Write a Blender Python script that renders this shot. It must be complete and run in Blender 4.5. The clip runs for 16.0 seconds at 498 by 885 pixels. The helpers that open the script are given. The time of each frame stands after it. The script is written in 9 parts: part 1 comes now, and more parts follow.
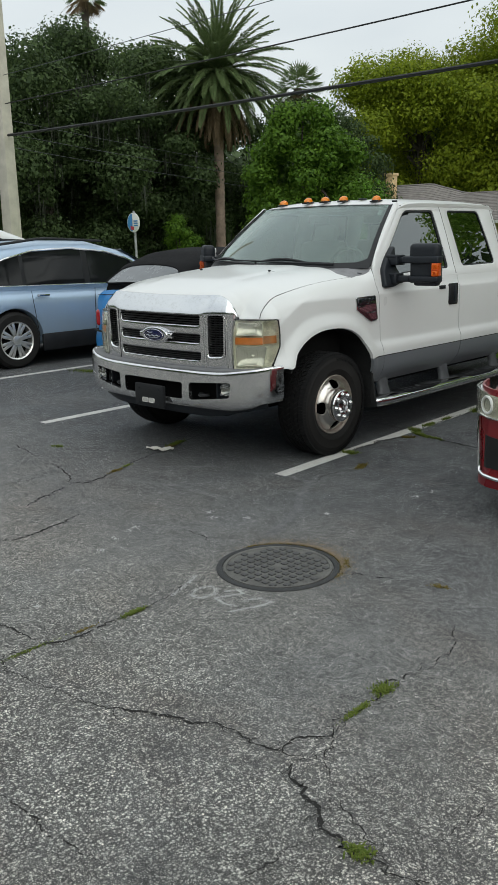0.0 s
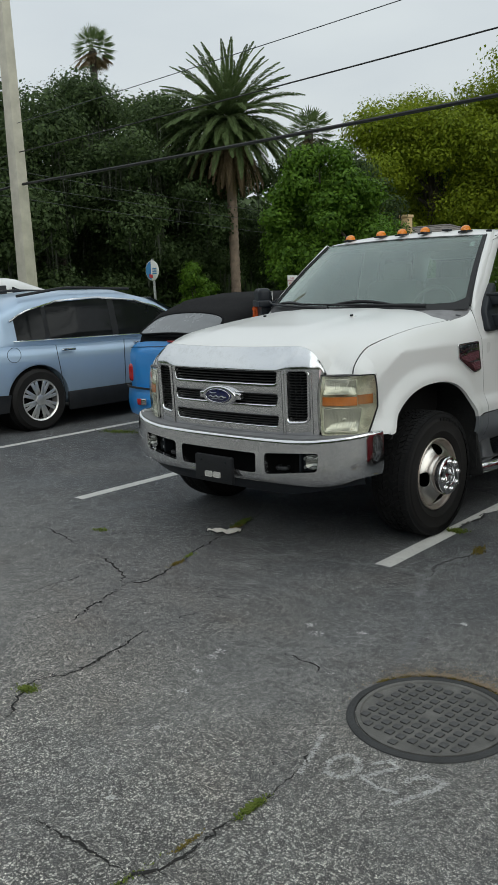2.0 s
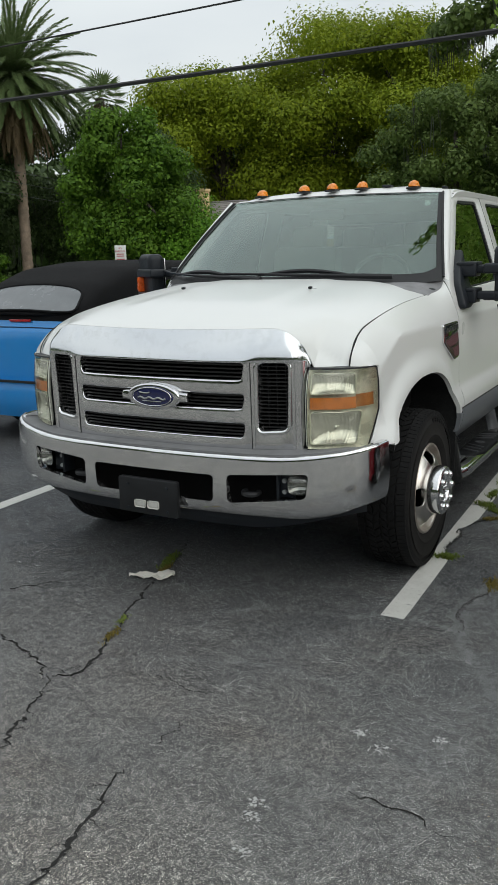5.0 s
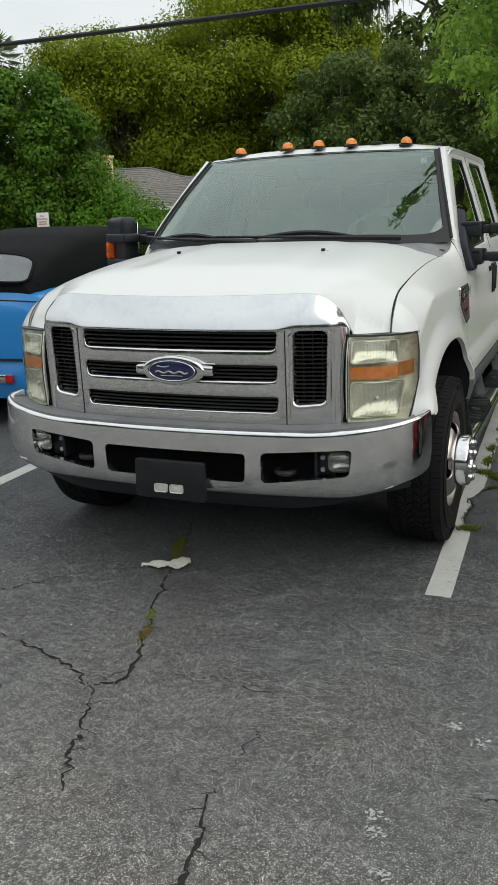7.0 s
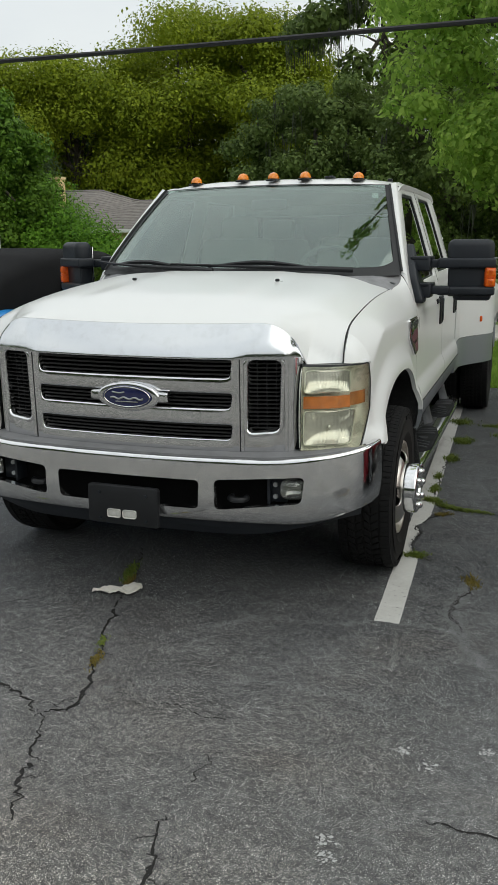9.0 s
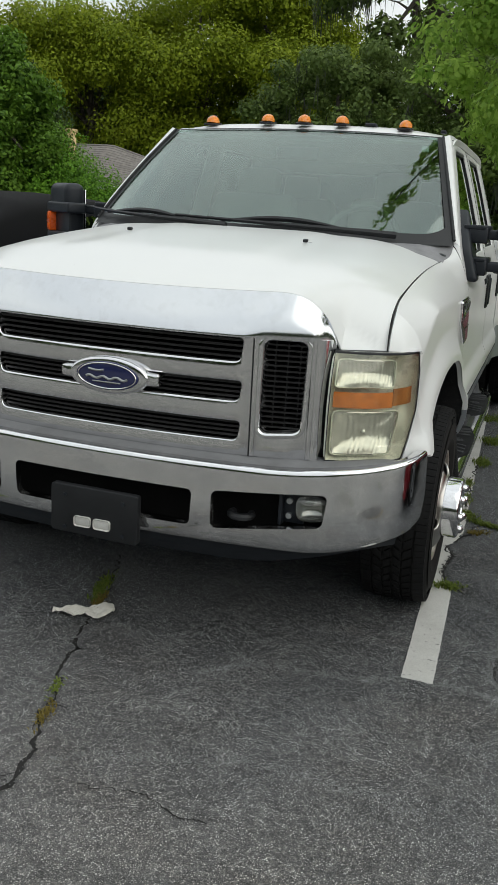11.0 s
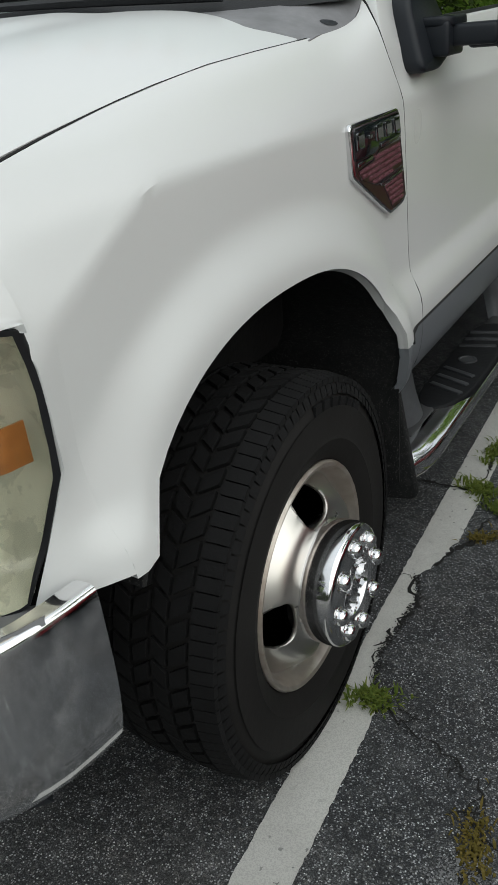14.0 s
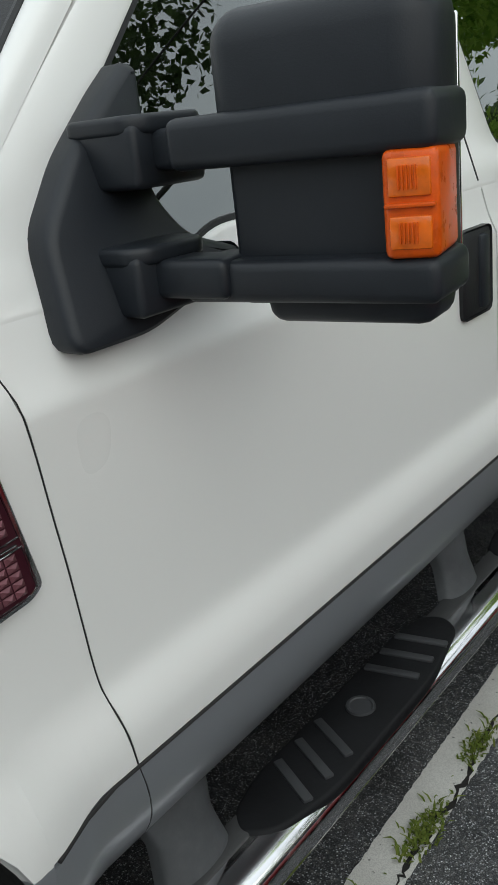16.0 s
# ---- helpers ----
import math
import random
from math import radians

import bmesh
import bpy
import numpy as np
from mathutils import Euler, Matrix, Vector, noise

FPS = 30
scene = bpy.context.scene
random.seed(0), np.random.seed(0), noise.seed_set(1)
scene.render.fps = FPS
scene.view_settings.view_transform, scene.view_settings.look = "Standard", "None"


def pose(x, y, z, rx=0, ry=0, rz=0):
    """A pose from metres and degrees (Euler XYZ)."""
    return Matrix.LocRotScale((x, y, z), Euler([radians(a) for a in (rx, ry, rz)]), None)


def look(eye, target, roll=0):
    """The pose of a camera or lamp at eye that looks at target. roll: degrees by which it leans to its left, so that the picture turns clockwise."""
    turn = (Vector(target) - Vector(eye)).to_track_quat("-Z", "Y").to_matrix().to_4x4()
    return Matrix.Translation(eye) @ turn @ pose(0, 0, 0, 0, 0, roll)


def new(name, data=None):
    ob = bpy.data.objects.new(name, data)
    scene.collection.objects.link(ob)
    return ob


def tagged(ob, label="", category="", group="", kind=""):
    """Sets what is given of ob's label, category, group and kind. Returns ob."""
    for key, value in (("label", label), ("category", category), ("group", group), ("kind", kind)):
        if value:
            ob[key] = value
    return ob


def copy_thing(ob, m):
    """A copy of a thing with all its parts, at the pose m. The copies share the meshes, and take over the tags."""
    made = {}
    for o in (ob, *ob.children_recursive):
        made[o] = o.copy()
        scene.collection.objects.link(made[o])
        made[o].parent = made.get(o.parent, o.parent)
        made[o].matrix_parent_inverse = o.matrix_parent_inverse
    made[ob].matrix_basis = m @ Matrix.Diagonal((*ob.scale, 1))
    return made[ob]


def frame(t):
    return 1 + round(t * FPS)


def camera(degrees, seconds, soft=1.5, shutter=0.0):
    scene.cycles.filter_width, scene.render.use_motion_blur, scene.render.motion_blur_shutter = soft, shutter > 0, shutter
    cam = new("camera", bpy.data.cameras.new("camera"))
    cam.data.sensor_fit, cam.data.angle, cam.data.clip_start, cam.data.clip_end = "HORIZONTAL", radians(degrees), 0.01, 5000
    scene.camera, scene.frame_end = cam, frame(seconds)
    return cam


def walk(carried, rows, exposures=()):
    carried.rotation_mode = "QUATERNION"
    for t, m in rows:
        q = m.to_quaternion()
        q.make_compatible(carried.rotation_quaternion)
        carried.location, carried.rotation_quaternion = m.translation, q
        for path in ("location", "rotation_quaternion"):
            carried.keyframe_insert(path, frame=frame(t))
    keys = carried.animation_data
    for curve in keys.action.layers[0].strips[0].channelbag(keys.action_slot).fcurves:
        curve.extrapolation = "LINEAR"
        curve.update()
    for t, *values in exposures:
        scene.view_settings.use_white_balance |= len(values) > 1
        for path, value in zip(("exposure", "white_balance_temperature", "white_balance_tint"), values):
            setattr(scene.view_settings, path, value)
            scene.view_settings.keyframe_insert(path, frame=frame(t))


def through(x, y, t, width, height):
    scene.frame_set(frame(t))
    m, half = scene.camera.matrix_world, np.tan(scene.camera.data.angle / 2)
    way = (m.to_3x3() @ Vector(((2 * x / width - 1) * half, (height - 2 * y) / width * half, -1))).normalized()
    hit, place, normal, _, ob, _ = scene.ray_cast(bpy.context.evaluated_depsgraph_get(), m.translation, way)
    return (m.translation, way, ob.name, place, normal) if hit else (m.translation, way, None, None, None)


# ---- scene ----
cam = camera(32.7, 16.0)
METRES, EYE, TILT, LEAN, TURN = 8.108, 1.5, 0.0, 0.0, 43.0
PATH = [
    (0, (4.869, -4.343, 1.65), (3.545, -2.92, 1.179), -1.0),
    (0.5, (4.643, -4.189, 1.664), (3.205, -2.882, 1.191), -3.2),
    (1, (4.319, -4.12, 1.64), (2.907, -2.762, 1.239), -2.1),
    (1.5, (4.001, -3.999, 1.626), (2.638, -2.581, 1.264), -2.5),
    (2, (3.744, -3.819, 1.621), (2.39, -2.394, 1.254), -2.6),
    (2.5, (3.44, -3.709, 1.614), (2.192, -2.19, 1.241), -2.1),
    (3, (3.211, -3.587, 1.59), (2.05, -2.006, 1.198), -2.2),
    (3.5, (3.028, -3.397, 1.599), (1.833, -1.842, 1.204), -2.8),
    (4, (2.797, -3.306, 1.587), (1.742, -1.657, 1.175), -0.7),
    (4.5, (2.442, -3.309, 1.586), (1.501, -1.595, 1.167), -1.1),
    (4.7, (2.347, -3.272, 1.578), (1.398, -1.563, 1.155), -1.4),
    (6.8, (1.615, -3.222, 1.559), (0.859, -1.445, 1.039), -2.4),
    (7, (1.603, -3.231, 1.544), (0.869, -1.442, 1.034), -2.0),
    (7.5, (1.59, -3.24, 1.55), (0.888, -1.439, 1.035), -0.2),
    (8, (1.586, -3.255, 1.552), (0.916, -1.443, 1.034), 0.7),
    (8.5, (1.6, -3.267, 1.571), (0.962, -1.442, 1.06), 0.4),
    (9, (1.596, -3.272, 1.566), (0.972, -1.428, 1.108), -0.4),
    (9.2, (1.579, -3.272, 1.565), (0.967, -1.424, 1.105), -0.3),
    (11.3, (1.296, -2.376, 1.481), (0.683, -0.547, 0.953), 3.6),
    (11.5, (1.343, -2.254, 1.477), (0.726, -0.425, 0.953), 3.5),
    (12, (1.421, -1.883, 1.426), (0.836, -0.095, 0.748), 3.7),
    (12.5, (1.446, -1.455, 1.41), (0.882, 0.316, 0.671), 2.8),
    (13, (1.56, -1.117, 1.396), (0.902, 0.602, 0.613), -0.9),
    (13.5, (1.637, -0.86, 1.387), (0.837, 0.763, 0.533), -2.7),
    (14, (1.629, -0.465, 1.364), (0.708, 1.076, 0.482), -5.3),
    (14.1, (1.615, -0.405, 1.373), (0.725, 1.144, 0.474), -4.4),
    (14.5, (1.709, -0.085, 1.426), (0.748, 1.434, 0.549), -5.3),
    (14.8, (1.737, 0.055, 1.405), (0.689, 1.545, 0.58), -4.9),
    (15, (1.748, 0.221, 1.436), (0.673, 1.683, 0.594), -2.6),
    (15.2, (1.711, 0.367, 1.441), (0.634, 1.875, 0.69), -3.4),
    (15.5, (1.716, 0.575, 1.462), (0.62, 2.091, 0.753), -4.5),
    (15.8, (1.734, 0.767, 1.47), (0.612, 2.256, 0.746), -5.5),
    (16, (1.745, 0.86, 1.46), (0.53, 2.29, 0.768), -6.6),
]
walk(cam, [(t, look(eye, target, roll)) for t, eye, target, roll in PATH], exposures=[(0, 0.0, 6500, 3), (1, -0.13, 6500, 3), (1.7, -0.20, 6480, 3), (2.5, -0.19, 6450, 3), (4.7, 0.0, 6550, 4), (7, 0.12, 6700, 4), (9, 0.08, 6700, 4), (11.5, 0.09, 6650, 4), (12, 0.03, 6600, 4), (12.6, -0.05, 6600, 4), (13.3, -0.05, 6600, 4), (14.0, -0.06, 6540, 4), (14.5, 0.10, 6520, 4), (15.2, 0.16, 6500, 4), (15.5, 0.15, 6500, 3), (16, 0.25, 6480, 3)])

# ---- world, sun, exposure ----
SUN_ELEV, SUN_ROT = radians(29), radians(106)
world = bpy.data.worlds.new("overcast_sky")
scene.world = world
world.use_nodes = True
wn = world.node_tree.nodes
wl = world.node_tree.links
wn.clear()
sky = wn.new("ShaderNodeTexSky")
sky.sky_type, sky.sun_disc = "NISHITA", False
sky.sun_elevation, sky.sun_rotation = SUN_ELEV, SUN_ROT
sky.air_density, sky.dust_density, sky.ozone_density = 1.0, 4.0, 1.0
w_co = wn.new("ShaderNodeTexCoord")
w_map = wn.new("ShaderNodeMapping")
w_map.inputs["Scale"].default_value = (1.6, 1.6, 5.0)
w_noise = wn.new("ShaderNodeTexNoise")
w_noise.inputs["Scale"].default_value = 1.3
w_noise.inputs["Detail"].default_value = 5
w_ramp = wn.new("ShaderNodeValToRGB")
w_ramp.color_ramp.elements[0].position, w_ramp.color_ramp.elements[0].color = 0.3, (6.6, 6.9, 7.5, 1)
w_ramp.color_ramp.elements[1].position, w_ramp.color_ramp.elements[1].color = 0.75, (8.3, 8.5, 8.8, 1)
w_mix = wn.new("ShaderNodeMixRGB")
w_mix.inputs["Fac"].default_value = 0.93
w_bg = wn.new("ShaderNodeBackground")
w_bg.inputs["Strength"].default_value = 0.1
w_out = wn.new("ShaderNodeOutputWorld")
wl.new(w_co.outputs["Generated"], w_map.inputs["Vector"])
wl.new(w_map.outputs["Vector"], w_noise.inputs["Vector"])
wl.new(w_noise.outputs["Fac"], w_ramp.inputs["Fac"])
wl.new(sky.outputs["Color"], w_mix.inputs["Color1"])
wl.new(w_ramp.outputs["Color"], w_mix.inputs["Color2"])
# an overcast sky is brightest overhead: (1 + 2 sin elevation) / 3
w_sep = wn.new("ShaderNodeSeparateXYZ")
w_clamp = wn.new("ShaderNodeMapRange")
for k, v in (("From Min", 0.0), ("From Max", 1.0), ("To Min", 1.0), ("To Max", 1.5)):
    w_clamp.inputs[k].default_value = v
w_mul = wn.new("ShaderNodeMixRGB")
w_mul.blend_type = "MULTIPLY"
w_mul.inputs["Fac"].default_value = 1.0
wl.new(w_co.outputs["Generated"], w_sep.inputs[0])
wl.new(w_sep.outputs["Z"], w_clamp.inputs["Value"])
wl.new(w_mix.outputs["Color"], w_mul.inputs["Color1"])
wl.new(w_clamp.outputs["Result"], w_mul.inputs["Color2"])
wl.new(w_mul.outputs["Color"], w_bg.inputs["Color"])
wl.new(w_bg.outputs["Background"], w_out.inputs["Surface"])

sun_data = bpy.data.lights.new("sun", "SUN")
sun_data.energy, sun_data.angle, sun_data.color = 1.4, radians(100), (1.0, 0.98, 0.95)
sun_ob = new("sun", sun_data)
sun_ob.matrix_world = look((0, 0, 30), Vector((0, 0, 30)) - Vector((math.sin(SUN_ROT) * math.cos(SUN_ELEV), math.cos(SUN_ROT) * math.cos(SUN_ELEV), math.sin(SUN_ELEV))))


# ---- materials ----
class Nodes:
    def __init__(self, name):
        self.mat = bpy.data.materials.new(name)
        self.mat.use_nodes = True
        self.tree = self.mat.node_tree
        self.bsdf = self.tree.nodes["Principled BSDF"]
        self.out = self.tree.nodes["Material Output"]

    def add(self, kind, **values):
        node = self.tree.nodes.new(kind)
        for key, value in values.items():
            node.inputs[key.replace("_", " ")].default_value = value
        return node

    def link(self, a, b):
        self.tree.links.new(a, b)

    def coords(self, scale=1.0, space="Object"):
        co = self.add("ShaderNodeTexCoord")
        mp = self.add("ShaderNodeMapping")
        mp.inputs["Scale"].default_value = (scale, scale, scale) if not isinstance(scale, tuple) else scale
        self.link(co.outputs[space], mp.inputs["Vector"])
        return mp.outputs["Vector"]

    def noise(self, scale, detail=4.0, vec=None, rough=0.6):
        n = self.add("ShaderNodeTexNoise", Scale=scale, Detail=detail, Roughness=rough)
        self.link(vec if vec is not None else self.coords(), n.inputs["Vector"])
        return n.outputs["Fac"]

    def ramp(self, fac, stops):
        r = self.add("ShaderNodeValToRGB")
        el = r.color_ramp.elements
        while len(el) < len(stops):
            el.new(0.5)
        for e, (p, c) in zip(el, stops):
            e.position = p
            e.color = (c, c, c, 1) if not isinstance(c, tuple) else (*c, 1)
        self.link(fac, r.inputs["Fac"])
        return r.outputs["Color"]

    def mix(self, fac, a, b, kind="MIX"):
        m = self.add("ShaderNodeMixRGB")
        m.blend_type = kind
        for socket, value in (("Fac", fac), ("Color1", a), ("Color2", b)):
            if isinstance(value, (int, float)):
                m.inputs[socket].default_value = value if socket == "Fac" else (value, value, value, 1)
            elif isinstance(value, tuple):
                m.inputs[socket].default_value = (*value, 1)
            else:
                self.link(value, m.inputs[socket])
        return m.outputs["Color"]

    def bump(self, height, strength=0.3, distance=0.01):
        b = self.add("ShaderNodeBump", Strength=strength, Distance=distance)
        self.link(height, b.inputs["Height"])
        self.link(b.outputs["Normal"], self.bsdf.inputs["Normal"])

    def set(self, **values):
        for key, value in values.items():
            socket = self.bsdf.inputs[key.replace("_", " ")]
            if isinstance(value, tuple) and len(value) == 3:
                value = (*value, 1)
            if isinstance(value, (int, float, tuple)):
                socket.default_value = value
            else:
                self.link(value, socket)
        return self


def simple(name, color, rough=0.5, metal=0.0, vary=0.15, scale=8.0, bump=0.0, coat=0.0, spec=0.5, fine=60.0):
    """A worn surface: colour varied at two scales, with a fine relief."""
    m = Nodes(name)
    big = m.noise(scale, 5)
    small = m.noise(fine, 3)
    dark = tuple(c * (1 - vary) for c in color)
    light = tuple(min(1, c * (1 + vary * 0.6)) for c in color)
    tone = m.mix(m.ramp(big, [(0.3, 0.0), (0.7, 1.0)]), dark, light)
    tone = m.mix(m.ramp(small, [(0.35, 0.0), (0.65, vary)]), tone, tuple(c * 0.75 for c in color))
    m.set(Base_Color=tone, Metallic=metal, Coat_Weight=coat, Coat_Roughness=0.04, Specular_IOR_Level=spec)
    r = m.ramp(big, [(0.3, max(0.0, rough - 0.06)), (0.7, min(1, rough + 0.06))])
    m.set(Roughness=r)
    if bump:
        m.bump(small, bump, 0.004)
    return m.mat


def paint(name, color, rough=0.3, dirt=0.08, metal=0.0):
    """Car paint under clear coat, with faint dust and streaks."""
    m = Nodes(name)
    dust = m.noise(2.2, 2)
    streak = m.noise(3.0, 3, m.coords((2.2, 2.2, 0.6)))
    d = m.mix(0.5, m.ramp(dust, [(0.42, 0.0), (0.75, 1.0)]), m.ramp(streak, [(0.5, 0.0), (0.8, 1.0)]))
    f = m.mix(1.0, d, dirt, "MULTIPLY")
    tone = m.mix(dust, tuple(c * 0.965 for c in color), tuple(c * 1.02 for c in color))
    m.set(Base_Color=m.mix(f, tone, (0.30, 0.29, 0.26)) if dirt else tone, Roughness=m.ramp(dust, [(0.0, rough - 0.06), (1.0, rough + 0.12)]))
    m.set(Metallic=metal, Coat_Weight=0.4, Coat_Roughness=0.15)
    return m.mat


def chrome_mat(name, tint=(0.62, 0.63, 0.65), rough=0.07, grime=0.35):
    m = Nodes(name)
    spots = m.noise(16, 6)
    film = m.noise(3.0, 5)
    fine = m.noise(180, 3)
    g = m.ramp(spots, [(0.48, 0.0), (0.72, grime)])
    m.set(Base_Color=m.mix(g, tint, (0.26, 0.25, 0.24)), Metallic=m.ramp(spots, [(0.5, 1.0), (0.85, 0.8)]))
    m.set(Roughness=m.mix(0.4, m.ramp(film, [(0.3, rough), (0.75, rough + 0.07)]), m.ramp(fine, [(0.4, rough), (0.75, rough + 0.09)])))
    return m.mat


def dusty(name, color, dust):
    """Black moulded plastic or rubber, spattered with dried road dust."""
    m = Nodes(name)
    fine, mid, big = m.noise(320, 2), m.noise(45, 4), m.noise(7, 4)
    tone = m.mix(m.ramp(big, [(0.4, 0.0), (0.7, 0.07)]), color, dust)
    tone = m.mix(m.ramp(mid, [(0.55, 0.0), (0.75, 0.16)]), tone, dust)
    tone = m.mix(m.ramp(fine, [(0.60, 0.0), (0.68, 0.6)]), tone, dust)
    m.set(Base_Color=tone, Roughness=m.ramp(mid, [(0.3, 0.6), (0.7, 0.85)]), Specular_IOR_Level=0.25)
    m.bump(fine, 0.4, 0.002)
    return m.mat


def rim_mat():
    """Polished steel wheel, browned towards the lip."""
    m = Nodes("polished_wheel_steel")
    co = m.coords()
    sep = m.add("ShaderNodeSeparateXYZ")
    m.link(co, sep.inputs[0])
    flat = m.add("ShaderNodeCombineXYZ")
    m.link(sep.outputs["Y"], flat.inputs["X"])
    m.link(sep.outputs["Z"], flat.inputs["Y"])
    ln = m.add("ShaderNodeVectorMath")
    ln.operation = "LENGTH"
    m.link(flat.outputs[0], ln.inputs[0])
    lip = m.ramp(ln.outputs["Value"], [(0.195, 0.0), (0.212, 0.55), (0.232, 0.8), (0.24, 0.35)])
    blot = m.noise(9, 5, co)
    f = m.mix(1.0, lip, m.ramp(blot, [(0.32, 0.15), (0.62, 1.0)]), "MULTIPLY")
    haze = m.ramp(m.noise(5, 4, co), [(0.35, 0.0), (0.75, 0.35)])
    tone = m.mix(haze, (0.73, 0.70, 0.655), (0.58, 0.55, 0.50))
    m.set(Base_Color=m.mix(f, tone, (0.20, 0.12, 0.07)), Metallic=m.mix(f, 1.0, 0.45))
    m.set(Roughness=m.mix(f, m.ramp(blot, [(0.3, 0.27), (0.7, 0.36)]), 0.55))
    return m.mat


def glass_mat(name, tint, clear, rough=0.0, gloss=0.045):
    """Thin glass: part of the light passes straight on, tinted; the rest mirrors."""
    m = Nodes(name)
    tr = m.add("ShaderNodeBsdfTransparent")
    tr.inputs["Color"].default_value = (*[c * clear for c in tint], 1)
    gl = m.add("ShaderNodeBsdfGlossy", Roughness=rough)
    gl.inputs["Color"].default_value = (*[0.5 + 0.5 * c / max(tint) for c in tint], 1)
    lw = m.add("ShaderNodeLayerWeight", Blend=0.5)
    pw = m.add("ShaderNodeMath")
    pw.operation = "POWER"
    pw.inputs[1].default_value = 4.5
    m.link(lw.outputs["Facing"], pw.inputs[0])
    mx = m.add("ShaderNodeMixShader")
    mul = m.add("ShaderNodeMath")
    mul.operation = "ADD"
    mul.use_clamp = True
    mul.inputs[1].default_value = gloss
    m.link(pw.outputs[0], mul.inputs[0])
    m.link(mul.outputs[0], mx.inputs["Fac"])
    m.link(tr.outputs[0], mx.inputs[1])
    m.link(gl.outputs[0], mx.inputs[2])
    m.link(mx.outputs[0], m.out.inputs["Surface"])
    return m.mat


def foliage(name, dark, light, rough=0.55, through=0.35):
    m = Nodes(name)
    geo = m.add("ShaderNodeNewGeometry")
    tone = m.ramp(geo.outputs["Random Per Island"], [(0.0, dark), (0.6, tuple((a + b) / 2 for a, b in zip(dark, light))), (1.0, light)])
    patch = m.noise(0.55, 3)
    tone = m.mix(m.ramp(patch, [(0.35, 0.0), (0.7, 0.5)]), tone, light)
    m.set(Base_Color=tone, Roughness=rough, Specular_IOR_Level=0.16)
    tl = m.add("ShaderNodeBsdfTranslucent")
    m.link(tone, tl.inputs["Color"])
    mx = m.add("ShaderNodeMixShader", Fac=through)
    m.link(m.bsdf.outputs[0], mx.inputs[1])
    m.link(tl.outputs[0], mx.inputs[2])
    m.link(mx.outputs[0], m.out.inputs["Surface"])
    return m.mat


def asphalt_mat():
    m = Nodes("worn_asphalt")
    co = m.coords()
    vor = m.add("ShaderNodeTexVoronoi", Scale=215.0)
    m.link(co, vor.inputs["Vector"])
    grit = m.noise(290, 3, co)
    wear = m.noise(0.42, 5, co)
    blot = m.noise(1.9, 6, co)
    seal = m.noise(0.9, 4, m.coords((1.0, 0.35, 1.0)))
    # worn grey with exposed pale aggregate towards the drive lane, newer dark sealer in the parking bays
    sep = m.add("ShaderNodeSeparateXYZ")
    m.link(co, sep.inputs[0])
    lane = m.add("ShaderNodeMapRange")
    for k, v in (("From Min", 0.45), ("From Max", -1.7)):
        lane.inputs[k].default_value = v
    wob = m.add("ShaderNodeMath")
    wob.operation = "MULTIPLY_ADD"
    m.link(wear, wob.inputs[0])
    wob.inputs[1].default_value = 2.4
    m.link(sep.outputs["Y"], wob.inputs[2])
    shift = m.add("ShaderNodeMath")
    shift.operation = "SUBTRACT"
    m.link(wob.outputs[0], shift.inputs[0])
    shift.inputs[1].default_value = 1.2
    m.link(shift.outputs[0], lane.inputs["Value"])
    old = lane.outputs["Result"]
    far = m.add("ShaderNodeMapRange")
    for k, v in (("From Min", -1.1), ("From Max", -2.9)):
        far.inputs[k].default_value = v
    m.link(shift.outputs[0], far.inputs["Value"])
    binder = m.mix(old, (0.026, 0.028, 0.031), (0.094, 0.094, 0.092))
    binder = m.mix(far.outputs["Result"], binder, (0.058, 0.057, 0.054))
    pale = m.mix(old, (0.45, 0.465, 0.48), (0.58, 0.57, 0.53))
    # each stone has its own tone and shows only where it stands clear of the binder
    tone = m.mix(old, m.ramp(vor.outputs["Color"], [(0.15, 0.02), (0.45, 0.10), (0.62, 0.36), (0.82, 1.0)]), m.ramp(vor.outputs["Color"], [(0.10, 0.04), (0.5, 0.26), (0.75, 0.68), (0.9, 1.0)]))
    face = m.ramp(vor.outputs["Distance"], [(0.30, 1.0), (0.52, 0.0)])
    base = m.mix(m.mix(1.0, tone, face, "MULTIPLY"), binder, pale)
    # larger stones worn bare in the drive lane
    big = m.add("ShaderNodeTexVoronoi", Scale=98.0)
    m.link(co, big.inputs["Vector"])
    bare = m.mix(1.0, m.ramp(big.outputs["Distance"], [(0.32, 1.0), (0.50, 0.0)]), m.ramp(big.outputs["Color"], [(0.26, 0.0), (0.46, 0.55), (0.70, 1.0)]), "MULTIPLY")
    patchy = m.ramp(m.noise(1.3, 4, co), [(0.34, 0.35), (0.54, 1.0)])
    bare = m.mix(1.0, m.mix(1.0, bare, patchy, "MULTIPLY"), m.mix(far.outputs["Result"], (0.10, 0.10, 0.10), (1.0, 1.0, 1.0)), "MULTIPLY")
    base = m.mix(bare, base, (0.68, 0.66, 0.60))
    base = m.mix(m.ramp(grit, [(0.5, 0.0), (0.8, 0.35)]), base, binder)
    base = m.mix(m.ramp(blot, [(0.5, 0.0), (0.75, 0.35)]), base, (0.030, 0.032, 0.036))
    base = m.mix(m.ramp(seal, [(0.50, 0.0), (0.78, 0.30)]), base, (0.17, 0.175, 0.18))
    fine_dust = m.noise(6.0, 6, co)
    base = m.mix(m.ramp(fine_dust, [(0.48, 0.0), (0.8, 0.25)]), base, (0.20, 0.20, 0.195))
    pebble = m.noise(340, 2, co, 0.5)
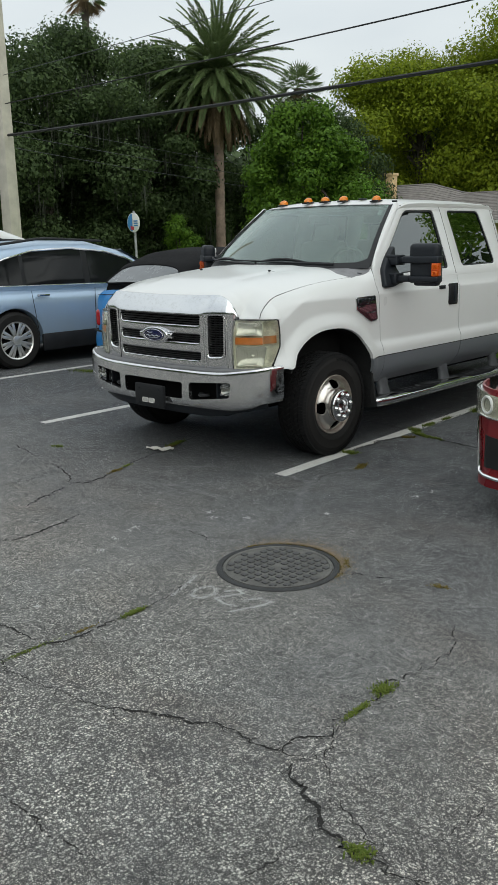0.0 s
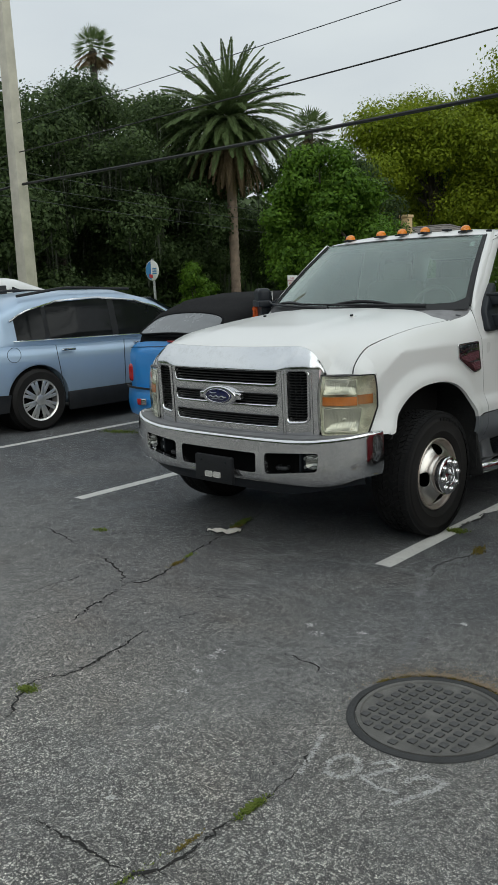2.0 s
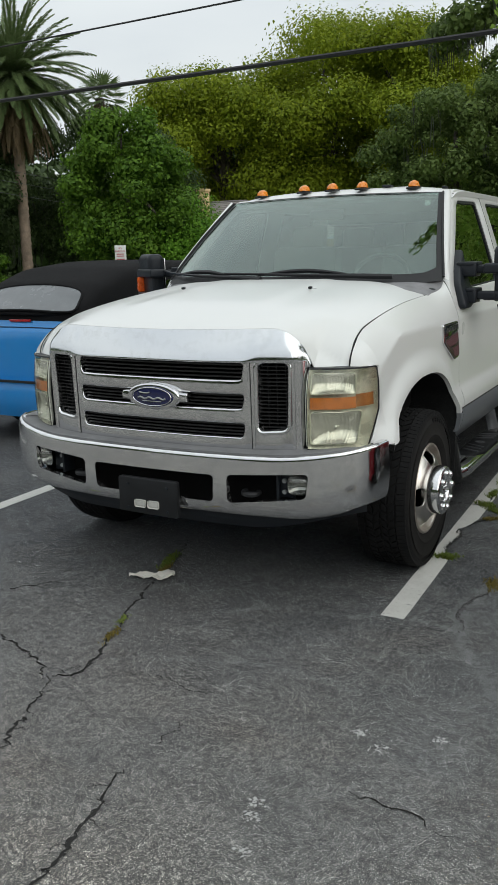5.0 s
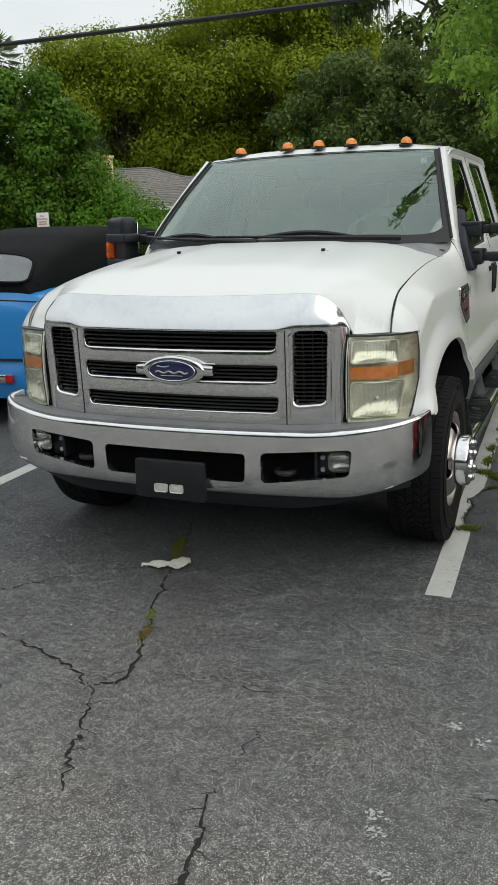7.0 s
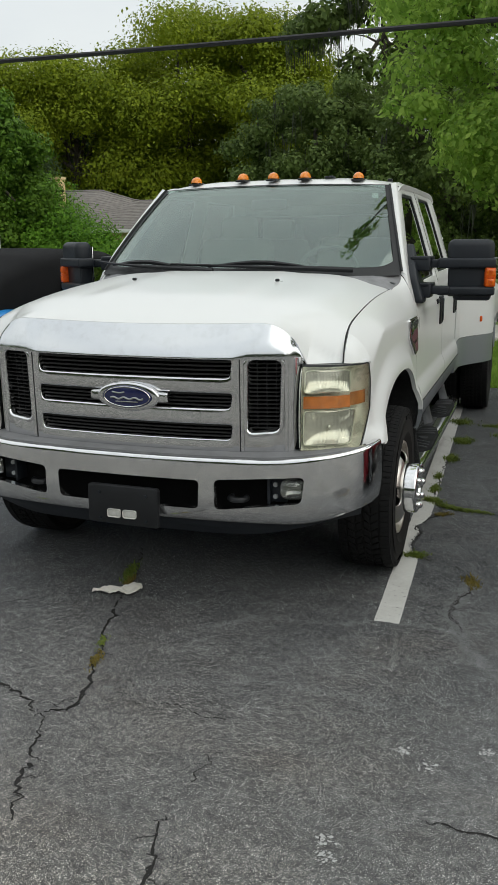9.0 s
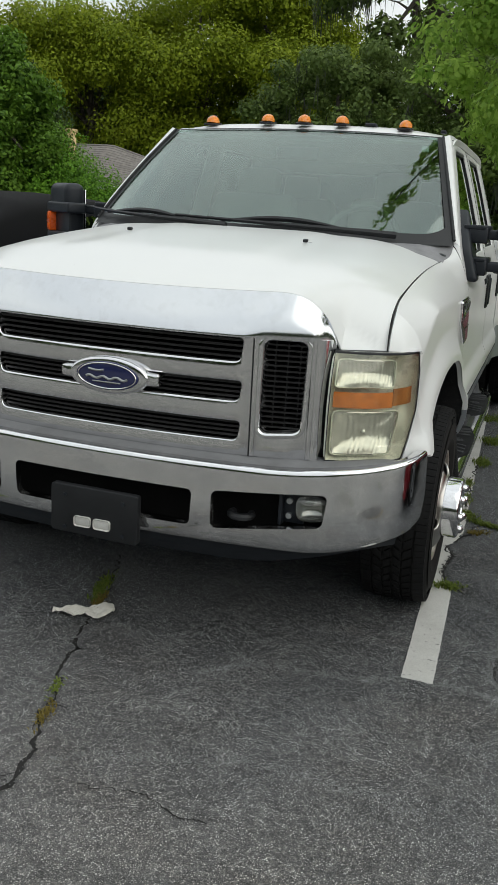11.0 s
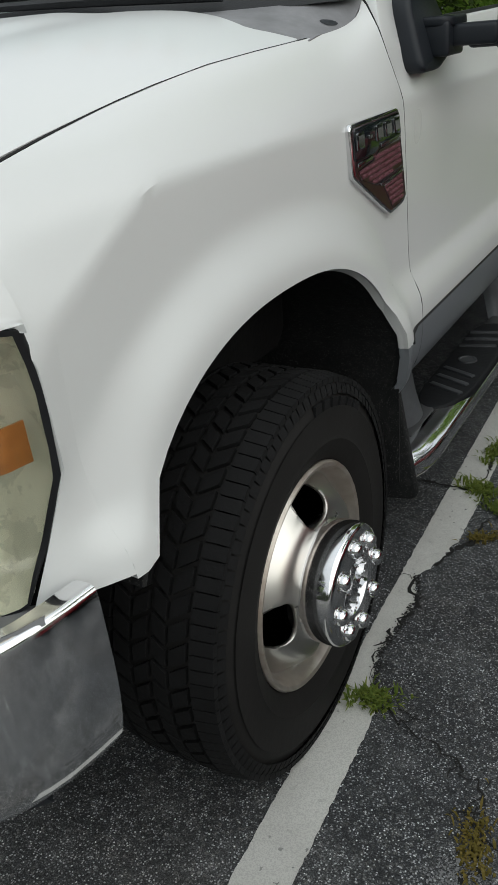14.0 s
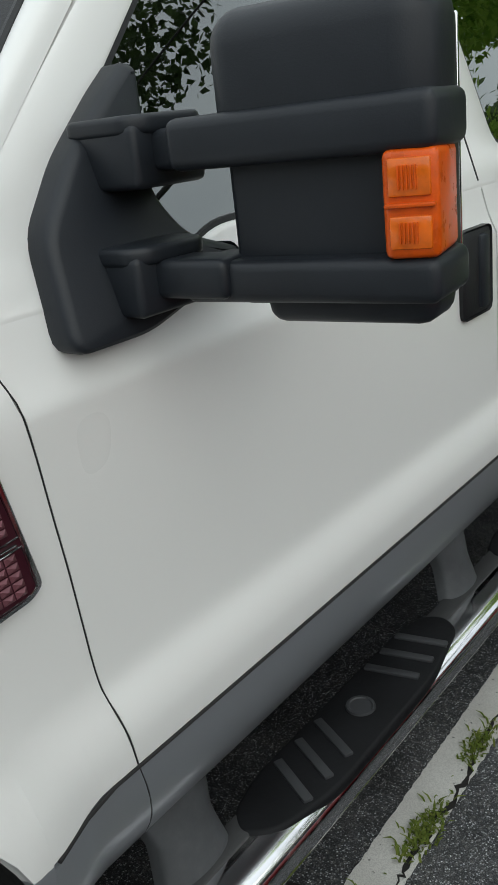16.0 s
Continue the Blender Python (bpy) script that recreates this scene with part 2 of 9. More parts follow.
    base = m.mix(1.0, base, m.ramp(pebble, [(0.34, 0.35), (0.5, 0.95), (0.68, 2.2)]), "MULTIPLY")
    base = m.mix(1.0, base, m.ramp(m.noise(34, 4, co, 0.6), [(0.34, 0.78), (0.5, 0.99), (0.66, 1.25)]), "MULTIPLY")
    base = m.mix(1.0, base, m.ramp(m.noise(8.5, 4, co, 0.6), [(0.34, 0.84), (0.66, 1.16)]), "MULTIPLY")
    # old drips: small dark oil spots, and brown rust-tinged stains where cars stand and turn
    drips = m.noise(4.2, 3, co, 0.5)
    base = m.mix(m.ramp(drips, [(0.62, 0.0), (0.74, 0.35)]), base, (0.026, 0.026, 0.028))
    rusty = m.noise(1.15, 5, m.coords((1.0, 2.2, 1.0)), 0.65)
    base = m.mix(m.ramp(rusty, [(0.52, 0.0), (0.70, 0.38)]), base, m.mix(1.0, base, (0.84, 0.74, 0.67), "MULTIPLY"))
    broad = m.noise(0.75, 4, m.coords((1.0, 1.3, 1.0)))
    base = m.mix(m.ramp(broad, [(0.55, 0.0), (0.74, 0.25)]), base, (0.040, 0.038, 0.038))
    tan = m.noise(0.33, 3, co)
    base = m.mix(m.ramp(tan, [(0.52, 0.0), (0.72, 0.25)]), base, m.mix(1.0, base, (1.2, 1.0, 0.86), "MULTIPLY"))
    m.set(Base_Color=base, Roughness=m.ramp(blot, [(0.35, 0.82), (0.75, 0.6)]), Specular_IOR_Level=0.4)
    h = m.mix(0.5, vor.outputs["Distance"], grit)
    m.bump(m.mix(0.5, h, pebble), 0.9, 0.006)
    return m.mat


M = {}
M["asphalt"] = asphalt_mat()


def line_mat():
    """Old road paint: grainy, greyed by tyres, with chips down to the asphalt."""
    m = Nodes("chipped_white_line_paint")
    co = m.coords()
    grime = m.noise(5.0, 6, co, 0.65)
    tone = m.mix(m.ramp(grime, [(0.38, 0.0), (0.72, 0.55)]), (0.58, 0.575, 0.545), (0.40, 0.39, 0.365))
    grain = m.noise(330, 2, co)
    tone = m.mix(m.ramp(grain, [(0.40, 0.35), (0.56, 0.0)]), tone, (0.26, 0.26, 0.255))
    chip = m.noise(46, 3, co, 0.55)
    hole = m.mix(1.0, m.ramp(chip, [(0.665, 0.0), (0.69, 1.0)]), m.ramp(m.noise(2.6, 3, co), [(0.42, 0.15), (0.6, 1.0)]), "MULTIPLY")
    tone = m.mix(hole, tone, (0.035, 0.036, 0.038))
    m.set(Base_Color=tone, Roughness=0.8, Specular_IOR_Level=0.3)
    m.bump(m.mix(0.6, grain, chip), 0.5, 0.003)
    return m.mat


M["line"] = line_mat()
M["crack"] = simple("dirt_filled_crack", (0.014, 0.013, 0.012), 0.95, vary=0.5, scale=30, bump=0.6)
M["crack_pale"] = simple("pale_sealed_crack", (0.215, 0.218, 0.222), 0.85, vary=0.4, scale=20, bump=0.4)
M["white"] = paint("white_car_paint", (0.685, 0.692, 0.686), 0.28, 0.0)
M["grey"] = paint("pewter_car_paint", (0.235, 0.25, 0.275), 0.34, 0.22, 0.35)
M["seam"] = simple("dark_panel_gap", (0.012, 0.012, 0.013), 0.8, vary=0.2)
M["chrome"] = chrome_mat("worn_chrome", (0.77, 0.77, 0.78), 0.06, 0.04)
M["chrome_brow"] = chrome_mat("hazed_chrome_brow", (0.66, 0.675, 0.695), 0.11, 0.03)
M["chrome_clean"] = chrome_mat("bright_chrome", (0.75, 0.75, 0.76), 0.05, 0.15)
M["black"] = simple("black_plastic", (0.016, 0.017, 0.019), 0.45, vary=0.3, scale=10, bump=0.15, fine=220, spec=0.3)
M["mirror_plastic"] = simple("charcoal_grained_plastic", (0.0145, 0.0175, 0.0225), 0.42, vary=0.2, scale=6, bump=0.08, fine=420, spec=0.30)
# black without sheen: the shade of deep openings put into the colour
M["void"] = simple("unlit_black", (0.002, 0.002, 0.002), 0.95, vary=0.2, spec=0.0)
M["pad_grip"] = simple("grey_grip_rubber", (0.035, 0.037, 0.041), 0.6, vary=0.25)
M["grille_black"] = simple("black_grille_plastic", (0.012, 0.012, 0.013), 0.38, vary=0.3)
# near-black base colour holds the shade under and inside the bodies
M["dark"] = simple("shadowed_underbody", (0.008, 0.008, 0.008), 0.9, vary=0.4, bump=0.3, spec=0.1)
M["cowl"] = simple("chalky_grey_plastic", (0.22, 0.22, 0.23), 0.7, vary=0.3, scale=12, bump=0.1)
M["tyre"] = simple("tyre_rubber", (0.011, 0.011, 0.0115), 0.8, vary=0.35, scale=9, bump=0.3, fine=110, spec=0.18)
M["side_rubber"] = simple("dusty_tyre_sidewall", (0.0155, 0.0147, 0.0142), 0.72, vary=0.3, scale=7, bump=0.15, spec=0.22)
M["glass"] = glass_mat("windscreen_glass", (0.80, 0.93, 0.88), 0.74, gloss=0.125)
M["tint"] = glass_mat("privacy_glass", (0.35, 0.38, 0.37), 0.42, gloss=0.20)
M["lens"] = glass_mat("hazed_headlight_lens", (0.98, 0.98, 0.93), 0.98, 0.08, gloss=0.045)
M["amber"] = simple("amber_lens", (0.62, 0.085, 0.003), 0.3, vary=0.25, scale=45, spec=0.35)
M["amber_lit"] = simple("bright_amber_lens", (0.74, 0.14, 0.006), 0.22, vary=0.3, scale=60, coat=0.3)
M["amber_roof"] = simple("orange_marker_lens", (0.72, 0.21, 0.008), 0.25, vary=0.2, scale=30, coat=0.25)
M["amber_dull"] = simple("faded_amber_reflector", (0.62, 0.19, 0.035), 0.35, vary=0.3, scale=25, coat=0.3)
M["reflector"] = simple("yellowed_lamp_reflector", (0.72, 0.72, 0.645), 0.28, 0.15, vary=0.10, scale=20, coat=0.4)
M["lamp_frame"] = simple("clear_moulded_lens_rim", (0.62, 0.63, 0.56), 0.3, 0.0, vary=0.06, scale=20, coat=0.5)
M["satin_lamp"] = simple("bright_lamp_bowl", (0.72, 0.72, 0.70), 0.2, 0.7, vary=0.15, scale=20)
M["amber_brown"] = simple("browned_side_reflector", (0.40, 0.16, 0.05), 0.35, vary=0.35, scale=22, coat=0.3)
M["pad_grey"] = simple("weathered_grey_step_plastic", (0.17, 0.172, 0.178), 0.65, vary=0.25, scale=9, bump=0.1)
M["bracket_grey"] = simple("dull_grey_bracket", (0.036, 0.037, 0.039), 0.6, vary=0.3, scale=9)
M["bracket_cast"] = simple("weathered_cast_bracket", (0.085, 0.090, 0.097), 0.5, 0.2, vary=0.3, scale=10, bump=0.1)
M["pad_black"] = simple("matt_black_step_rubber", (0.007, 0.0075, 0.009), 0.7, vary=0.3, scale=9, bump=0.2, spec=0.25)
M["liner"] = dusty("dusty_black_liner", (0.008, 0.0085, 0.009), (0.13, 0.13, 0.125))
M["flap"] = dusty("dusty_rubber_flap", (0.009, 0.0095, 0.010), (0.11, 0.11, 0.105))
M["name_black"] = simple("gloss_black_enamel", (0.010, 0.013, 0.016), 0.12, vary=0.2, coat=0.6)
M["dark_chrome"] = chrome_mat("smoked_chrome", (0.30, 0.31, 0.32), 0.12, 0.3)
M["rim_steel"] = rim_mat()
M["red"] = simple("red_tail_lens", (0.42, 0.012, 0.016), 0.2, vary=0.25, scale=30, coat=0.6)
M["emblem_blue"] = simple("deep_blue_enamel", (0.012, 0.016, 0.07), 0.2, vary=0.2, coat=0.8)
M["interior"] = simple("grey_cabin_trim", (0.24, 0.235, 0.22), 0.8, vary=0.25, scale=6, bump=0.2)
M["interior_pale"] = simple("pale_cabin_lining", (0.40, 0.40, 0.37), 0.85, vary=0.2)
M["blue_silver"] = paint("pale_blue_metallic_paint", (0.36, 0.47, 0.61), 0.3, 0.12, 0.4)
M["bright_blue"] = paint("bright_blue_paint", (0.018, 0.23, 0.60), 0.28, 0.15, 0.1)
M["maroon"] = paint("deep_red_paint", (0.20, 0.006, 0.012), 0.25, 0.1, 0.2)
M["maroon_inlay"] = simple("maroon_badge_inlay", (0.035, 0.006, 0.012), 0.35, vary=0.3, scale=30, coat=0.3)
M["mesh_red"] = simple("dusty_maroon_mesh", (0.165, 0.065, 0.080), 0.4, 0.3, vary=0.3, scale=40)
M["rear_plastic"] = simple("scratched_grey_vinyl_window", (0.13, 0.14, 0.15), 0.25, vary=0.25, scale=6, coat=0.3)
M["tint_solid"] = simple("black_glass", (0.010, 0.011, 0.012), 0.08, vary=0.2, spec=0.25)
M["soil"] = simple("dry_tan_soil", (0.26, 0.20, 0.13), 0.95, vary=0.4, scale=30)
M["splat"] = simple("pale_scuff", (0.44, 0.44, 0.43), 0.85, vary=0.15, scale=30)
M["cloth"] = simple("black_canvas_top", (0.010, 0.010, 0.011), 0.9, vary=0.3, bump=0.4, fine=300, spec=0.15)
M["bark"] = simple("rough_grey_bark", (0.085, 0.072, 0.060), 0.9, vary=0.5, scale=5, bump=0.8, fine=25)
M["palm_bark"] = simple("palm_trunk_bark", (0.26, 0.195, 0.15), 0.9, vary=0.45, scale=4, bump=0.8, fine=20)
M["concrete"] = simple("weathered_concrete", (0.54, 0.51, 0.43), 0.85, vary=0.2, scale=3, bump=0.3)
M["walk_concrete"] = simple("pale_concrete_walk", (0.50, 0.48, 0.44), 0.85, vary=0.2, scale=3, bump=0.3)
M["cable"] = simple("black_cable_sheath", (0.010, 0.010, 0.011), 0.6, vary=0.2)
M["thin_cable"] = simple("dull_grey_wire", (0.06, 0.065, 0.07), 0.6, vary=0.2)
M["iron"] = simple("worn_cast_iron", (0.038, 0.039, 0.040), 0.65, 0.2, vary=0.45, scale=9, bump=0.6, fine=160)
M["iron_stud"] = simple("scuffed_iron_stud", (0.080, 0.080, 0.080), 0.6, 0.2, vary=0.5, scale=14, bump=0.5, fine=160)
M["iron_lid"] = simple("dusty_iron_lid", (0.125, 0.122, 0.115), 0.8, 0.1, vary=0.5, scale=9, bump=0.6, fine=160)
M["galvanised"] = simple("galvanised_steel", (0.42, 0.43, 0.44), 0.45, 0.8, vary=0.2)
M["siding"] = simple("tan_wood_siding", (0.62, 0.50, 0.30), 0.8, vary=0.15)
M["shingle"] = simple("grey_roof_shingle", (0.225, 0.205, 0.19), 0.9, vary=0.35, scale=4, bump=0.5)
M["stucco"] = simple("tan_stucco", (0.74, 0.54, 0.30), 0.9, vary=0.2, bump=0.3)
M["sign_white"] = simple("white_sign_face", (0.70, 0.70, 0.68), 0.5, vary=0.12)
M["sign_blue"] = simple("blue_sign_paint", (0.04, 0.20, 0.45), 0.5, vary=0.12)
M["sign_red"] = simple("red_sign_paint", (0.45, 0.03, 0.04), 0.5, vary=0.12)
M["sign_green"] = simple("green_sign_paint", (0.01, 0.16, 0.09), 0.5, vary=0.12)
M["paper"] = simple("weathered_white_scrap", (0.66, 0.64, 0.58), 0.85, vary=0.2, scale=20, bump=0.3)
M["leaf_dark"] = foliage("dark_oak_leaves", (0.026, 0.046, 0.019), (0.090, 0.134, 0.048))
M["leaf_mid"] = foliage("green_camphor_leaves", (0.034, 0.085, 0.010), (0.135, 0.245, 0.026))
M["leaf_juniper"] = foliage("bright_juniper_sprays", (0.05, 0.14, 0.012), (0.17, 0.34, 0.03))
M["leaf_yellow"] = foliage("yellow_green_leaves", (0.124, 0.182, 0.013), (0.258, 0.312, 0.020))
M["leaf_olive"] = foliage("olive_oak_leaves", (0.045, 0.080, 0.018), (0.155, 0.215, 0.058))
M["leaf_bright"] = foliage("fresh_maple_leaves", (0.13, 0.26, 0.035), (0.44, 0.60, 0.13), through=0.5)
M["frond"] = foliage("palm_frond_green", (0.060, 0.112, 0.036), (0.175, 0.225, 0.095), 0.4)
M["frond_dry"] = foliage("dead_palm_frond", (0.12, 0.085, 0.05), (0.24, 0.18, 0.11), 0.8)
M["moss"] = foliage("hanging_grey_moss", (0.05, 0.058, 0.042), (0.10, 0.11, 0.085), 0.9)
M["grass"] = foliage("lawn_grass", (0.11, 0.20, 0.022), (0.22, 0.34, 0.05), 0.7)
M["weed"] = foliage("crack_weeds", (0.065, 0.115, 0.018), (0.20, 0.24, 0.05), 0.7)
M["weed_dry"] = foliage("dry_crack_weeds", (0.12, 0.10, 0.02), (0.22, 0.17, 0.05), 0.8)
M["lawn"] = simple("lawn_soil", (0.12, 0.20, 0.032), 0.95, vary=0.4, scale=2.5, bump=0.6, fine=40)
M["spray"] = simple("faded_white_spray_paint", (0.46, 0.46, 0.45), 0.85, vary=0.5, scale=25, bump=0.5, fine=130)


# ---- mesh tools ----
def finish(me, material, angle=35):
    me.materials.append(material)
    me.polygons.foreach_set("use_smooth", [True] * len(me.polygons))
    me.set_sharp_from_angle(angle=radians(angle))
    me.update()
    return me


def to_mesh(name, geo, material, angle=35):
    """geo: a bmesh, or (vertices, faces)."""
    me = bpy.data.meshes.new(name)
    if isinstance(geo, bmesh.types.BMesh):
        bmesh.ops.recalc_face_normals(geo, faces=geo.faces[:])
        geo.to_mesh(me)
        geo.free()
    else:
        me.from_pydata([tuple(v) for v in geo[0]], [], [tuple(f) for f in geo[1]])
    return finish(me, material, angle)


def fast_quads(name, verts, material):
    """One mesh of loose quads from an array of 4n places."""
    me = bpy.data.meshes.new(name)
    n = len(verts) // 4
    me.vertices.add(4 * n)
    me.vertices.foreach_set("co", np.asarray(verts, np.float32).ravel())
    me.loops.add(4 * n)
    me.loops.foreach_set("vertex_index", np.arange(4 * n, dtype=np.int32))
    me.polygons.add(n)
    me.polygons.foreach_set("loop_start", np.arange(0, 4 * n, 4, dtype=np.int32))
    me.materials.append(material)
    me.update(calc_edges=True)
    return me


def part(name, geo, material, parent, label="", angle=35):
    """Links a bmesh or (vertices, faces) as one mesh object under a thing or a part."""
    ob = new(name, geo if isinstance(geo, bpy.types.Mesh) else to_mesh(name, geo, material, angle))
    ob.parent = parent
    return tagged(ob, label)


def thing(name, label, category, group="", kind="", at=None):
    ob = new(name)
    ob.empty_display_size = 0.1
    if at is not None:
        ob.matrix_world = at
    return tagged(ob, label, category, group, kind)


def solid(name, geo, material, label, category, group="", kind="", angle=35):
    ob = new(name, geo if isinstance(geo, bpy.types.Mesh) else to_mesh(name, geo, material, angle))
    return tagged(ob, label, category, group, kind)


def grid(fn, us, vs, flip=False):
    verts = [fn(u, v) for u in us for v in vs]
    n = len(vs)
    faces = []
    for i in range(len(us) - 1):
        for j in range(n - 1):
            a = i * n + j
            f = (a, a + n, a + n + 1, a + 1)
            faces.append(f[::-1] if flip else f)
    return verts, faces


def shell(fn, us, vs, thick, flip=False, core=(0, 2.5, 0.7)):
    """A grid with thickness: a second sheet set in towards the core, with rims."""
    us, vs = list(us), list(vs)
    verts, faces = grid(fn, us, vs)
    p = np.array(verts, float).reshape(len(us), len(vs), 3)
    n = np.cross(np.gradient(p, axis=0), np.gradient(p, axis=1))
    n /= np.maximum(np.linalg.norm(n, axis=2, keepdims=True), 1e-9)
    if (n.mean((0, 1)) * (p.mean((0, 1)) - np.array(core))).sum() < 0:
        n = -n
    inner = (p - abs(thick) * n).reshape(-1, 3)
    k, m = len(verts), len(vs)
    faces = faces + [tuple(i + k for i in f[::-1]) for f in faces]
    edge = [i * m for i in range(len(us))] + [(len(us) - 1) * m + j for j in range(1, m)]
    edge += [i * m + m - 1 for i in range(len(us) - 2, -1, -1)] + [j for j in range(m - 2, 0, -1)]
    faces += [(edge[i], edge[(i + 1) % len(edge)], edge[(i + 1) % len(edge)] + k, edge[i] + k) for i in range(len(edge))]
    bm = bmesh.new()
    bv = [bm.verts.new(tuple(v)) for v in [*verts, *inner]]
    for f in faces:
        bm.faces.new([bv[i] for i in f])
    bmesh.ops.recalc_face_normals(bm, faces=bm.faces[:])
    return bm


def lin(a, b, n):
    return [a + (b - a) * i / (n - 1) for i in range(n)]


def lerp(x, xs, ys):
    return float(np.interp(x, xs, ys))


def curve(x, xs, ys):
    """A smooth way through the given values, with no overshoot."""
    k = min(max(sum(1 for v in xs if v <= x) - 1, 0), len(xs) - 2)
    x = min(max(x, xs[0]), xs[-1])

    def grade(i):
        if i == 0 or i == len(xs) - 1:
            j = min(i, len(xs) - 2)
            return (ys[j + 1] - ys[j]) / (xs[j + 1] - xs[j])
        a, b = (ys[i] - ys[i - 1]) / (xs[i] - xs[i - 1]), (ys[i + 1] - ys[i]) / (xs[i + 1] - xs[i])
        return 0.0 if a * b <= 0 else 2 * a * b / (a + b)
    h = xs[k + 1] - xs[k]
    t = (x - xs[k]) / h
    return (2 * t ** 3 - 3 * t ** 2 + 1) * ys[k] + (t ** 3 - 2 * t ** 2 + t) * h * grade(k) + (3 * t ** 2 - 2 * t ** 3) * ys[k + 1] + (t ** 3 - t ** 2) * h * grade(k + 1)


def smooth(x, a, b):
    t = min(1.0, max(0.0, (x - a) / (b - a)))
    return t * t * (3 - 2 * t)


def box(bm, size, at, bevel=0.0, rot=(0, 0, 0), segments=2):
    m = pose(*at, *rot) @ Matrix.Diagonal((*size, 1))
    made = bmesh.ops.create_cube(bm, size=1, matrix=m)["verts"]
    if bevel:
        edges = {e for v in made for e in v.link_edges}
        bmesh.ops.bevel(bm, geom=list(edges), offset=bevel, segments=segments, affect="EDGES", profile=0.5)
    return bm


def boxes(*rows):
    bm = bmesh.new()
    for row in rows:
        box(bm, *row)
    return bm


def cyl(bm, r, depth, at, axis="z", n=24, r2=None):
    rot = {"z": (0, 0, 0), "x": (0, 90, 0), "y": (90, 0, 0)}[axis]
    bmesh.ops.create_cone(bm, cap_ends=True, segments=n, radius1=r, radius2=r if r2 is None else r2, depth=depth, matrix=pose(*at, *rot))
    return bm


def lathe(profile, n=48, axis="x", at=(0, 0, 0), closed=False):
    """profile: rows of (radius, height along the axis)."""
    verts, faces = [], []
    k = len(profile)
    for i in range(n):
        a = 2 * math.pi * i / n
        c, s = math.cos(a), math.sin(a)
        for r, h in profile:
            p = {"x": (h, r * c, r * s), "z": (r * c, r * s, h), "y": (r * c, h, r * s)}[axis]
            verts.append((p[0] + at[0], p[1] + at[1], p[2] + at[2]))
    for i in range(n):
        for j in range(k - 1 + closed):
            a, b = i * k + j, ((i + 1) % n) * k + j
            a2, b2 = i * k + (j + 1) % k, ((i + 1) % n) * k + (j + 1) % k
            faces.append((a, a2, b2, b))
    return verts, faces


def tube(points, radius, n=8, cap=True):
    """A round bar along points; radius: a number or one for each point."""
    pts = [Vector(p) for p in points]
    radii = radius if isinstance(radius, (list, tuple)) else [radius] * len(pts)
    verts, faces = [], []
    up = Vector((0.13, 0.21, 0.97))
    for i, p in enumerate(pts):
        d = (pts[min(i + 1, len(pts) - 1)] - pts[max(i - 1, 0)]).normalized()
        side = d.cross(up)
        if side.length < 0.05:
            side = d.cross(Vector((1, 0, 0)))
        side.normalize()
        top = side.cross(d)
        for j in range(n):
            a = 2 * math.pi * j / n
            verts.append(p + radii[i] * (math.cos(a) * side + math.sin(a) * top))
    for i in range(len(pts) - 1):
        for j in range(n):
            faces.append((i * n + j, i * n + (j + 1) % n, (i + 1) * n + (j + 1) % n, (i + 1) * n + j))
    if cap:
        faces.append(tuple(range(n))[::-1])
        faces.append(tuple((len(pts) - 1) * n + j for j in range(n)))
    return verts, faces


def joined(*pieces):
    verts, faces = [], []
    for v, f in pieces:
        o = len(verts)
        verts.extend(v)
        faces.extend(tuple(i + o for i in face) for face in f)
    return verts, faces


def rounded(loop, r, n=4):
    """A closed 2D loop with its corners rounded."""
    out = []
    k = len(loop)
    for i in range(k):
        p, a, b = Vector(loop[i]), Vector(loop[i - 1]), Vector(loop[(i + 1) % k])
        da, db = (a - p), (b - p)
        ra = min(r, da.length * 0.45, db.length * 0.45)
        pa, pb = p + da.normalized() * ra, p + db.normalized() * ra
        for j in range(n + 1):
            t = j / n
            out.append(tuple((1 - t) ** 2 * pa + 2 * t * (1 - t) * p + t * t * pb))
    return out


def prism(loop, d0, d1, plane="xz"):
    """A closed solid: the 2D loop between two depths along the third axis."""
    def put(p, d):
        return {"xz": (p[0], d, p[1]), "yz": (d, p[0], p[1]), "xy": (p[0], p[1], d)}[plane]
    k = len(loop)
    verts = [put(p, d0) for p in loop] + [put(p, d1) for p in loop]
    faces = [tuple(range(k))[::-1], tuple(range(k, 2 * k))]
    faces += [(i, (i + 1) % k, k + (i + 1) % k, k + i) for i in range(k)]
    return verts, faces


def to_bm(geo):
    bm = bmesh.new()
    bv = [bm.verts.new(v) for v in geo[0]]
    for f in geo[1]:
        bm.faces.new([bv[i] for i in f])
    bmesh.ops.recalc_face_normals(bm, faces=bm.faces[:])
    return bm


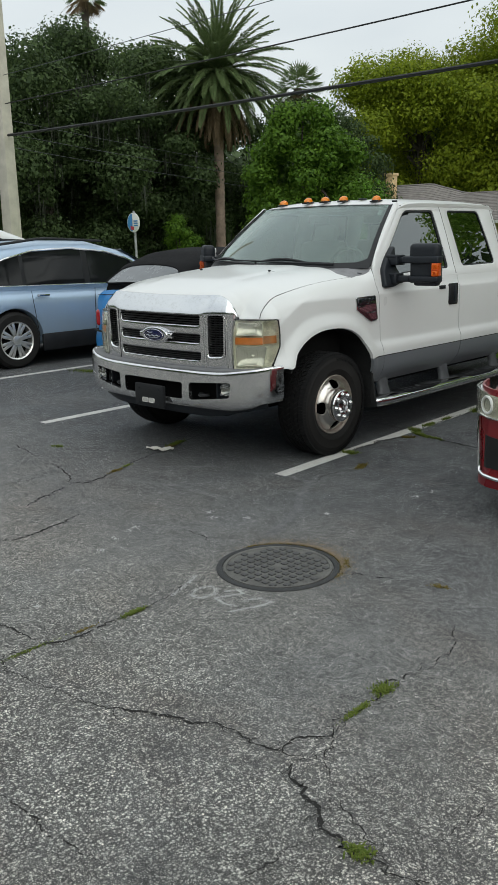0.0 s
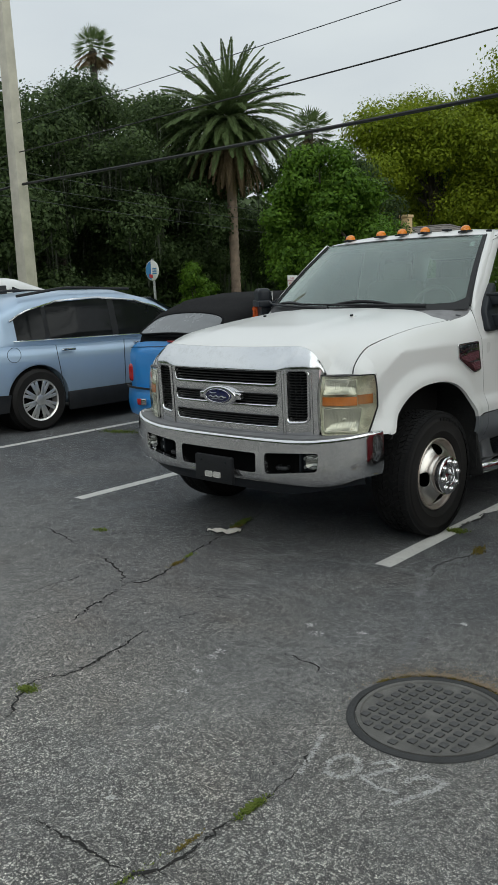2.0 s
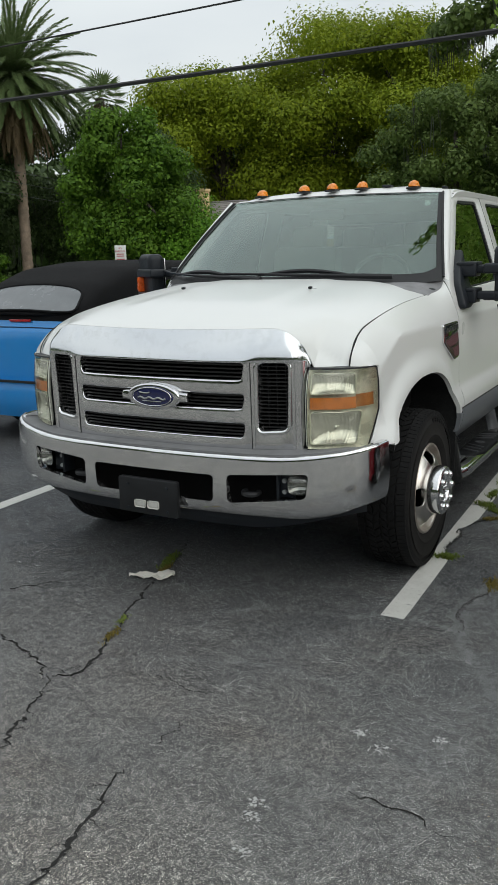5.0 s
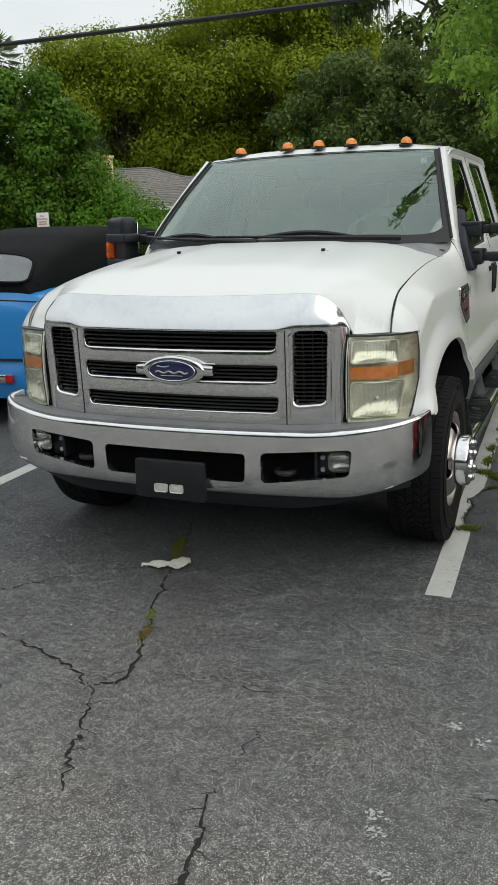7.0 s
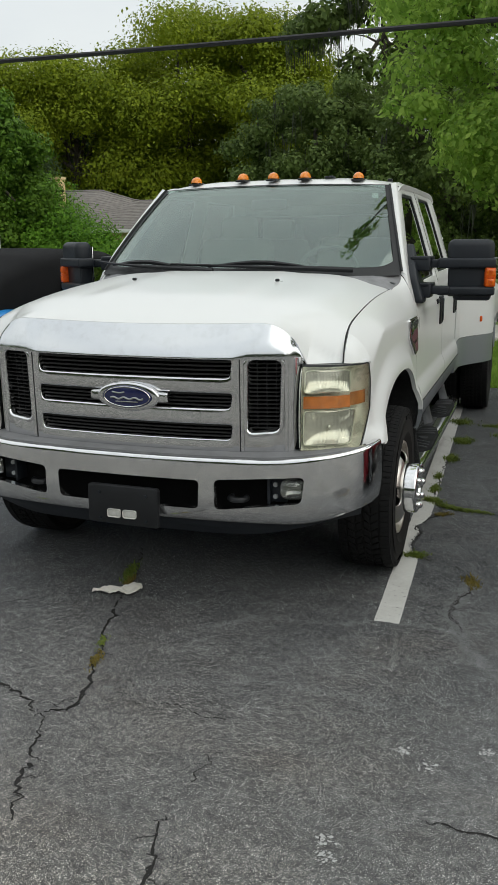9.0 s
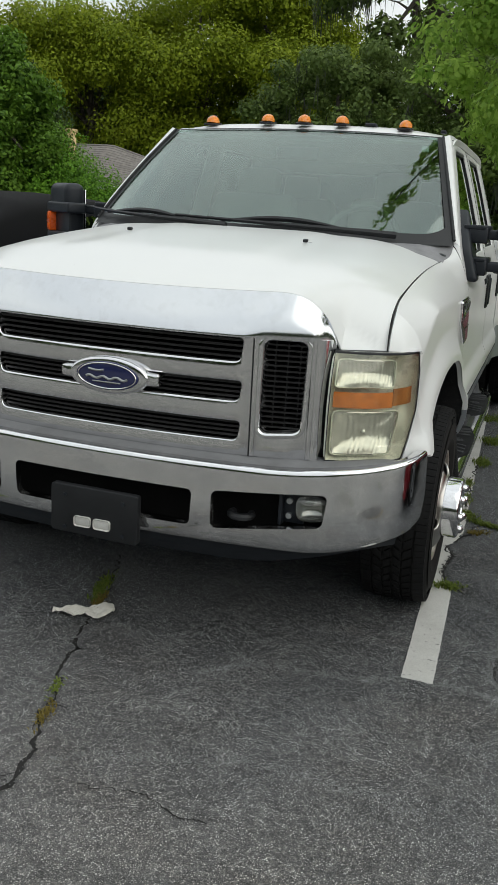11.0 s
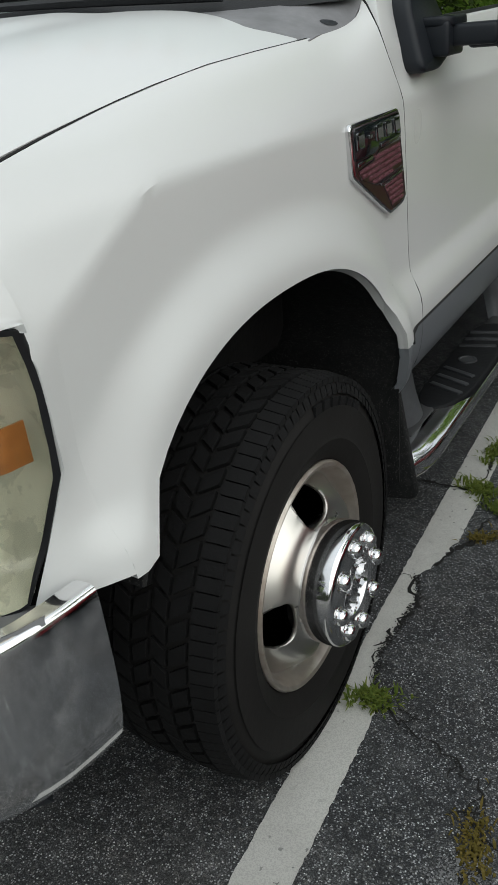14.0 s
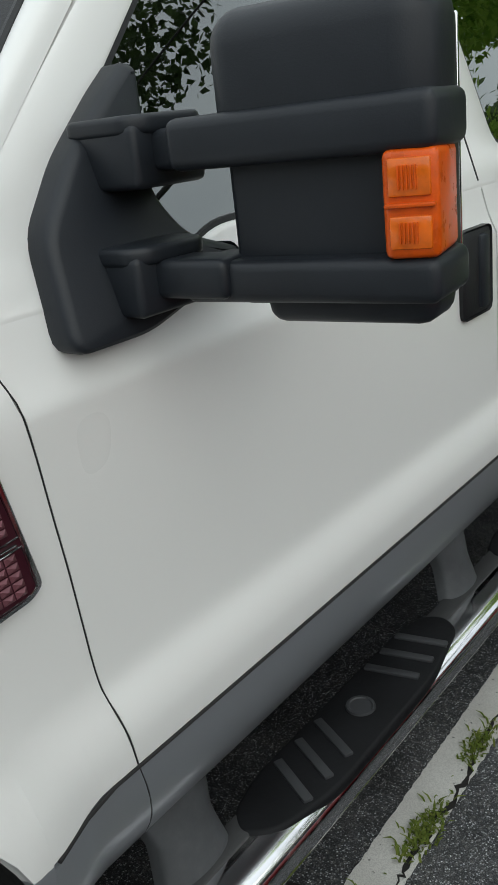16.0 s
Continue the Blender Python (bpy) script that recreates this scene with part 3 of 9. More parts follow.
def carve(geo, cutters):
    """The solid geo with the solids cutters taken out of it, as a bmesh."""
    plain = M["dark"]
    body = new("work", to_mesh("work", geo if isinstance(geo, bmesh.types.BMesh) else to_bm(geo), plain))
    tools = []
    for c in cutters:
        tool = new("tool", to_mesh("tool", c if isinstance(c, bmesh.types.BMesh) else to_bm(c), plain))
        tools.append(tool)
        mod = body.modifiers.new("cut", "BOOLEAN")
        mod.operation, mod.solver, mod.object = "DIFFERENCE", "EXACT", tool
    bpy.context.view_layer.update()
    me = bpy.data.meshes.new_from_object(body.evaluated_get(bpy.context.evaluated_depsgraph_get()))
    bm = bmesh.new()
    bm.from_mesh(me)
    for ob in (body, *tools):
        old = ob.data
        bpy.data.objects.remove(ob)
        bpy.data.meshes.remove(old)
    bpy.data.meshes.remove(me)
    return bm


def bevelled(bm, width, angle=40, segments=2):
    bm.normal_update()
    sharp = [e for e in bm.edges if len(e.link_faces) == 2 and e.calc_face_angle(0) > radians(angle)]
    bmesh.ops.bevel(bm, geom=sharp, offset=width, segments=segments, affect="EDGES", profile=0.5)
    return bm


def text_mesh(words, size, depth, m, mat, spacing=1.0, shear=0.0):
    """Words as raised letters."""
    cu = bpy.data.curves.new("letters", "FONT")
    cu.body, cu.size, cu.extrude, cu.align_x, cu.align_y, cu.space_character, cu.shear = words, size, depth, "CENTER", "CENTER", spacing, shear
    ob = new("letters", cu)
    bpy.context.view_layer.update()
    me = bpy.data.meshes.new_from_object(ob.evaluated_get(bpy.context.evaluated_depsgraph_get()))
    bpy.data.objects.remove(ob)
    bpy.data.curves.remove(cu)
    me.transform(m)
    me.materials.clear()
    me.materials.append(mat)
    return me


# ---- ground ----


def slab(name, x0, x1, y0, y1, z, mat, label, category, nx=2, ny=2):
    v, f = grid(lambda x, y: (x, y, z), lin(x0, x1, nx), lin(y0, y1, ny))
    return solid(name, (v, f), mat, label, category, kind="structure")


slab("ground", -1500, 1500, -1500, 1500, -0.06, M["lawn"], "green lawn and earth round the car park", "ground")
lot = to_bm(prism([(-34, -40), (30, -40), (30, 6.28), (-34, 6.28)], -0.10, 0.0, "xy"))
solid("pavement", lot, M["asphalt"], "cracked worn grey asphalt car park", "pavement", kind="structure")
solid("sidewalk", bevelled(to_bm(prism([(-60, 11.4), (60, 11.4), (60, 13.6), (-60, 13.6)], -0.12, 0.02, "xy")), 0.01), M["walk_concrete"], "pale concrete sidewalk beyond the lawn", "sidewalk", kind="structure")
solid("road", prism([(-80, 15.2), (60, 15.2), (60, 19.0), (-80, 19.0)], -0.10, -0.03, "xy"), M["asphalt"], "asphalt street beyond the sidewalk", "road", kind="structure")


def stripe(x0, y0, x1, y1, width=0.105, seed=0, bite=()):
    """A painted line with ragged edges."""
    r = random.Random(seed)
    a, b = Vector((x0, y0)), Vector((x1, y1))
    n = int((b - a).length / 0.011)
    d = (b - a).normalized()
    side = Vector((d.y, -d.x))
    verts, faces = [], []
    for i in range(n + 1):
        p = a + (b - a) * i / n
        for k in (-1, 1):
            q = p + side * k * (width / 2 + r.uniform(-0.0026, 0.0010)) + d * (r.uniform(-0.004, 0.004) if i in (0, n) else 0)
            if k > 0 and bite and bite[0][1] < q.y < bite[-1][1]:
                q.x = min(q.x, lerp(q.y, [b[1] for b in bite], [b[0] for b in bite]) + r.uniform(-0.008, 0.004))
            verts.append((q.x, q.y, 0.004))
    for i in range(n):
        faces.append((2 * i, 2 * i + 2, 2 * i + 3, 2 * i + 1))
    return verts, faces


# where the asphalt has broken away along the line
BROKEN = [(1.11, 0.82), (1.08, 0.90), (1.06, 0.96), (1.045, 1.02), (1.05, 1.08), (1.058, 1.17), (1.062, 1.25), (1.03, 1.35), (1.06, 1.42), (1.078, 1.52), (1.09, 1.66)]
for k, (x0, y0, x1, y1) in enumerate(((1.079, 0.05, 0.905, 5.6), (-1.785, 0.0, -1.80, 5.6), (-4.44, 0.0, -4.40, 5.6), (-7.1, 0.2, -7.05, 5.6), (3.95, 0.1, 3.8, 5.6))):
    solid("parking_line", stripe(x0, y0, x1, y1, 0.108, k, BROKEN if k == 0 else ()), M["line"], "chipped white painted parking bay line", "parking line", "parking lines", "structure")


def wander(points, step=0.03, rough=0.03, seed=0):
    """A jagged way through a few places."""
    r = random.Random(seed)
    out = []
    for (x0, y0), (x1, y1) in zip(points, points[1:]):
        n = max(2, int(math.hypot(x1 - x0, y1 - y0) / step))
        ox = oy = 0.0
        for i in range(n):
            t = i / n
            fade = min(1, 4 * t, 4 * (1 - t))
            ox, oy = 0.7 * ox + r.gauss(0, rough * 0.5), 0.7 * oy + r.gauss(0, rough * 0.5)
            out.append((x0 + (x1 - x0) * t + ox * fade, y0 + (y1 - y0) * t + oy * fade))
    out.append(points[-1])
    return out


def crack(points, width, seed, mat="crack", z=0.003, rough=0.02, gaps=0.05):
    r = random.Random(seed + 100)
    way = wander(points, 0.014, rough * 0.8, seed)
    verts, faces = [], []
    for i, (x, y) in enumerate(way):
        a, b = way[max(0, i - 1)], way[min(len(way) - 1, i + 1)]
        d = Vector((b[0] - a[0], b[1] - a[1]))
        d = d.normalized() if d.length > 0 else Vector((1, 0))
        taper = min(1.0, 0.3 + i * 0.05, 0.3 + (len(way) - 1 - i) * 0.05)
        swell = 0.75 + 0.5 * math.sin(i * 0.11 + seed) + 0.35 * math.sin(i * 0.037 + 2 * seed)
        w = width * 0.46 * taper * max(0.25, swell) * r.uniform(0.35, 1.4) / 2
        verts += [(x - d.y * w, y + d.x * w, z), (x + d.y * w, y - d.x * w, z)]
        if i and r.random() > gaps:
            k = 2 * i
            faces.append((k - 2, k - 1, k + 1, k))
    return solid("crack", (verts, faces), M[mat], "jagged dark crack in the asphalt" if mat == "crack" else "pale weathered sealed crack in the asphalt", "crack", "asphalt cracks", "structure")


def flecks(way, width, per, r0, r1, seed, z):
    g = np.random.default_rng(seed)
    p = np.repeat(np.array(way), per, axis=0)
    n = len(p)
    p = p + g.normal(0, width / 3, p.shape)
    r = g.uniform(r0, r1, n)
    a = g.uniform(0, 3, n)
    lift = g.uniform(0, 0.0012, n)
    return np.stack([np.stack([p[:, 0] + r * np.cos(a + k * 1.57), p[:, 1] + r * np.sin(a + k * 1.57), z + lift], 1) for k in range(4)], 1).reshape(-1, 3)


def worn_band(points, width, seed, dense=38):
    """Pale grit along an old joint where the sealer has worn away."""
    way = wander(points, 0.008, 0.012, seed)
    return solid("worn_joint", fast_quads("worn_joint", flecks(way, width, dense, 0.0009, 0.0027, seed, 0.0024), M["crack_pale"]), None, "pale worn joint line in the dark sealed asphalt", "crack", "worn joints", "structure")


def hairlines(points, seed, every=0.16):
    """Fine side cracks that leave a main crack."""
    r = random.Random(seed)
    way = wander(points, every, 0.02, seed)
    verts, faces = [], []
    for (x, y), (x2, y2) in zip(way, way[1:]):
        if r.random() < 0.35:
            continue
        turn = math.atan2(y2 - y, x2 - x) + r.choice((-1, 1)) * r.uniform(0.5, 1.4)
        length = r.uniform(0.03, 0.11)
        twig = wander([(x, y), (x + length * 0.5 * math.cos(turn), y + length * 0.5 * math.sin(turn)), (x + length * math.cos(turn + 0.4), y + length * math.sin(turn + 0.4))], 0.010, 0.008, seed + len(verts))
        for i in range(len(twig) - 1):
            (ax, ay), (bx, by) = twig[i], twig[i + 1]
            d = Vector((bx - ax, by - ay))
            if d.length < 1e-5:
                continue
            d.normalize()
            w0, w1 = 0.0019 * (1 - i / len(twig)), 0.0019 * (1 - (i + 1) / len(twig))
            o = len(verts)
            verts += [(ax - d.y * w0, ay + d.x * w0, 0.0026), (ax + d.y * w0, ay - d.x * w0, 0.0026), (bx + d.y * w1, by - d.x * w1, 0.0026), (bx - d.y * w1, by + d.x * w1, 0.0026)]
            faces.append((o, o + 1, o + 2, o + 3))
    if faces:
        solid("hairline_crack", (verts, faces), M["crack"], "fine hairline side cracks in the asphalt", "crack", "asphalt cracks", "structure")


def worn_edges(points, width, seed, dense):
    """Paler grit washed out along a crack's edges."""
    way = wander(points, 0.010, 0.012, seed)
    solid("worn_joint", fast_quads("worn_joint", flecks(way, width, dense, 0.0008, 0.0022, seed, 0.0022), M["crack_pale"]), None, "pale worn grit along a crack in the asphalt", "crack", "worn joints", "structure")


# the drive lane
LANE_MAIN = [(1.97, -3.3), (1.98, -2.74), (1.99, -2.61), (2.04, -2.48), (2.05, -2.34), (2.04, -2.21), (2.05, -2.05), (2.03, -1.86), (1.99, -1.68)]
LANE_FORK = [(3.31, -2.27), (3.26, -2.21), (3.30, -2.09), (3.30, -1.97), (3.25, -1.86), (3.28, -1.77), (3.33, -1.66), (3.31, -1.47), (3.21, -1.28)]
LANE_LOOP = [(3.35, -2.37), (3.33, -2.45), (3.32, -2.51), (3.36, -2.56), (3.45, -2.60), (3.53, -2.63), (3.58, -2.68), (3.66, -2.71), (3.74, -2.69), (3.88, -2.68), (4.2, -2.72)]
LANE_MID = [(1.98, -2.74), (2.17, -2.76), (2.35, -2.73), (2.58, -2.69), (2.68, -2.64), (2.81, -2.57), (2.97, -2.49), (3.06, -2.48), (3.13, -2.50), (3.25, -2.47), (3.23, -2.41), (3.28, -2.33), (3.31, -2.27)]
crack(LANE_MAIN, 0.032, 1)
crack(LANE_MID, 0.024, 2)
crack(LANE_FORK[:6], 0.028, 3)
crack(LANE_FORK[5:], 0.014, 4)
crack(LANE_LOOP, 0.036, 5)
crack([(3.31, -2.27), (3.35, -2.37), (3.44, -2.46), (3.48, -2.53), (3.54, -2.62)], 0.028, 40)
crack([(3.52, -2.52), (3.59, -2.57), (3.66, -2.60), (3.72, -2.65), (3.80, -2.67)], 0.024, 41)
crack([(3.42, -2.72), (3.48, -2.77), (3.47, -2.84), (3.49, -2.91), (3.48, -2.97)], 0.011, 42, gaps=0.2)
crack([(3.63, -2.67), (3.57, -2.75), (3.56, -2.83), (3.55, -2.89), (3.56, -3.05)], 0.014, 43, gaps=0.1)
crack([(2.70, -3.22), (2.88, -3.20), (3.06, -3.20), (3.27, -3.19)], 0.010, 44, gaps=0.2)
crack([(3.86, -2.50), (3.87, -2.36), (3.90, -2.23)], 0.010, 45, gaps=0.2)
crack([(1.40, -2.62), (1.53, -2.58), (1.64, -2.57), (1.76, -2.55), (1.88, -2.55), (1.98, -2.56)], 0.020, 11)
crack([(1.86, -1.82), (1.97, -1.89), (2.03, -1.90)], 0.014, 46)
crack([(2.48, -1.11), (2.60, -1.06), (2.74, -1.02), (2.84, -0.98)], 0.016, 20, gaps=0.12)
# in front of the truck
NOSE = [(-0.30, 0.55), (-0.20, 0.30), (-0.12, 0.05), (-0.10, -0.12), (-0.04, -0.32), (0.05, -0.56), (0.11, -0.74), (0.14, -0.85), (0.16, -0.94), (0.08, -1.01)]
NOSE_LEFT = [(-1.9, -0.95), (-1.60, -0.81), (-1.42, -0.74), (-1.29, -0.64), (-1.03, -0.68), (-0.81, -0.74), (-0.54, -0.79), (-0.21, -0.88), (0.01, -0.96), (0.07, -1.02), (0.12, -1.12), (0.17, -1.24), (0.21, -1.36), (0.30, -1.53)]
NOSE_RIGHT = [(0.70, -1.36), (0.71, -1.46), (0.75, -1.62), (0.79, -1.82), (0.76, -1.95), (0.73, -2.06), (0.82, -2.17), (0.91, -2.28)]
crack(NOSE, 0.034, 8)
crack(NOSE_LEFT, 0.024, 7)
crack(NOSE_RIGHT, 0.030, 6)
crack([(0.71, -0.99), (0.72, -1.10), (0.70, -1.17), (0.69, -1.24)], 0.018, 12)
crack([(-1.2, -0.95), (-0.75, -0.46), (-0.60, -0.29), (-0.45, -0.13), (-0.26, -0.05), (-0.14, -0.04)], 0.013, 9, gaps=0.12)
crack([(-0.24, -1.60), (-0.24, -1.34), (-0.22, -1.20), (-0.24, -1.02)], 0.013, 10, gaps=0.1)
crack([(0.10, -1.95), (0.13, -1.84), (0.11, -1.67), (0.16, -1.50)], 0.016, 47, gaps=0.1)
crack([(1.37, -1.17), (1.49, -1.19), (1.61, -1.20), (1.68, -1.24), (1.78, -1.24)], 0.018, 14)
crack([(0.16, -0.88), (0.31, -0.86), (0.48, -0.83), (0.64, -0.87), (0.78, -0.87)], 0.008, 48, gaps=0.35)
# beside the bay line
SIDE = [(1.09, 0.89), (1.16, 0.84), (1.22, 0.81), (1.30, 0.785), (1.37, 0.72), (1.395, 0.62), (1.385, 0.50), (1.345, 0.41), (1.345, 0.34), (1.325, 0.27), (1.33, 0.19), (1.37, 0.12), (1.385, 0.02)]
crack(SIDE, 0.034, 15)
crack([(1.37, 0.73), (1.44, 0.78), (1.55, 0.84), (1.8, 0.86)], 0.014, 16)
crack([(1.07, 0.91), (1.05, 0.96), (1.035, 1.02), (1.045, 1.08), (1.055, 1.17), (1.06, 1.25), (1.025, 1.35)], 0.034, 17, z=0.0056, rough=0.016)
solid("crumbled_edge", fast_quads("crumbled_edge", flecks(wander(BROKEN[1:-3], 0.006, 0.006, 5), 0.016, 7, 0.0010, 0.0032, 5, 0.0058), M["crack"]), None, "dark crumbled edge of the painted line", "crack", "asphalt cracks", "structure")
crack([(1.025, 1.35), (1.06, 1.42), (1.09, 1.52), (1.12, 1.64), (1.15, 1.74)], 0.030, 19)
crack([(0.985, 0.875), (1.02, 0.89), (1.045, 0.88), (1.08, 0.91)], 0.018, 49, z=0.0056)
crack([(0.55, 1.95), (0.80, 1.86), (0.91, 1.85), (0.98, 1.845), (1.05, 1.85), (1.13, 1.80), (1.20, 1.72), (1.27, 1.70), (1.8, 1.62), (2.3, 1.7)], 0.026, 18, z=0.0056, rough=0.014)
crack([(1.05, 1.85), (1.06, 1.95), (1.05, 2.04), (1.06, 2.23), (1.03, 2.40), (1.05, 3.2), (1.08, 4.0)], 0.026, 50, z=0.0056, rough=0.014)
crack([(1.02, 1.33), (0.97, 1.32), (0.93, 1.34)], 0.006, 51, z=0.0056)
crack([(1.40, 0.62), (1.62, 0.55), (1.9, 0.60)], 0.010, 21, gaps=0.2)
crack([(-2.9, 0.4), (-2.3, 0.9), (-1.9, 1.0)], 0.014, 22)
crack([(1.10, 3.0), (1.35, 3.1), (1.6, 3.0)], 0.014, 23)
for k, way in enumerate((LANE_MAIN, LANE_MID, LANE_FORK, LANE_LOOP, NOSE, NOSE_LEFT, NOSE_RIGHT, SIDE)):
    hairlines(way, 60 + k)
    worn_edges(way, 0.045, 80 + k, 5)
# pale bands where sealer has worn along old joints
worn_band([(1.385, 0.56), (1.34, 0.36), (1.325, 0.24), (1.37, 0.10), (1.39, -0.03), (1.44, -0.12), (1.58, -0.34), (1.69, -0.50), (1.79, -0.76), (1.84, -0.95)], 0.065, 31, 44)
worn_band([(0.37, -0.22), (0.50, -0.12), (0.63, -0.05), (0.79, -0.04), (0.91, -0.02), (1.02, 0.03), (1.20, 0.07), (1.36, 0.04)], 0.040, 32, 17)
worn_band([(0.2, -0.80), (0.30, -0.73), (0.50, -0.68), (0.69, -0.60), (0.81, -0.58), (1.2, -0.62)], 0.045, 33, 9)


# ---- pickup truck ----
AXLE_F, AXLE_R, WHEEL_R = 0.755, 5.13, 0.397
ARCH_A, ARCH_B, ARCH_TOP, ARCH_FOOT = 0.245, 1.255, 0.972, 0.50
SPLIT = 0.697
truck = thing("pickup_truck", "white over pewter crew cab dually pickup truck parked on asphalt", "pickup truck")


def arch_low(y):
    """The lower edge of the body side: sill, or the front wheel arch."""
    if ARCH_A < y < ARCH_B:
        t = (y - (ARCH_A + ARCH_B) / 2) / ((ARCH_B - ARCH_A) / 2)
        z = ARCH_FOOT + (ARCH_TOP - ARCH_FOOT) * (1 - abs(t) ** 2.35) ** (1 / 2.35)
        return max(z, 0.728) if t < 0 else z
    return (0.735 if y > 0.199 else 1.085) if y <= ARCH_A else 0.455


def arch_gap(y, z):
    """Roughly how far a point of the side lies outside the arch's edge."""
    a, b = (ARCH_B - ARCH_A) / 2, ARCH_TOP - ARCH_FOOT
    t = abs((y - (ARCH_A + ARCH_B) / 2) / a) ** 2.35 + abs(max(0, z - ARCH_FOOT) / b) ** 2.35
    return (t ** (1 / 2.35) - 1) * 0.49


def side_x(y, z):
    """Half the width of the lower body."""
    x = curve(z, [0.45, 0.50, 0.54, 0.59, 0.64, 0.68, 0.71, 0.74, 0.765, 0.79, 0.81, 0.83, 0.90, 1.05, 1.17, 1.190, 1.205, 1.235, 1.30], [0.895, 0.935, 0.968, 0.995, 1.008, 1.0135, 1.0155, 1.0150, 1.010, 1.000, 0.9905, 0.987, 0.985, 0.984, 0.983, 0.982, 0.975, 0.963, 0.945])
    x -= 0.031 * max(0, (1.15 - y) / 0.95) ** 1.6 if y < 1.15 else 0
    lip = arch_gap(y, z)
    x += 0.034 * (1 - smooth(lip, 0.015, 0.13)) * smooth(z, 0.45, 0.62) * (1 if y < 1.45 else 0)
    return x


def seam_x(y):
    return curve(y, [0.10, 0.3, 0.8, 1.157, 1.36], [0.862, 0.853, 0.862, 0.870, 0.884])


def seam_z(y):
    return curve(y, [0.095, 0.102, 0.113, 0.13, 0.155, 0.20, 0.26, 0.37, 0.45, 0.55, 0.8, 1.1, 1.16, 1.29, 1.36, 1.385, 1.41], [1.086, 1.110, 1.130, 1.150, 1.172, 1.202, 1.228, 1.252, 1.266, 1.282, 1.311, 1.327, 1.330, 1.341, 1.358, 1.375, 1.410])


def fender_at(sign):
    def at(y, v):
        low = arch_low(y)
        raw = y
        shoulder = 1.19 if y > 0.5 else 1.19 - 0.16 * (1 - smooth(y, 0.12, 0.5))
        shoulder = min(max(shoulder, low + 0.01), seam_z(y) - 0.001)
        if v < 0.66:
            t = v / 0.66
            z = low + (shoulder - low) * t
            if 0.199 < raw < ARCH_A:
                f = lerp(z, [0.735, 0.80, 0.90, 1.02, 1.083], [0.138, 0.166, 0.212, 0.205, 0.200])
                y = f + (raw - 0.200) / (ARCH_A - 0.200) * (ARCH_A - f)
            x = side_x(y, z)
            if 0.199 < raw < ARCH_A:
                k = (raw - 0.200) / (ARCH_A - 0.200)
                edge_x = lerp(z, [0.735, 0.80, 0.90, 1.02, 1.085], [0.936, 0.948, 0.960, 0.958, 0.957])
                x = edge_x + (side_x(ARCH_A, z) - edge_x) * k ** 0.75
            return (sign * x, y, z)
        t = (v - 0.66) / 0.34
        a = Vector((side_x(y, shoulder), shoulder))
        c = Vector((seam_x(y) + 0.004, seam_z(y)))
        b = Vector((a.x - 0.020 - 0.018 * smooth(y, 0.2, 0.5) + 0.008 * smooth(y, 1.15, 1.38), shoulder + (0.62 + 0.26 * smooth(y, 1.15, 1.38)) * (c.y - shoulder)))
        p = (1 - t) ** 2 * a + 2 * t * (1 - t) * b + t * t * c
        return (sign * p.x, y, p.y)
    return at




def parted(bm, z):
    """What lies above a height, and what lies below it behind the wheel, as two meshes."""
    bmesh.ops.bisect_plane(bm, geom=bm.verts[:] + bm.edges[:] + bm.faces[:], plane_co=(0, 0, z), plane_no=(0, 0, 1))
    low = bm.copy()
    for b, keep in ((bm, False), (low, True)):
        gone = [f for f in b.faces if (f.calc_center_median().z < z and f.calc_center_median().y > 0.9) != keep]
        bmesh.ops.delete(b, geom=gone, context="FACES")
    return bm, low


e = 0.0012
fender_ys = [ARCH_A + 0.00001, ARCH_A + 0.002, ARCH_A + 0.006, ARCH_A + 0.02] + lin(ARCH_A + 0.045, ARCH_B - 0.045, 34) + [ARCH_B - 0.02, ARCH_B - 0.006, ARCH_B - e]
def door_edge(z):
    """Where the front door begins, by height."""
    return curve(z, [0.45, 0.636, 0.698, 0.746, 0.805, 0.85, 0.912, 0.988, 1.065, 1.149, 1.203, 1.24, 1.28, 1.34, 1.39, 1.413], [1.466, 1.438, 1.424, 1.418, 1.411, 1.407, 1.404, 1.400, 1.394, 1.388, 1.382, 1.370, 1.366, 1.379, 1.398, 1.405])


def fender_at_back(y, low, v, sign):
    """The strip of fender behind the arch, up to the door."""
    shoulder = 1.19
    if v < 0.66:
        z = low + (shoulder - low) * v / 0.66
        return (sign * side_x(y, z), y, z)
    t = (v - 0.66) / 0.34
    a = Vector((side_x(y, shoulder), shoulder))
    c = Vector((seam_x(y) + 0.004, seam_z(y)))
    b = Vector((a.x - 0.020 - 0.018 * smooth(y, 0.2, 0.5) + 0.008 * smooth(y, 1.15, 1.38), shoulder + (0.62 + 0.26 * smooth(y, 1.15, 1.38)) * (c.y - shoulder)))
    p = (1 - t) ** 2 * a + 2 * t * (1 - t) * b + t * t * c
    return (sign * p.x, y, p.y)


def door_line(v):
    """How far back the fender's strip reaches at v."""
    y = 1.385
    for k in range(10):
        y = (y + door_edge(fender_at_back(y, SPLIT + 0.003, v, 1)[2])) / 2
    return y


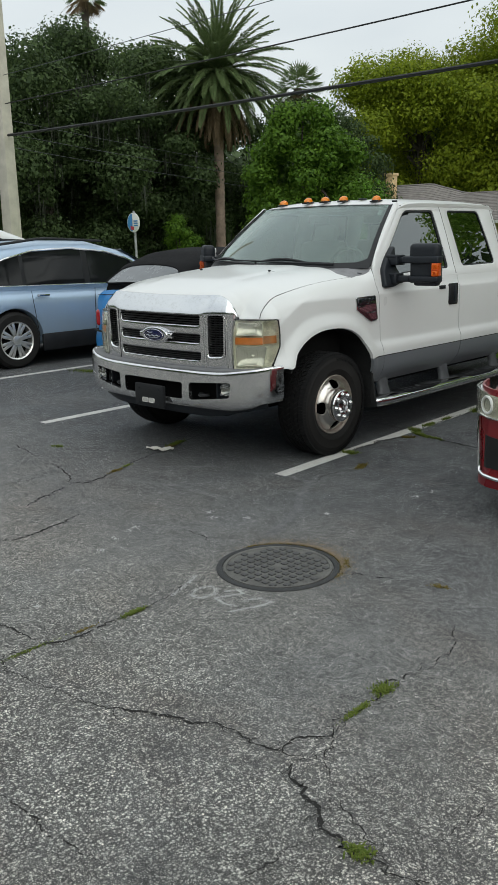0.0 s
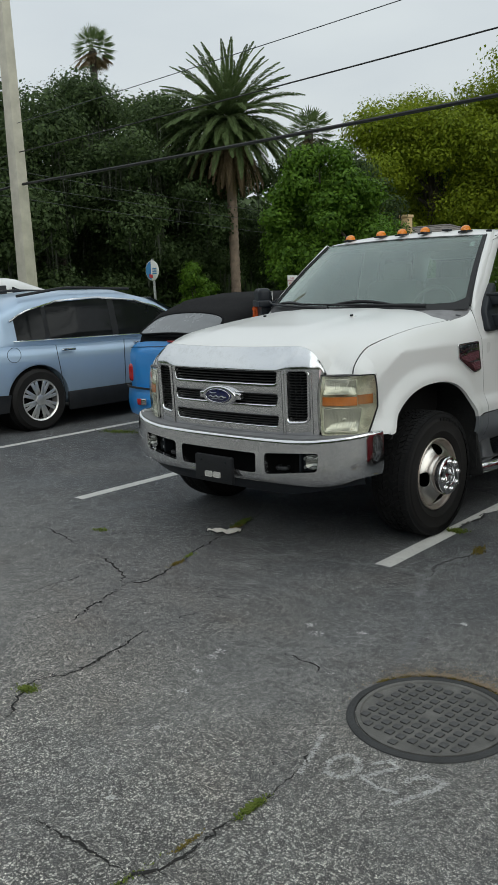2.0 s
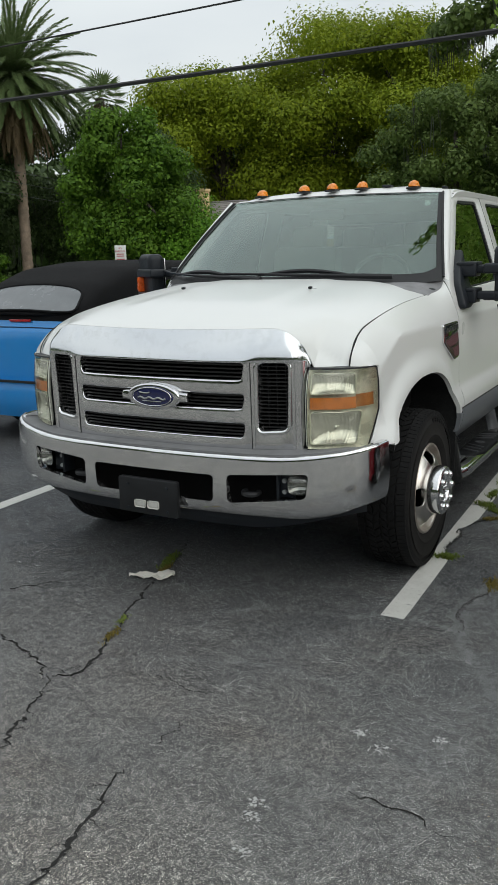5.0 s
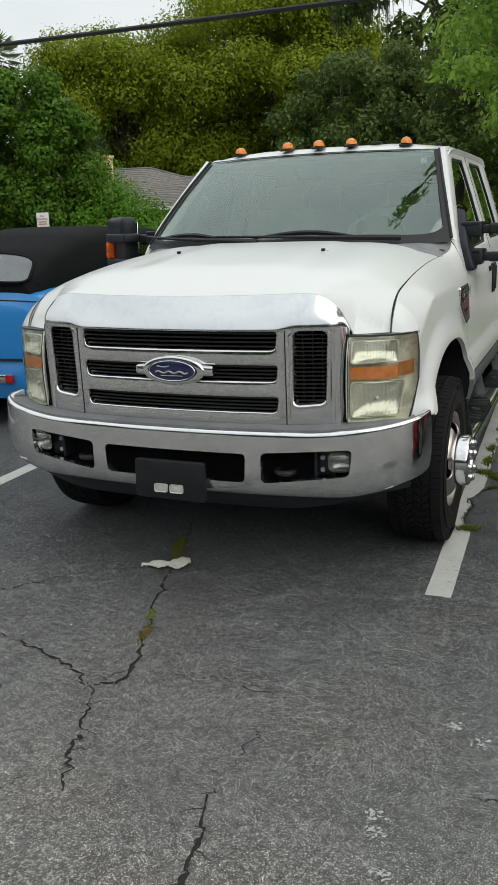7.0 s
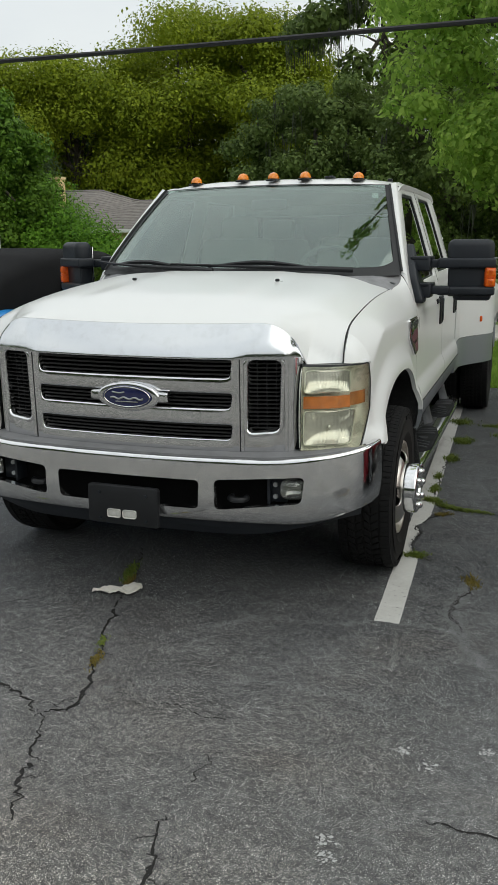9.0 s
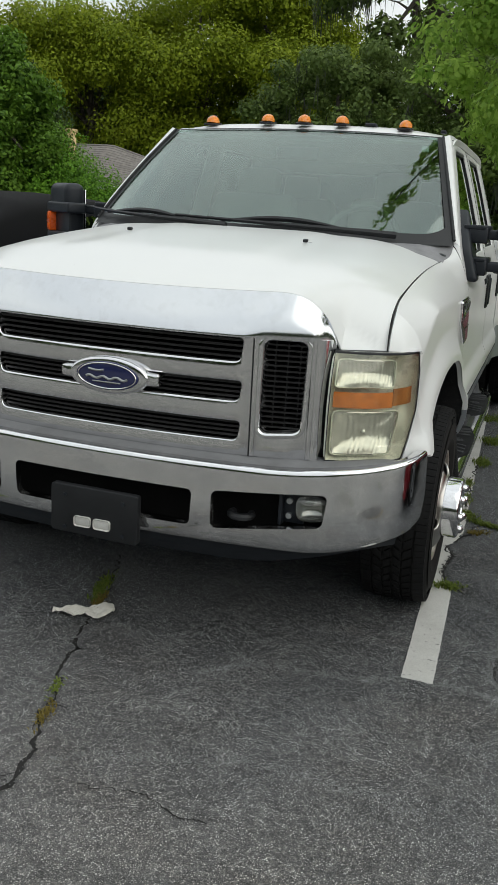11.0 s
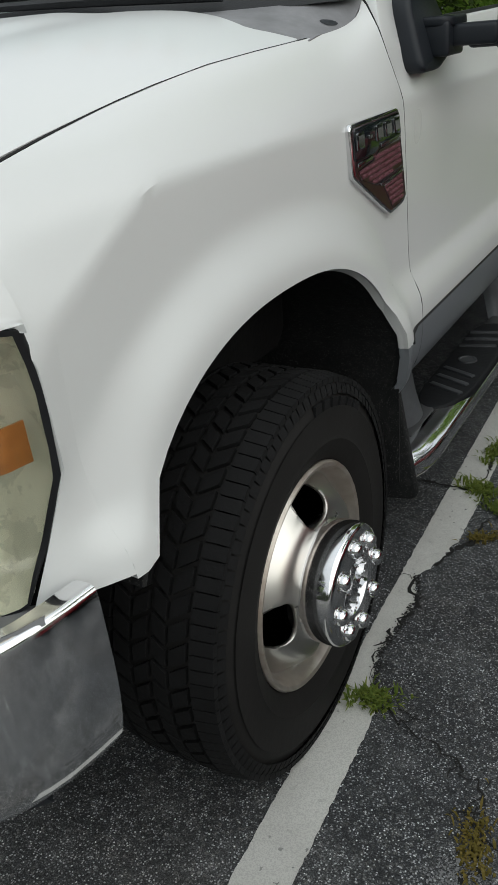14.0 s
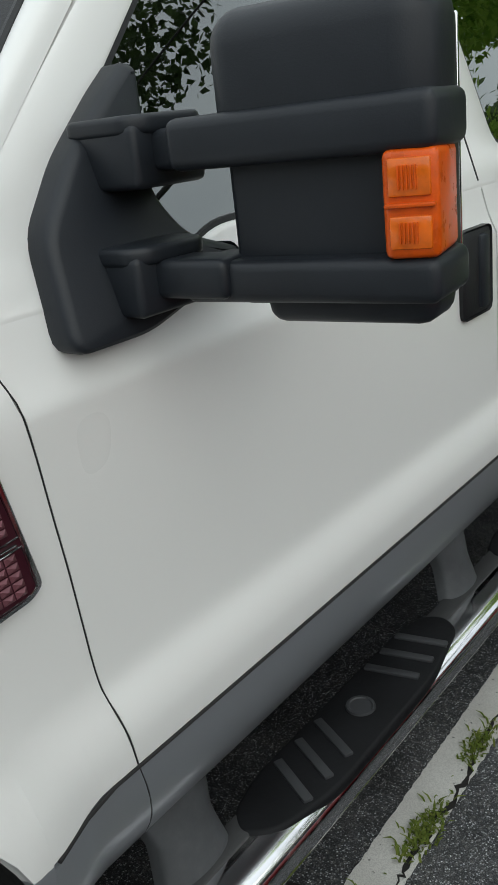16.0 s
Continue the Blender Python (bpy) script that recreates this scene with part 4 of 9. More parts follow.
fender_vs = lin(0, 0.12, 4) + lin(0.16, 0.62, 16) + lin(0.66, 1, 12)
for sign in (1, -1):
    at = fender_at(sign)
    above, below = parted(shell(at, fender_ys, fender_vs, 0.022 * 1, flip=sign < 0), SPLIT)
    fender = part("front_fender", above, M["white"], truck)
    part("arch_foot", below, M["grey"], fender, "pewter grey foot of the wheel arch")
    part("fender_nose", shell(at, lin(0.2001, ARCH_A - 0.00001, 12), fender_vs, 0.012), M["white"], fender)
    def peak(k, v, sign=sign, at=at):
        back = Vector(at(0.1989, v))
        back.y = 0.2003
        front = Vector((sign * lerp(v, [0, 0.35, 0.7, 1.0], [0.956, 0.938, 0.906, 0.866]), lerp(v, [0, 0.35, 0.7, 1.0], [0.1985, 0.150, 0.116, 0.096]), 1.0865))
        p = front + (back - front) * k
        rise = seam_z(0.095 + 0.105 * k) - (1.0865 + (seam_z(0.2) - 1.0865) * k)
        return tuple(p + Vector((0, 0, rise * v ** 1.3)))
    part("fender_peak", shell(peak, lin(0, 1, 8), lin(0, 1, 16), 0.010), M["white"], fender)

    part("fender_rear_strip", shell(lambda s, v: fender_at_back(ARCH_B - e + s * (door_line(v) - 0.0011 - ARCH_B), SPLIT + 0.003, v, sign), lin(0, 1, 9), fender_vs, 0.022, flip=sign < 0), M["white"], truck)
    # grey lower piece between arch and door
    part("fender_skirt", shell(lambda s, v: (sign * side_x(ARCH_B - e + s * 0.19, 0.47 + v * (SPLIT - 0.475)), ARCH_B - e + s * (door_edge(0.47 + v * (SPLIT - 0.475)) - 0.0011 - ARCH_B + e), 0.47 + v * (SPLIT - 0.475)), lin(0, 1, 6), lin(0, 1, 8), 0.022, flip=sign < 0), M["grey"], truck)


# doors, lower panels
def door_panel(y0, y1, z0, z1, sign, lean0=True):
    def at(s, v):
        z = z0 + (z1 - z0) * v
        a = door_edge(z) + 0.0011 - y0 if lean0 else 0
        y = y0 + a + (y1 - y0 - a) * s
        return (sign * side_x(y, z), y, z)
    return shell(at, lin(0, 1, 24), lin(0, 1, 61), 0.025, flip=sign < 0)


DOOR_F, DOOR_M, DOOR_R, CAB_B = 1.393, 2.665, 3.60, 3.66
for sign in (1, -1):
    for y0, y1, name in ((DOOR_F, DOOR_M - 0.004, "front_door"), (DOOR_M + 0.004, DOOR_R, "rear_door")):
        d = part(name, door_panel(y0, y1, SPLIT + 0.003, 1.30, sign, name == "front_door"), M["white"], truck)
        part("lower_panel", door_panel(y0, y1, 0.468, SPLIT - 0.004, sign, name == "front_door"), M["grey"], d, "pewter grey lower door panel")
        hy = y1 - 0.115
        bm = boxes(((0.02, 0.15, 0.185), (sign * 0.984, hy, 1.125), 0.018, (0, 0, 0)))
        hd = part("door_handle", bm, M["black"], d, "black plastic door handle in a recess")
        hx = sign * 0.992
        box(bm2 := bmesh.new(), (0.020, 0.042, 0.155), (hx, hy - 0.03 + 0.05, 1.125), 0.009)
        part("grip", bm2, M["mirror_plastic"], hd)
        if name == "front_door":
            kp = part("keypad", boxes(((0.012, 0.10, 0.032), (sign * 0.984, 2.36, 1.192), 0.004, (0, 0, 0))), M["black"], d, "small black keypad with five buttons")
            part("button", boxes(*[((0.006, 0.013, 0.017), (sign * 0.991, 2.325 + 0.0175 * k, 1.192), 0.002, (0, 0, 0)) for k in range(5)]), M["mirror_plastic"], kp)
    part("trim_gap", tube([(sign * (side_x(y, SPLIT) + 0.0005), y, SPLIT) for y in lin(1.262, 3.6, 40)], 0.0034, 6), M["seam"], truck)
    # dark sill behind the seams and under the doors, its shade put into the colour
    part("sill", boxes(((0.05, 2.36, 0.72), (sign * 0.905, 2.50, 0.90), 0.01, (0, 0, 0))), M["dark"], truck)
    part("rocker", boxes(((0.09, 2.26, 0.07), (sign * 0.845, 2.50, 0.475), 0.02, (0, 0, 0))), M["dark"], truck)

# hood
HOOD_W = 0.858


def hood_front(x):
    a = abs(x)
    return -0.045 + 0.055 * (a / 0.66) ** 2 if a < 0.66 else 0.01 + 0.095 * ((a - 0.66) / 0.20) ** 1.3


def hood_mid(y):
    return curve(y, [-0.06, 0.02, 0.12, 0.3, 0.5, 0.74, 1.0, 1.12], [1.238, 1.268, 1.296, 1.332, 1.355, 1.378, 1.402, 1.412])


def nose_top(x):
    """Height of the hood's front edge: along the chrome brow, then over the lamp."""
    a = abs(x)
    start = hood_mid(hood_front(0.54)) - 0.006
    if a < 0.54:
        return hood_mid(hood_front(x)) - 0.012 * (a / 0.8) ** 2
    if a > 0.718:
        return 1.088
    t = (a - 0.54) / 0.178
    return 1.088 + (start - 1.088) * (1 - t ** 2.3) ** 0.62


def hood_z(x, y, v=0):
    """Crown, less the fall to the side seam, less the rounded nose."""
    a = abs(x)
    def body(yy):
        c = hood_mid(yy) - 0.012 * (a / 0.8) ** 2 + 0.010 * (1 - smooth(a, 0.30, 0.46)) * smooth(yy, -0.02, 0.35)
        side = max(0.0, hood_mid(yy) - 0.014 - seam_z(max(yy, 0.095)))
        return c - side * (max(0, a - 0.42) / (HOOD_W - 0.42)) ** 2.6
    yf = hood_front(x)
    nose = body(yf) - nose_top(x)
    t = min(1.0, max(0.0, (y - yf) / 0.26))
    return body(y) - nose * (1 - t) ** 2.6


def hood_back(x):
    return lerp(abs(x), [0, 0.4, 0.60, 0.69, 0.78, 0.87], [1.085, 1.105, 1.145, 1.128, 1.092, 1.157])


def hood_at(u, v):
    x = u * lerp(v, [0, 0.15, 0.3, 1], [0.858, 0.850, 0.850, 0.866])
    yb = hood_back(x)
    yf = hood_front(x)
    y = yf + (yb - yf) * (v ** 1.35)
    return (x, y, hood_z(x, y, v))


part("hood", shell(hood_at, [u for u in lin(-1, 1, 93)], lin(0, 1, 52), 0.006), M["white"], truck, "white hood with a faint crown")
for s in (1, -1):
    part("hood_gap", tube([(s * (seam_x(y) - 0.001), y, seam_z(y) + 0.0005) for y in [0.096, 0.102, 0.113, 0.13, 0.155, 0.18, 0.21, 0.25, 0.30, 0.35, 0.40, 0.48, 0.55, 0.65, 0.8, 0.95, 1.1, 1.157]], [0.0024] * 8 + [0.0021, 0.0018, 0.0015, 0.0012, 0.001, 0.0009, 0.0008, 0.0008, 0.0008, 0.0008], 6), M["seam"], truck)
part("engine_bay", boxes(((1.64, 1.0, 0.40), (0, 0.62, 0.92), 0.05, (0, 0, 0)), ((1.3, 0.2, 0.3), (0, 0.22, 0.95), 0.05, (0, 0, 0))), M["dark"], truck)
for x in (-0.375, 0.39):
    part("washer_nozzle", boxes(((0.020, 0.017, 0.013), (x, 0.74, 1.389), 0.004, (8, 0, 0))), M["black"], truck)

# grille
def grille_y(x, z=0.95):
    return -0.105 + 0.10 * (abs(x) / 0.73) ** 2.6 + 0.02 * (1.12 - z)


def bend(bm, extra=0.0):
    for v in bm.verts:
        v.co.y += grille_y(v.co.x, v.co.z) + extra
    return bm


def sliced(geo, xs):
    """A solid cut across at each x, so that it can be bent."""
    bm = geo if isinstance(geo, bmesh.types.BMesh) else to_bm(geo)
    for x in xs:
        bmesh.ops.bisect_plane(bm, geom=bm.verts[:] + bm.edges[:] + bm.faces[:], plane_co=(x, 0, 0), plane_no=(1, 0, 0))
    return bm


rows3 = ((1.035, 1.108), (0.908, 0.972), (0.780, 0.842))
plate = prism([(-0.666, 0.728), (0.666, 0.728), (0.666, 1.128), (-0.666, 1.128)], -0.012, 0.05)
cuts = [prism(rounded([(-0.437, a), (0.437, a), (0.447, b), (-0.447, b)], 0.018), -0.1, 0.2) for a, b in rows3]
cuts += [prism(rounded([(s * 0.507, 0.812), (s * 0.632, 0.822), (s * 0.640, 1.112), (s * 0.512, 1.112)][::s], 0.024), -0.1, 0.2) for s in (1, -1)]
face = sliced(carve(plate, cuts), lin(-0.7, 0.7, 29))
BARS = ((0.842, 0.908, 0.003), (0.972, 1.035, 0.003))
for a, b, swell in BARS:
    for k in range(1, 7):
        bmesh.ops.bisect_plane(face, geom=face.verts[:] + face.edges[:] + face.faces[:], plane_co=(0, 0, a + (b - a) * k / 7), plane_no=(0, 0, 1))
# the bars between the openings are gently crowned
for v in face.verts:
    for a, b, swell in BARS:
        if v.co.y < 0 and a < v.co.z < b:
            v.co.y -= swell * (1 - (2 * (v.co.z - a) / (b - a) - 1) ** 2) * (1 - smooth(abs(v.co.x), 0.42, 0.475))
bm = bend(face)
grille = part("grille", bevelled(bm, 0.006, 55, 3), M["chrome"], truck, "pitted chrome grille with black slats")
for s in (1, -1):
    # outer rounded cheeks and the step beside the centre bars
    def cheek(a, v, s=s):
        z = 0.729 + (1.118 - 0.729) * v
        cut = 0.02 * smooth(a, 0.3, 1.4) * (1 - smooth(z, 0.73, 0.77))
        return (s * (0.664 + 0.047 * math.sin(a)), grille_y(0.664, z) - 0.012 + 0.085 * (1 - math.cos(a)), z + cut)
    part("cheek", shell(cheek, lin(0, math.pi / 2, 14), lin(0, 1, 14), 0.005), M["chrome_clean"], grille)
    for bx in (0.487, 0.662):
        part("bead", tube([(s * bx, grille_y(bx, z) - 0.012, z) for z in lin(0.735, 1.112, 12)], 0.0085, 8), M["chrome_clean"], grille)
    part("joint", tube([(s * 0.478, grille_y(0.478, z) - 0.0125, z) for z in lin(0.732, 1.112, 6)], 0.0022, 5), M["seam"], grille)
    # a rounded chrome collar leads down into each side vent
    vent = rounded([(0.507, 0.812), (0.632, 0.822), (0.640, 1.108), (0.512, 1.108)], 0.026, 6)
    prof = [(0.020, -0.0122), (0.018, -0.0160), (0.014, -0.0180), (0.008, -0.0175), (0.003, -0.0140), (0.000, -0.006), (-0.002, 0.008), (-0.003, 0.030)]
    rows = []
    for i, p in enumerate(vent):
        along = Vector(vent[(i + 1) % len(vent)]) - Vector(vent[i - 1])
        d = Vector((along.y, -along.x)).normalized()
        rows.append([(s * (p[0] + d.x * w), grille_y(p[0], p[1]) + depth, p[1] + d.y * w) for w, depth in prof])
    n_p = len(prof)
    part("vent_collar", to_bm(([q for r in rows for q in r], [(i * n_p + j, (i + 1) % len(vent) * n_p + j, (i + 1) % len(vent) * n_p + j + 1, i * n_p + j + 1) for i in range(len(vent)) for j in range(n_p - 1)])), M["chrome_clean"], grille)


def brow_at(u, v):
    x = u * 0.716
    y0, y1 = grille_y(x, 1.11) - 0.020 + 0.05 * smooth(abs(x), 0.665, 0.716), hood_front(x) - 0.002
    z0, z1 = 1.112 - 0.026 * smooth(abs(x), 0.665, 0.716), nose_top(x) - 0.001
    # rolls from the upright face back to the hood's edge, in a wider curve over the side vents
    roll = 0.016 + 0.040 * smooth(abs(x), 0.44, 0.52)
    roll = min(roll, 0.85 * max(0.004, z1 - z0))
    y = (1 - v) ** 2 * y0 + 2 * v * (1 - v) * (y0 - 0.006) + v * v * y1
    z = (1 - v) ** 2 * z0 + 2 * v * (1 - v) * (z0 + roll) + v * v * z1
    return (x, y, z)


part("brow", shell(brow_at, [math.sin(t) for t in lin(-math.pi / 2, math.pi / 2, 61)], lin(0, 0.3, 10) + lin(0.36, 1, 14), 0.004), M["chrome_brow"], grille, "smooth chrome brow along the hood edge")
for a, b in rows3:
    for k in range(4):
        z = a + (b - a) * (k + 0.6) / 4.2
        sl = bend(sliced(prism(rounded([(-0.455, z - 0.0035), (0.455, z - 0.0035), (0.455, z + 0.0035), (-0.455, z + 0.0035)], 0.001, 1), 0.016, 0.045), lin(-0.4, 0.4, 9)))
        part("slat", sl, M["grille_black"], grille)
for s in (1, -1):
    for k in range(17):
        z = 0.826 + 0.0166 * k
        part("slat", bend(boxes(((0.135, 0.03, 0.0055), (s * 0.573, 0.035, z), 0.0, (0, 0, 0)))), M["grille_black"], grille)
    for x in (0.535, 0.573, 0.611):
        part("upright", bend(boxes(((0.004, 0.02, 0.285), (s * x, 0.042, 0.966), 0.0, (0, 0, 0)))), M["grille_black"], grille)
    # black sheets stand in for the shade behind the slats
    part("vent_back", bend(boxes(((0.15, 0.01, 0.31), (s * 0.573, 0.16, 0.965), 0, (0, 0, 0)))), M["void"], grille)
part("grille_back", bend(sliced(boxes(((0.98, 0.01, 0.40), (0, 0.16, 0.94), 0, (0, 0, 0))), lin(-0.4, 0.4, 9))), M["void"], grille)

# oval badge
def oval(cx, cz, rx, rz, n=40):
    return [(cx + rx * math.cos(2 * math.pi * k / n), cz + rz * math.sin(2 * math.pi * k / n)) for k in range(n)]


badge = part("badge", bevelled(to_bm(prism(oval(0.005, 0.948, 0.142, 0.062), -0.142, -0.10)), 0.010, segments=3), M["chrome_clean"], truck, "oval chrome badge with a dark blue face")
for s in (1, -1):
    part("badge_wing", bevelled(to_bm(prism(rounded([(0.005 + s * 0.115, 0.925), (0.005 + s * 0.178, 0.928), (0.005 + s * 0.178, 0.968), (0.005 + s * 0.115, 0.972)][::s], 0.014), -0.134, -0.09)), 0.008), M["chrome_clean"], badge)
part("badge_face", bevelled(to_bm(prism(oval(0.005, 0.948, 0.112, 0.047), -0.1475, -0.13)), 0.003), M["emblem_blue"], badge)
ring = joined(tube([(0.005 + 0.104 * math.cos(t), -0.149, 0.948 + 0.0415 * math.sin(t)) for t in lin(0, 2 * math.pi, 49)], 0.0022, 6))
part("badge_rim", ring, M["chrome_clean"], badge)


def stroke(points, r):
    return tube([(0.005 + x, -0.150, 0.948 + z) for x, z in points], r, 6)


# plain flowing strokes on the badge
marks = joined(stroke([(-0.074 + 0.148 * t, 0.004 * math.sin(t * 19) - 0.006) for t in lin(0, 1, 24)], 0.0040),
               stroke([(-0.066 + 0.055 * t, 0.020 - 0.004 * math.sin(t * 3)) for t in lin(0, 1, 7)], 0.0032),
               stroke([(-0.050 + 0.10 * t, -0.020) for t in lin(0, 1, 5)], 0.0022))
part("badge_mark", marks, M["galvanised"], badge)

# headlights
def lamp_xy(t):
    """Plan of the lens from the grille round the corner."""
    return (lerp(t, [0, 0.25, 0.5, 0.75, 0.9, 1.0], [0.716, 0.790, 0.860, 0.912, 0.939, 0.956]),
            lerp(t, [0, 0.25, 0.5, 0.75, 0.9, 1.0], [-0.020, 0.004, 0.042, 0.096, 0.142, 0.208]))


def lamp_at(s, inset=0.0):
    def at(t, v):
        z = 0.738 + (1.083 - 0.738) * v
        end = lerp(z, [0.735, 0.80, 0.90, 1.02, 1.075], [0.86, 0.93, 1.0, 0.99, 0.965])
        x, y = lamp_xy(t * end)
        bulge = 0.010 * math.sin(math.pi * min(1, max(0, v))) * (1 - max(0, t) ** 3) - 0.024 * max(0, v) ** 5 * (1 - 0.8 * max(0, t))
        return (s * (x - inset * (0.08 + 0.72 * min(1.0, max(0.0, t)))), y - bulge + inset * 0.8, z)
    return at


def lamp_strip(s, z0, z1, t0, t1, inset, ribs=0, dish=0.0):
    def at(t, v):
        zz = (z0 + (z1 - z0) * v - 0.738) / 0.345
        x, y, z = lamp_at(s, inset)(t, zz)
        k = (t - t0) / (t1 - t0)
        return (x, y + (0.0009 * math.sin(t * ribs) * (0.6 + 0.4 * math.sin(t * 23 + 4 * v)) if ribs else 0) + dish * (math.sin(math.pi * v) * math.sin(math.pi * k)) ** 0.6, z)
    return shell(at, lin(t0, t1, 90 if ribs else 20), lin(0, 1, 12), 0.003)


def lamp_ring(s, loop, prof):
    """A moulding round a closed loop of the lens: prof rows of (widening, inset)."""
    ct, cz = (min(p[0] for p in loop) + max(p[0] for p in loop)) / 2, (min(p[1] for p in loop) + max(p[1] for p in loop)) / 2
    rows = []
    for t, z in loop + loop[:1]:
        d = Vector(((t - ct) * 0.27, z - cz)).normalized()
        rows.append([lamp_at(s, i)(t + d.x * w / 0.27, (z + d.y * w - 0.738) / 0.345) for w, i in prof])
    k = len(prof)
    verts = [p for r in rows for p in r]
    return verts, [(i * k + j, (i + 1) * k + j, (i + 1) * k + j + 1, i * k + j + 1) for i in range(len(loop)) for j in range(k - 1)]


for s in (1, -1):
    def bucket(t, v, s=s):
        k = 0.075 * (1 - abs(2 * t - 1) ** 8) * (1 - abs(2 * v - 1) ** 8)
        return lamp_at(s, 0.003 + k)(t, v)
    lamp = part("headlight", shell(bucket, lin(0, 1, 40), lin(0, 1, 24), 0.006), M["reflector"], truck, "hazed yellowed headlight with amber reflector")
    lens = part("lens", shell(lamp_at(s), lin(0, 1, 30), lin(0, 1, 18), 0.003), M["lens"], lamp)
    lens.visible_shadow = False
    part("amber_bar", lamp_strip(s, 0.912, 0.962, 0.04, 0.70, 0.010), M["amber_dull"], lamp, "faded amber reflector bar")
    part("side_amber", lamp_strip(s, 0.917, 0.972, 0.71, 0.955, 0.013), M["amber_brown"], lamp, "brownish side marker")
    part("high_beam", lamp_strip(s, 0.978, 1.060, 0.06, 0.68, 0.012, 150, 0.035), M["satin_lamp"], lamp, "ribbed reflector bowl")
    part("low_beam", lamp_strip(s, 0.762, 0.898, 0.06, 0.78, 0.012, 110, 0.050), M["satin_lamp"], lamp, "ribbed reflector bowl")
    for z0, z1, t0, t1 in ((0.975, 1.063, 0.045, 0.70), (0.757, 0.903, 0.045, 0.80)):
        loop = [(t0 + (t1 - t0) * u, z0 + (z1 - z0) * w) for u, w in rounded([(0, 0), (1, 0), (1, 1), (0, 1)], 0.12, 5)]
        part("bowl_rim", lamp_ring(s, loop, [(0.003, 0.016), (0.002, 0.005), (0.0, 0.004), (-0.002, 0.005), (-0.004, 0.020)]), M["lamp_frame"], lamp)
    part("bulb", to_bm(lathe([(0.0, -0.009), (0.004, -0.008), (0.008, -0.004), (0.009, 0.002), (0.009, 0.02)], 24, "y", (s * 0.815, 0.062, 0.828))), M["satin_lamp"], lamp)
    edge = [(k, 0.738) for k in lin(0, 0.97, 14)] + [(1.0, z) for z in lin(0.742, 1.079, 10)] + [(k, 1.083) for k in lin(0.97, 0, 14)] + [(0.0, z) for z in lin(1.075, 0.746, 8)]
    part("gasket", lamp_ring(s, edge, [(-0.003, -0.0012), (0.002, -0.0015), (0.005, 0.003), (0.006, 0.06)]), M["black"], lamp)

# front bumper
def bump_xy(s):
    """Plan of the bumper, s from -1 to 1."""
    a = abs(s)
    x = curve(a, [0, 0.35, 0.6, 0.78, 0.88, 0.94, 0.97, 1.0], [0, 0.42, 0.72, 0.905, 0.978, 1.004, 1.013, 1.020])
    y = curve(a, [0, 0.18, 0.35, 0.6, 0.78, 0.88, 0.94, 0.97, 1.0], [-0.185, -0.180, -0.165, -0.115, -0.045, 0.018, 0.076, 0.118, 0.170])
    return math.copysign(x, s), y


def bump_prof(v):
    """Profile: set-back of the face and height, from the lower edge up."""
    k = [0, 0.10, 0.25, 0.5, 0.80, 0.88, 0.92, 0.95, 0.98, 1.0]
    return (curve(v, k, [0.050, 0.020, 0.005, 0.0, 0.004, 0.006, 0.009, 0.014, 0.023, 0.040]), curve(v, k, [0.435, 0.448, 0.490, 0.560, 0.670, 0.698, 0.708, 0.713, 0.7155, 0.716]))


def bump_at(s, v):
    x, y = bump_xy(s)
    back, z = bump_prof(v)
    a = abs(s)
    z += 0.050 * smooth(a, 0.45, 1.0) * smooth(v, 0.0, 0.9) + (1 - v) * 0.065 * smooth(a, 0.55, 0.95)
    n = Vector((math.copysign(1, s) * smooth(a, 0.70, 0.98), smooth(a, 0.7, 0.98) - 1.0))
    n = n.normalized() if n.length > 0 else Vector((0, -1))
    return (x - n.x * back, y - n.y * back, z)


bs = sorted(set([round(t, 4) for t in lin(-1, 1, 73)]))
bm = shell(bump_at, bs, lin(0, 0.75, 14) + lin(0.78, 1, 16), -0.03)
holes = [prism(rounded([(-0.322, 0.500), (0.322, 0.500), (0.328, 0.622), (-0.328, 0.622)], 0.022), -0.4, 0.1)]
holes += [prism(rounded([(s * 0.392, 0.500), (s * 0.745, 0.540), (s * 0.757, 0.650), (s * 0.392, 0.628)][::s], 0.025), -0.4, 0.2) for s in (1, -1)]
bumper = part("bumper", carve(bm, holes), M["chrome"], truck, "scuffed chrome front bumper", 30)
# near-black sheet coloured as the shade behind the bumper's openings
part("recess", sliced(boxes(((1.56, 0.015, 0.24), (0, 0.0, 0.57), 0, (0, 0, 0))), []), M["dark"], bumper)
def valance_at(s, v):
    x, y = bump_xy(s * 0.86)
    return (x * lerp(v, [0, 1], [0.985, 1.0]), y + lerp(v, [0, 0.6, 1], [0.075, 0.05, 0.045]), lerp(v, [0, 1], [0.375, 0.445]) + 0.085 * smooth(abs(s), 0.45, 1.0))


part("valance", shell(valance_at, lin(-1, 1, 41), lin(0, 1, 6), 0.02), M["mirror_plastic"], bumper, "dusty dark plastic air dam")
def pad_at(s, v):
    x, y = bump_xy(s * 0.93)
    fade = 1 - smooth(abs(s), 0.80, 1.0)
    return (x * (1 - 0.035 * v), y + 0.026 + 0.12 * v, 0.713 + 0.050 * (1 - 0.75 * v) * smooth(abs(s) * 0.93, 0.45, 1.0) + 0.008 * math.sin(v * 2.2) * fade - 0.012 * (1 - fade) * v)


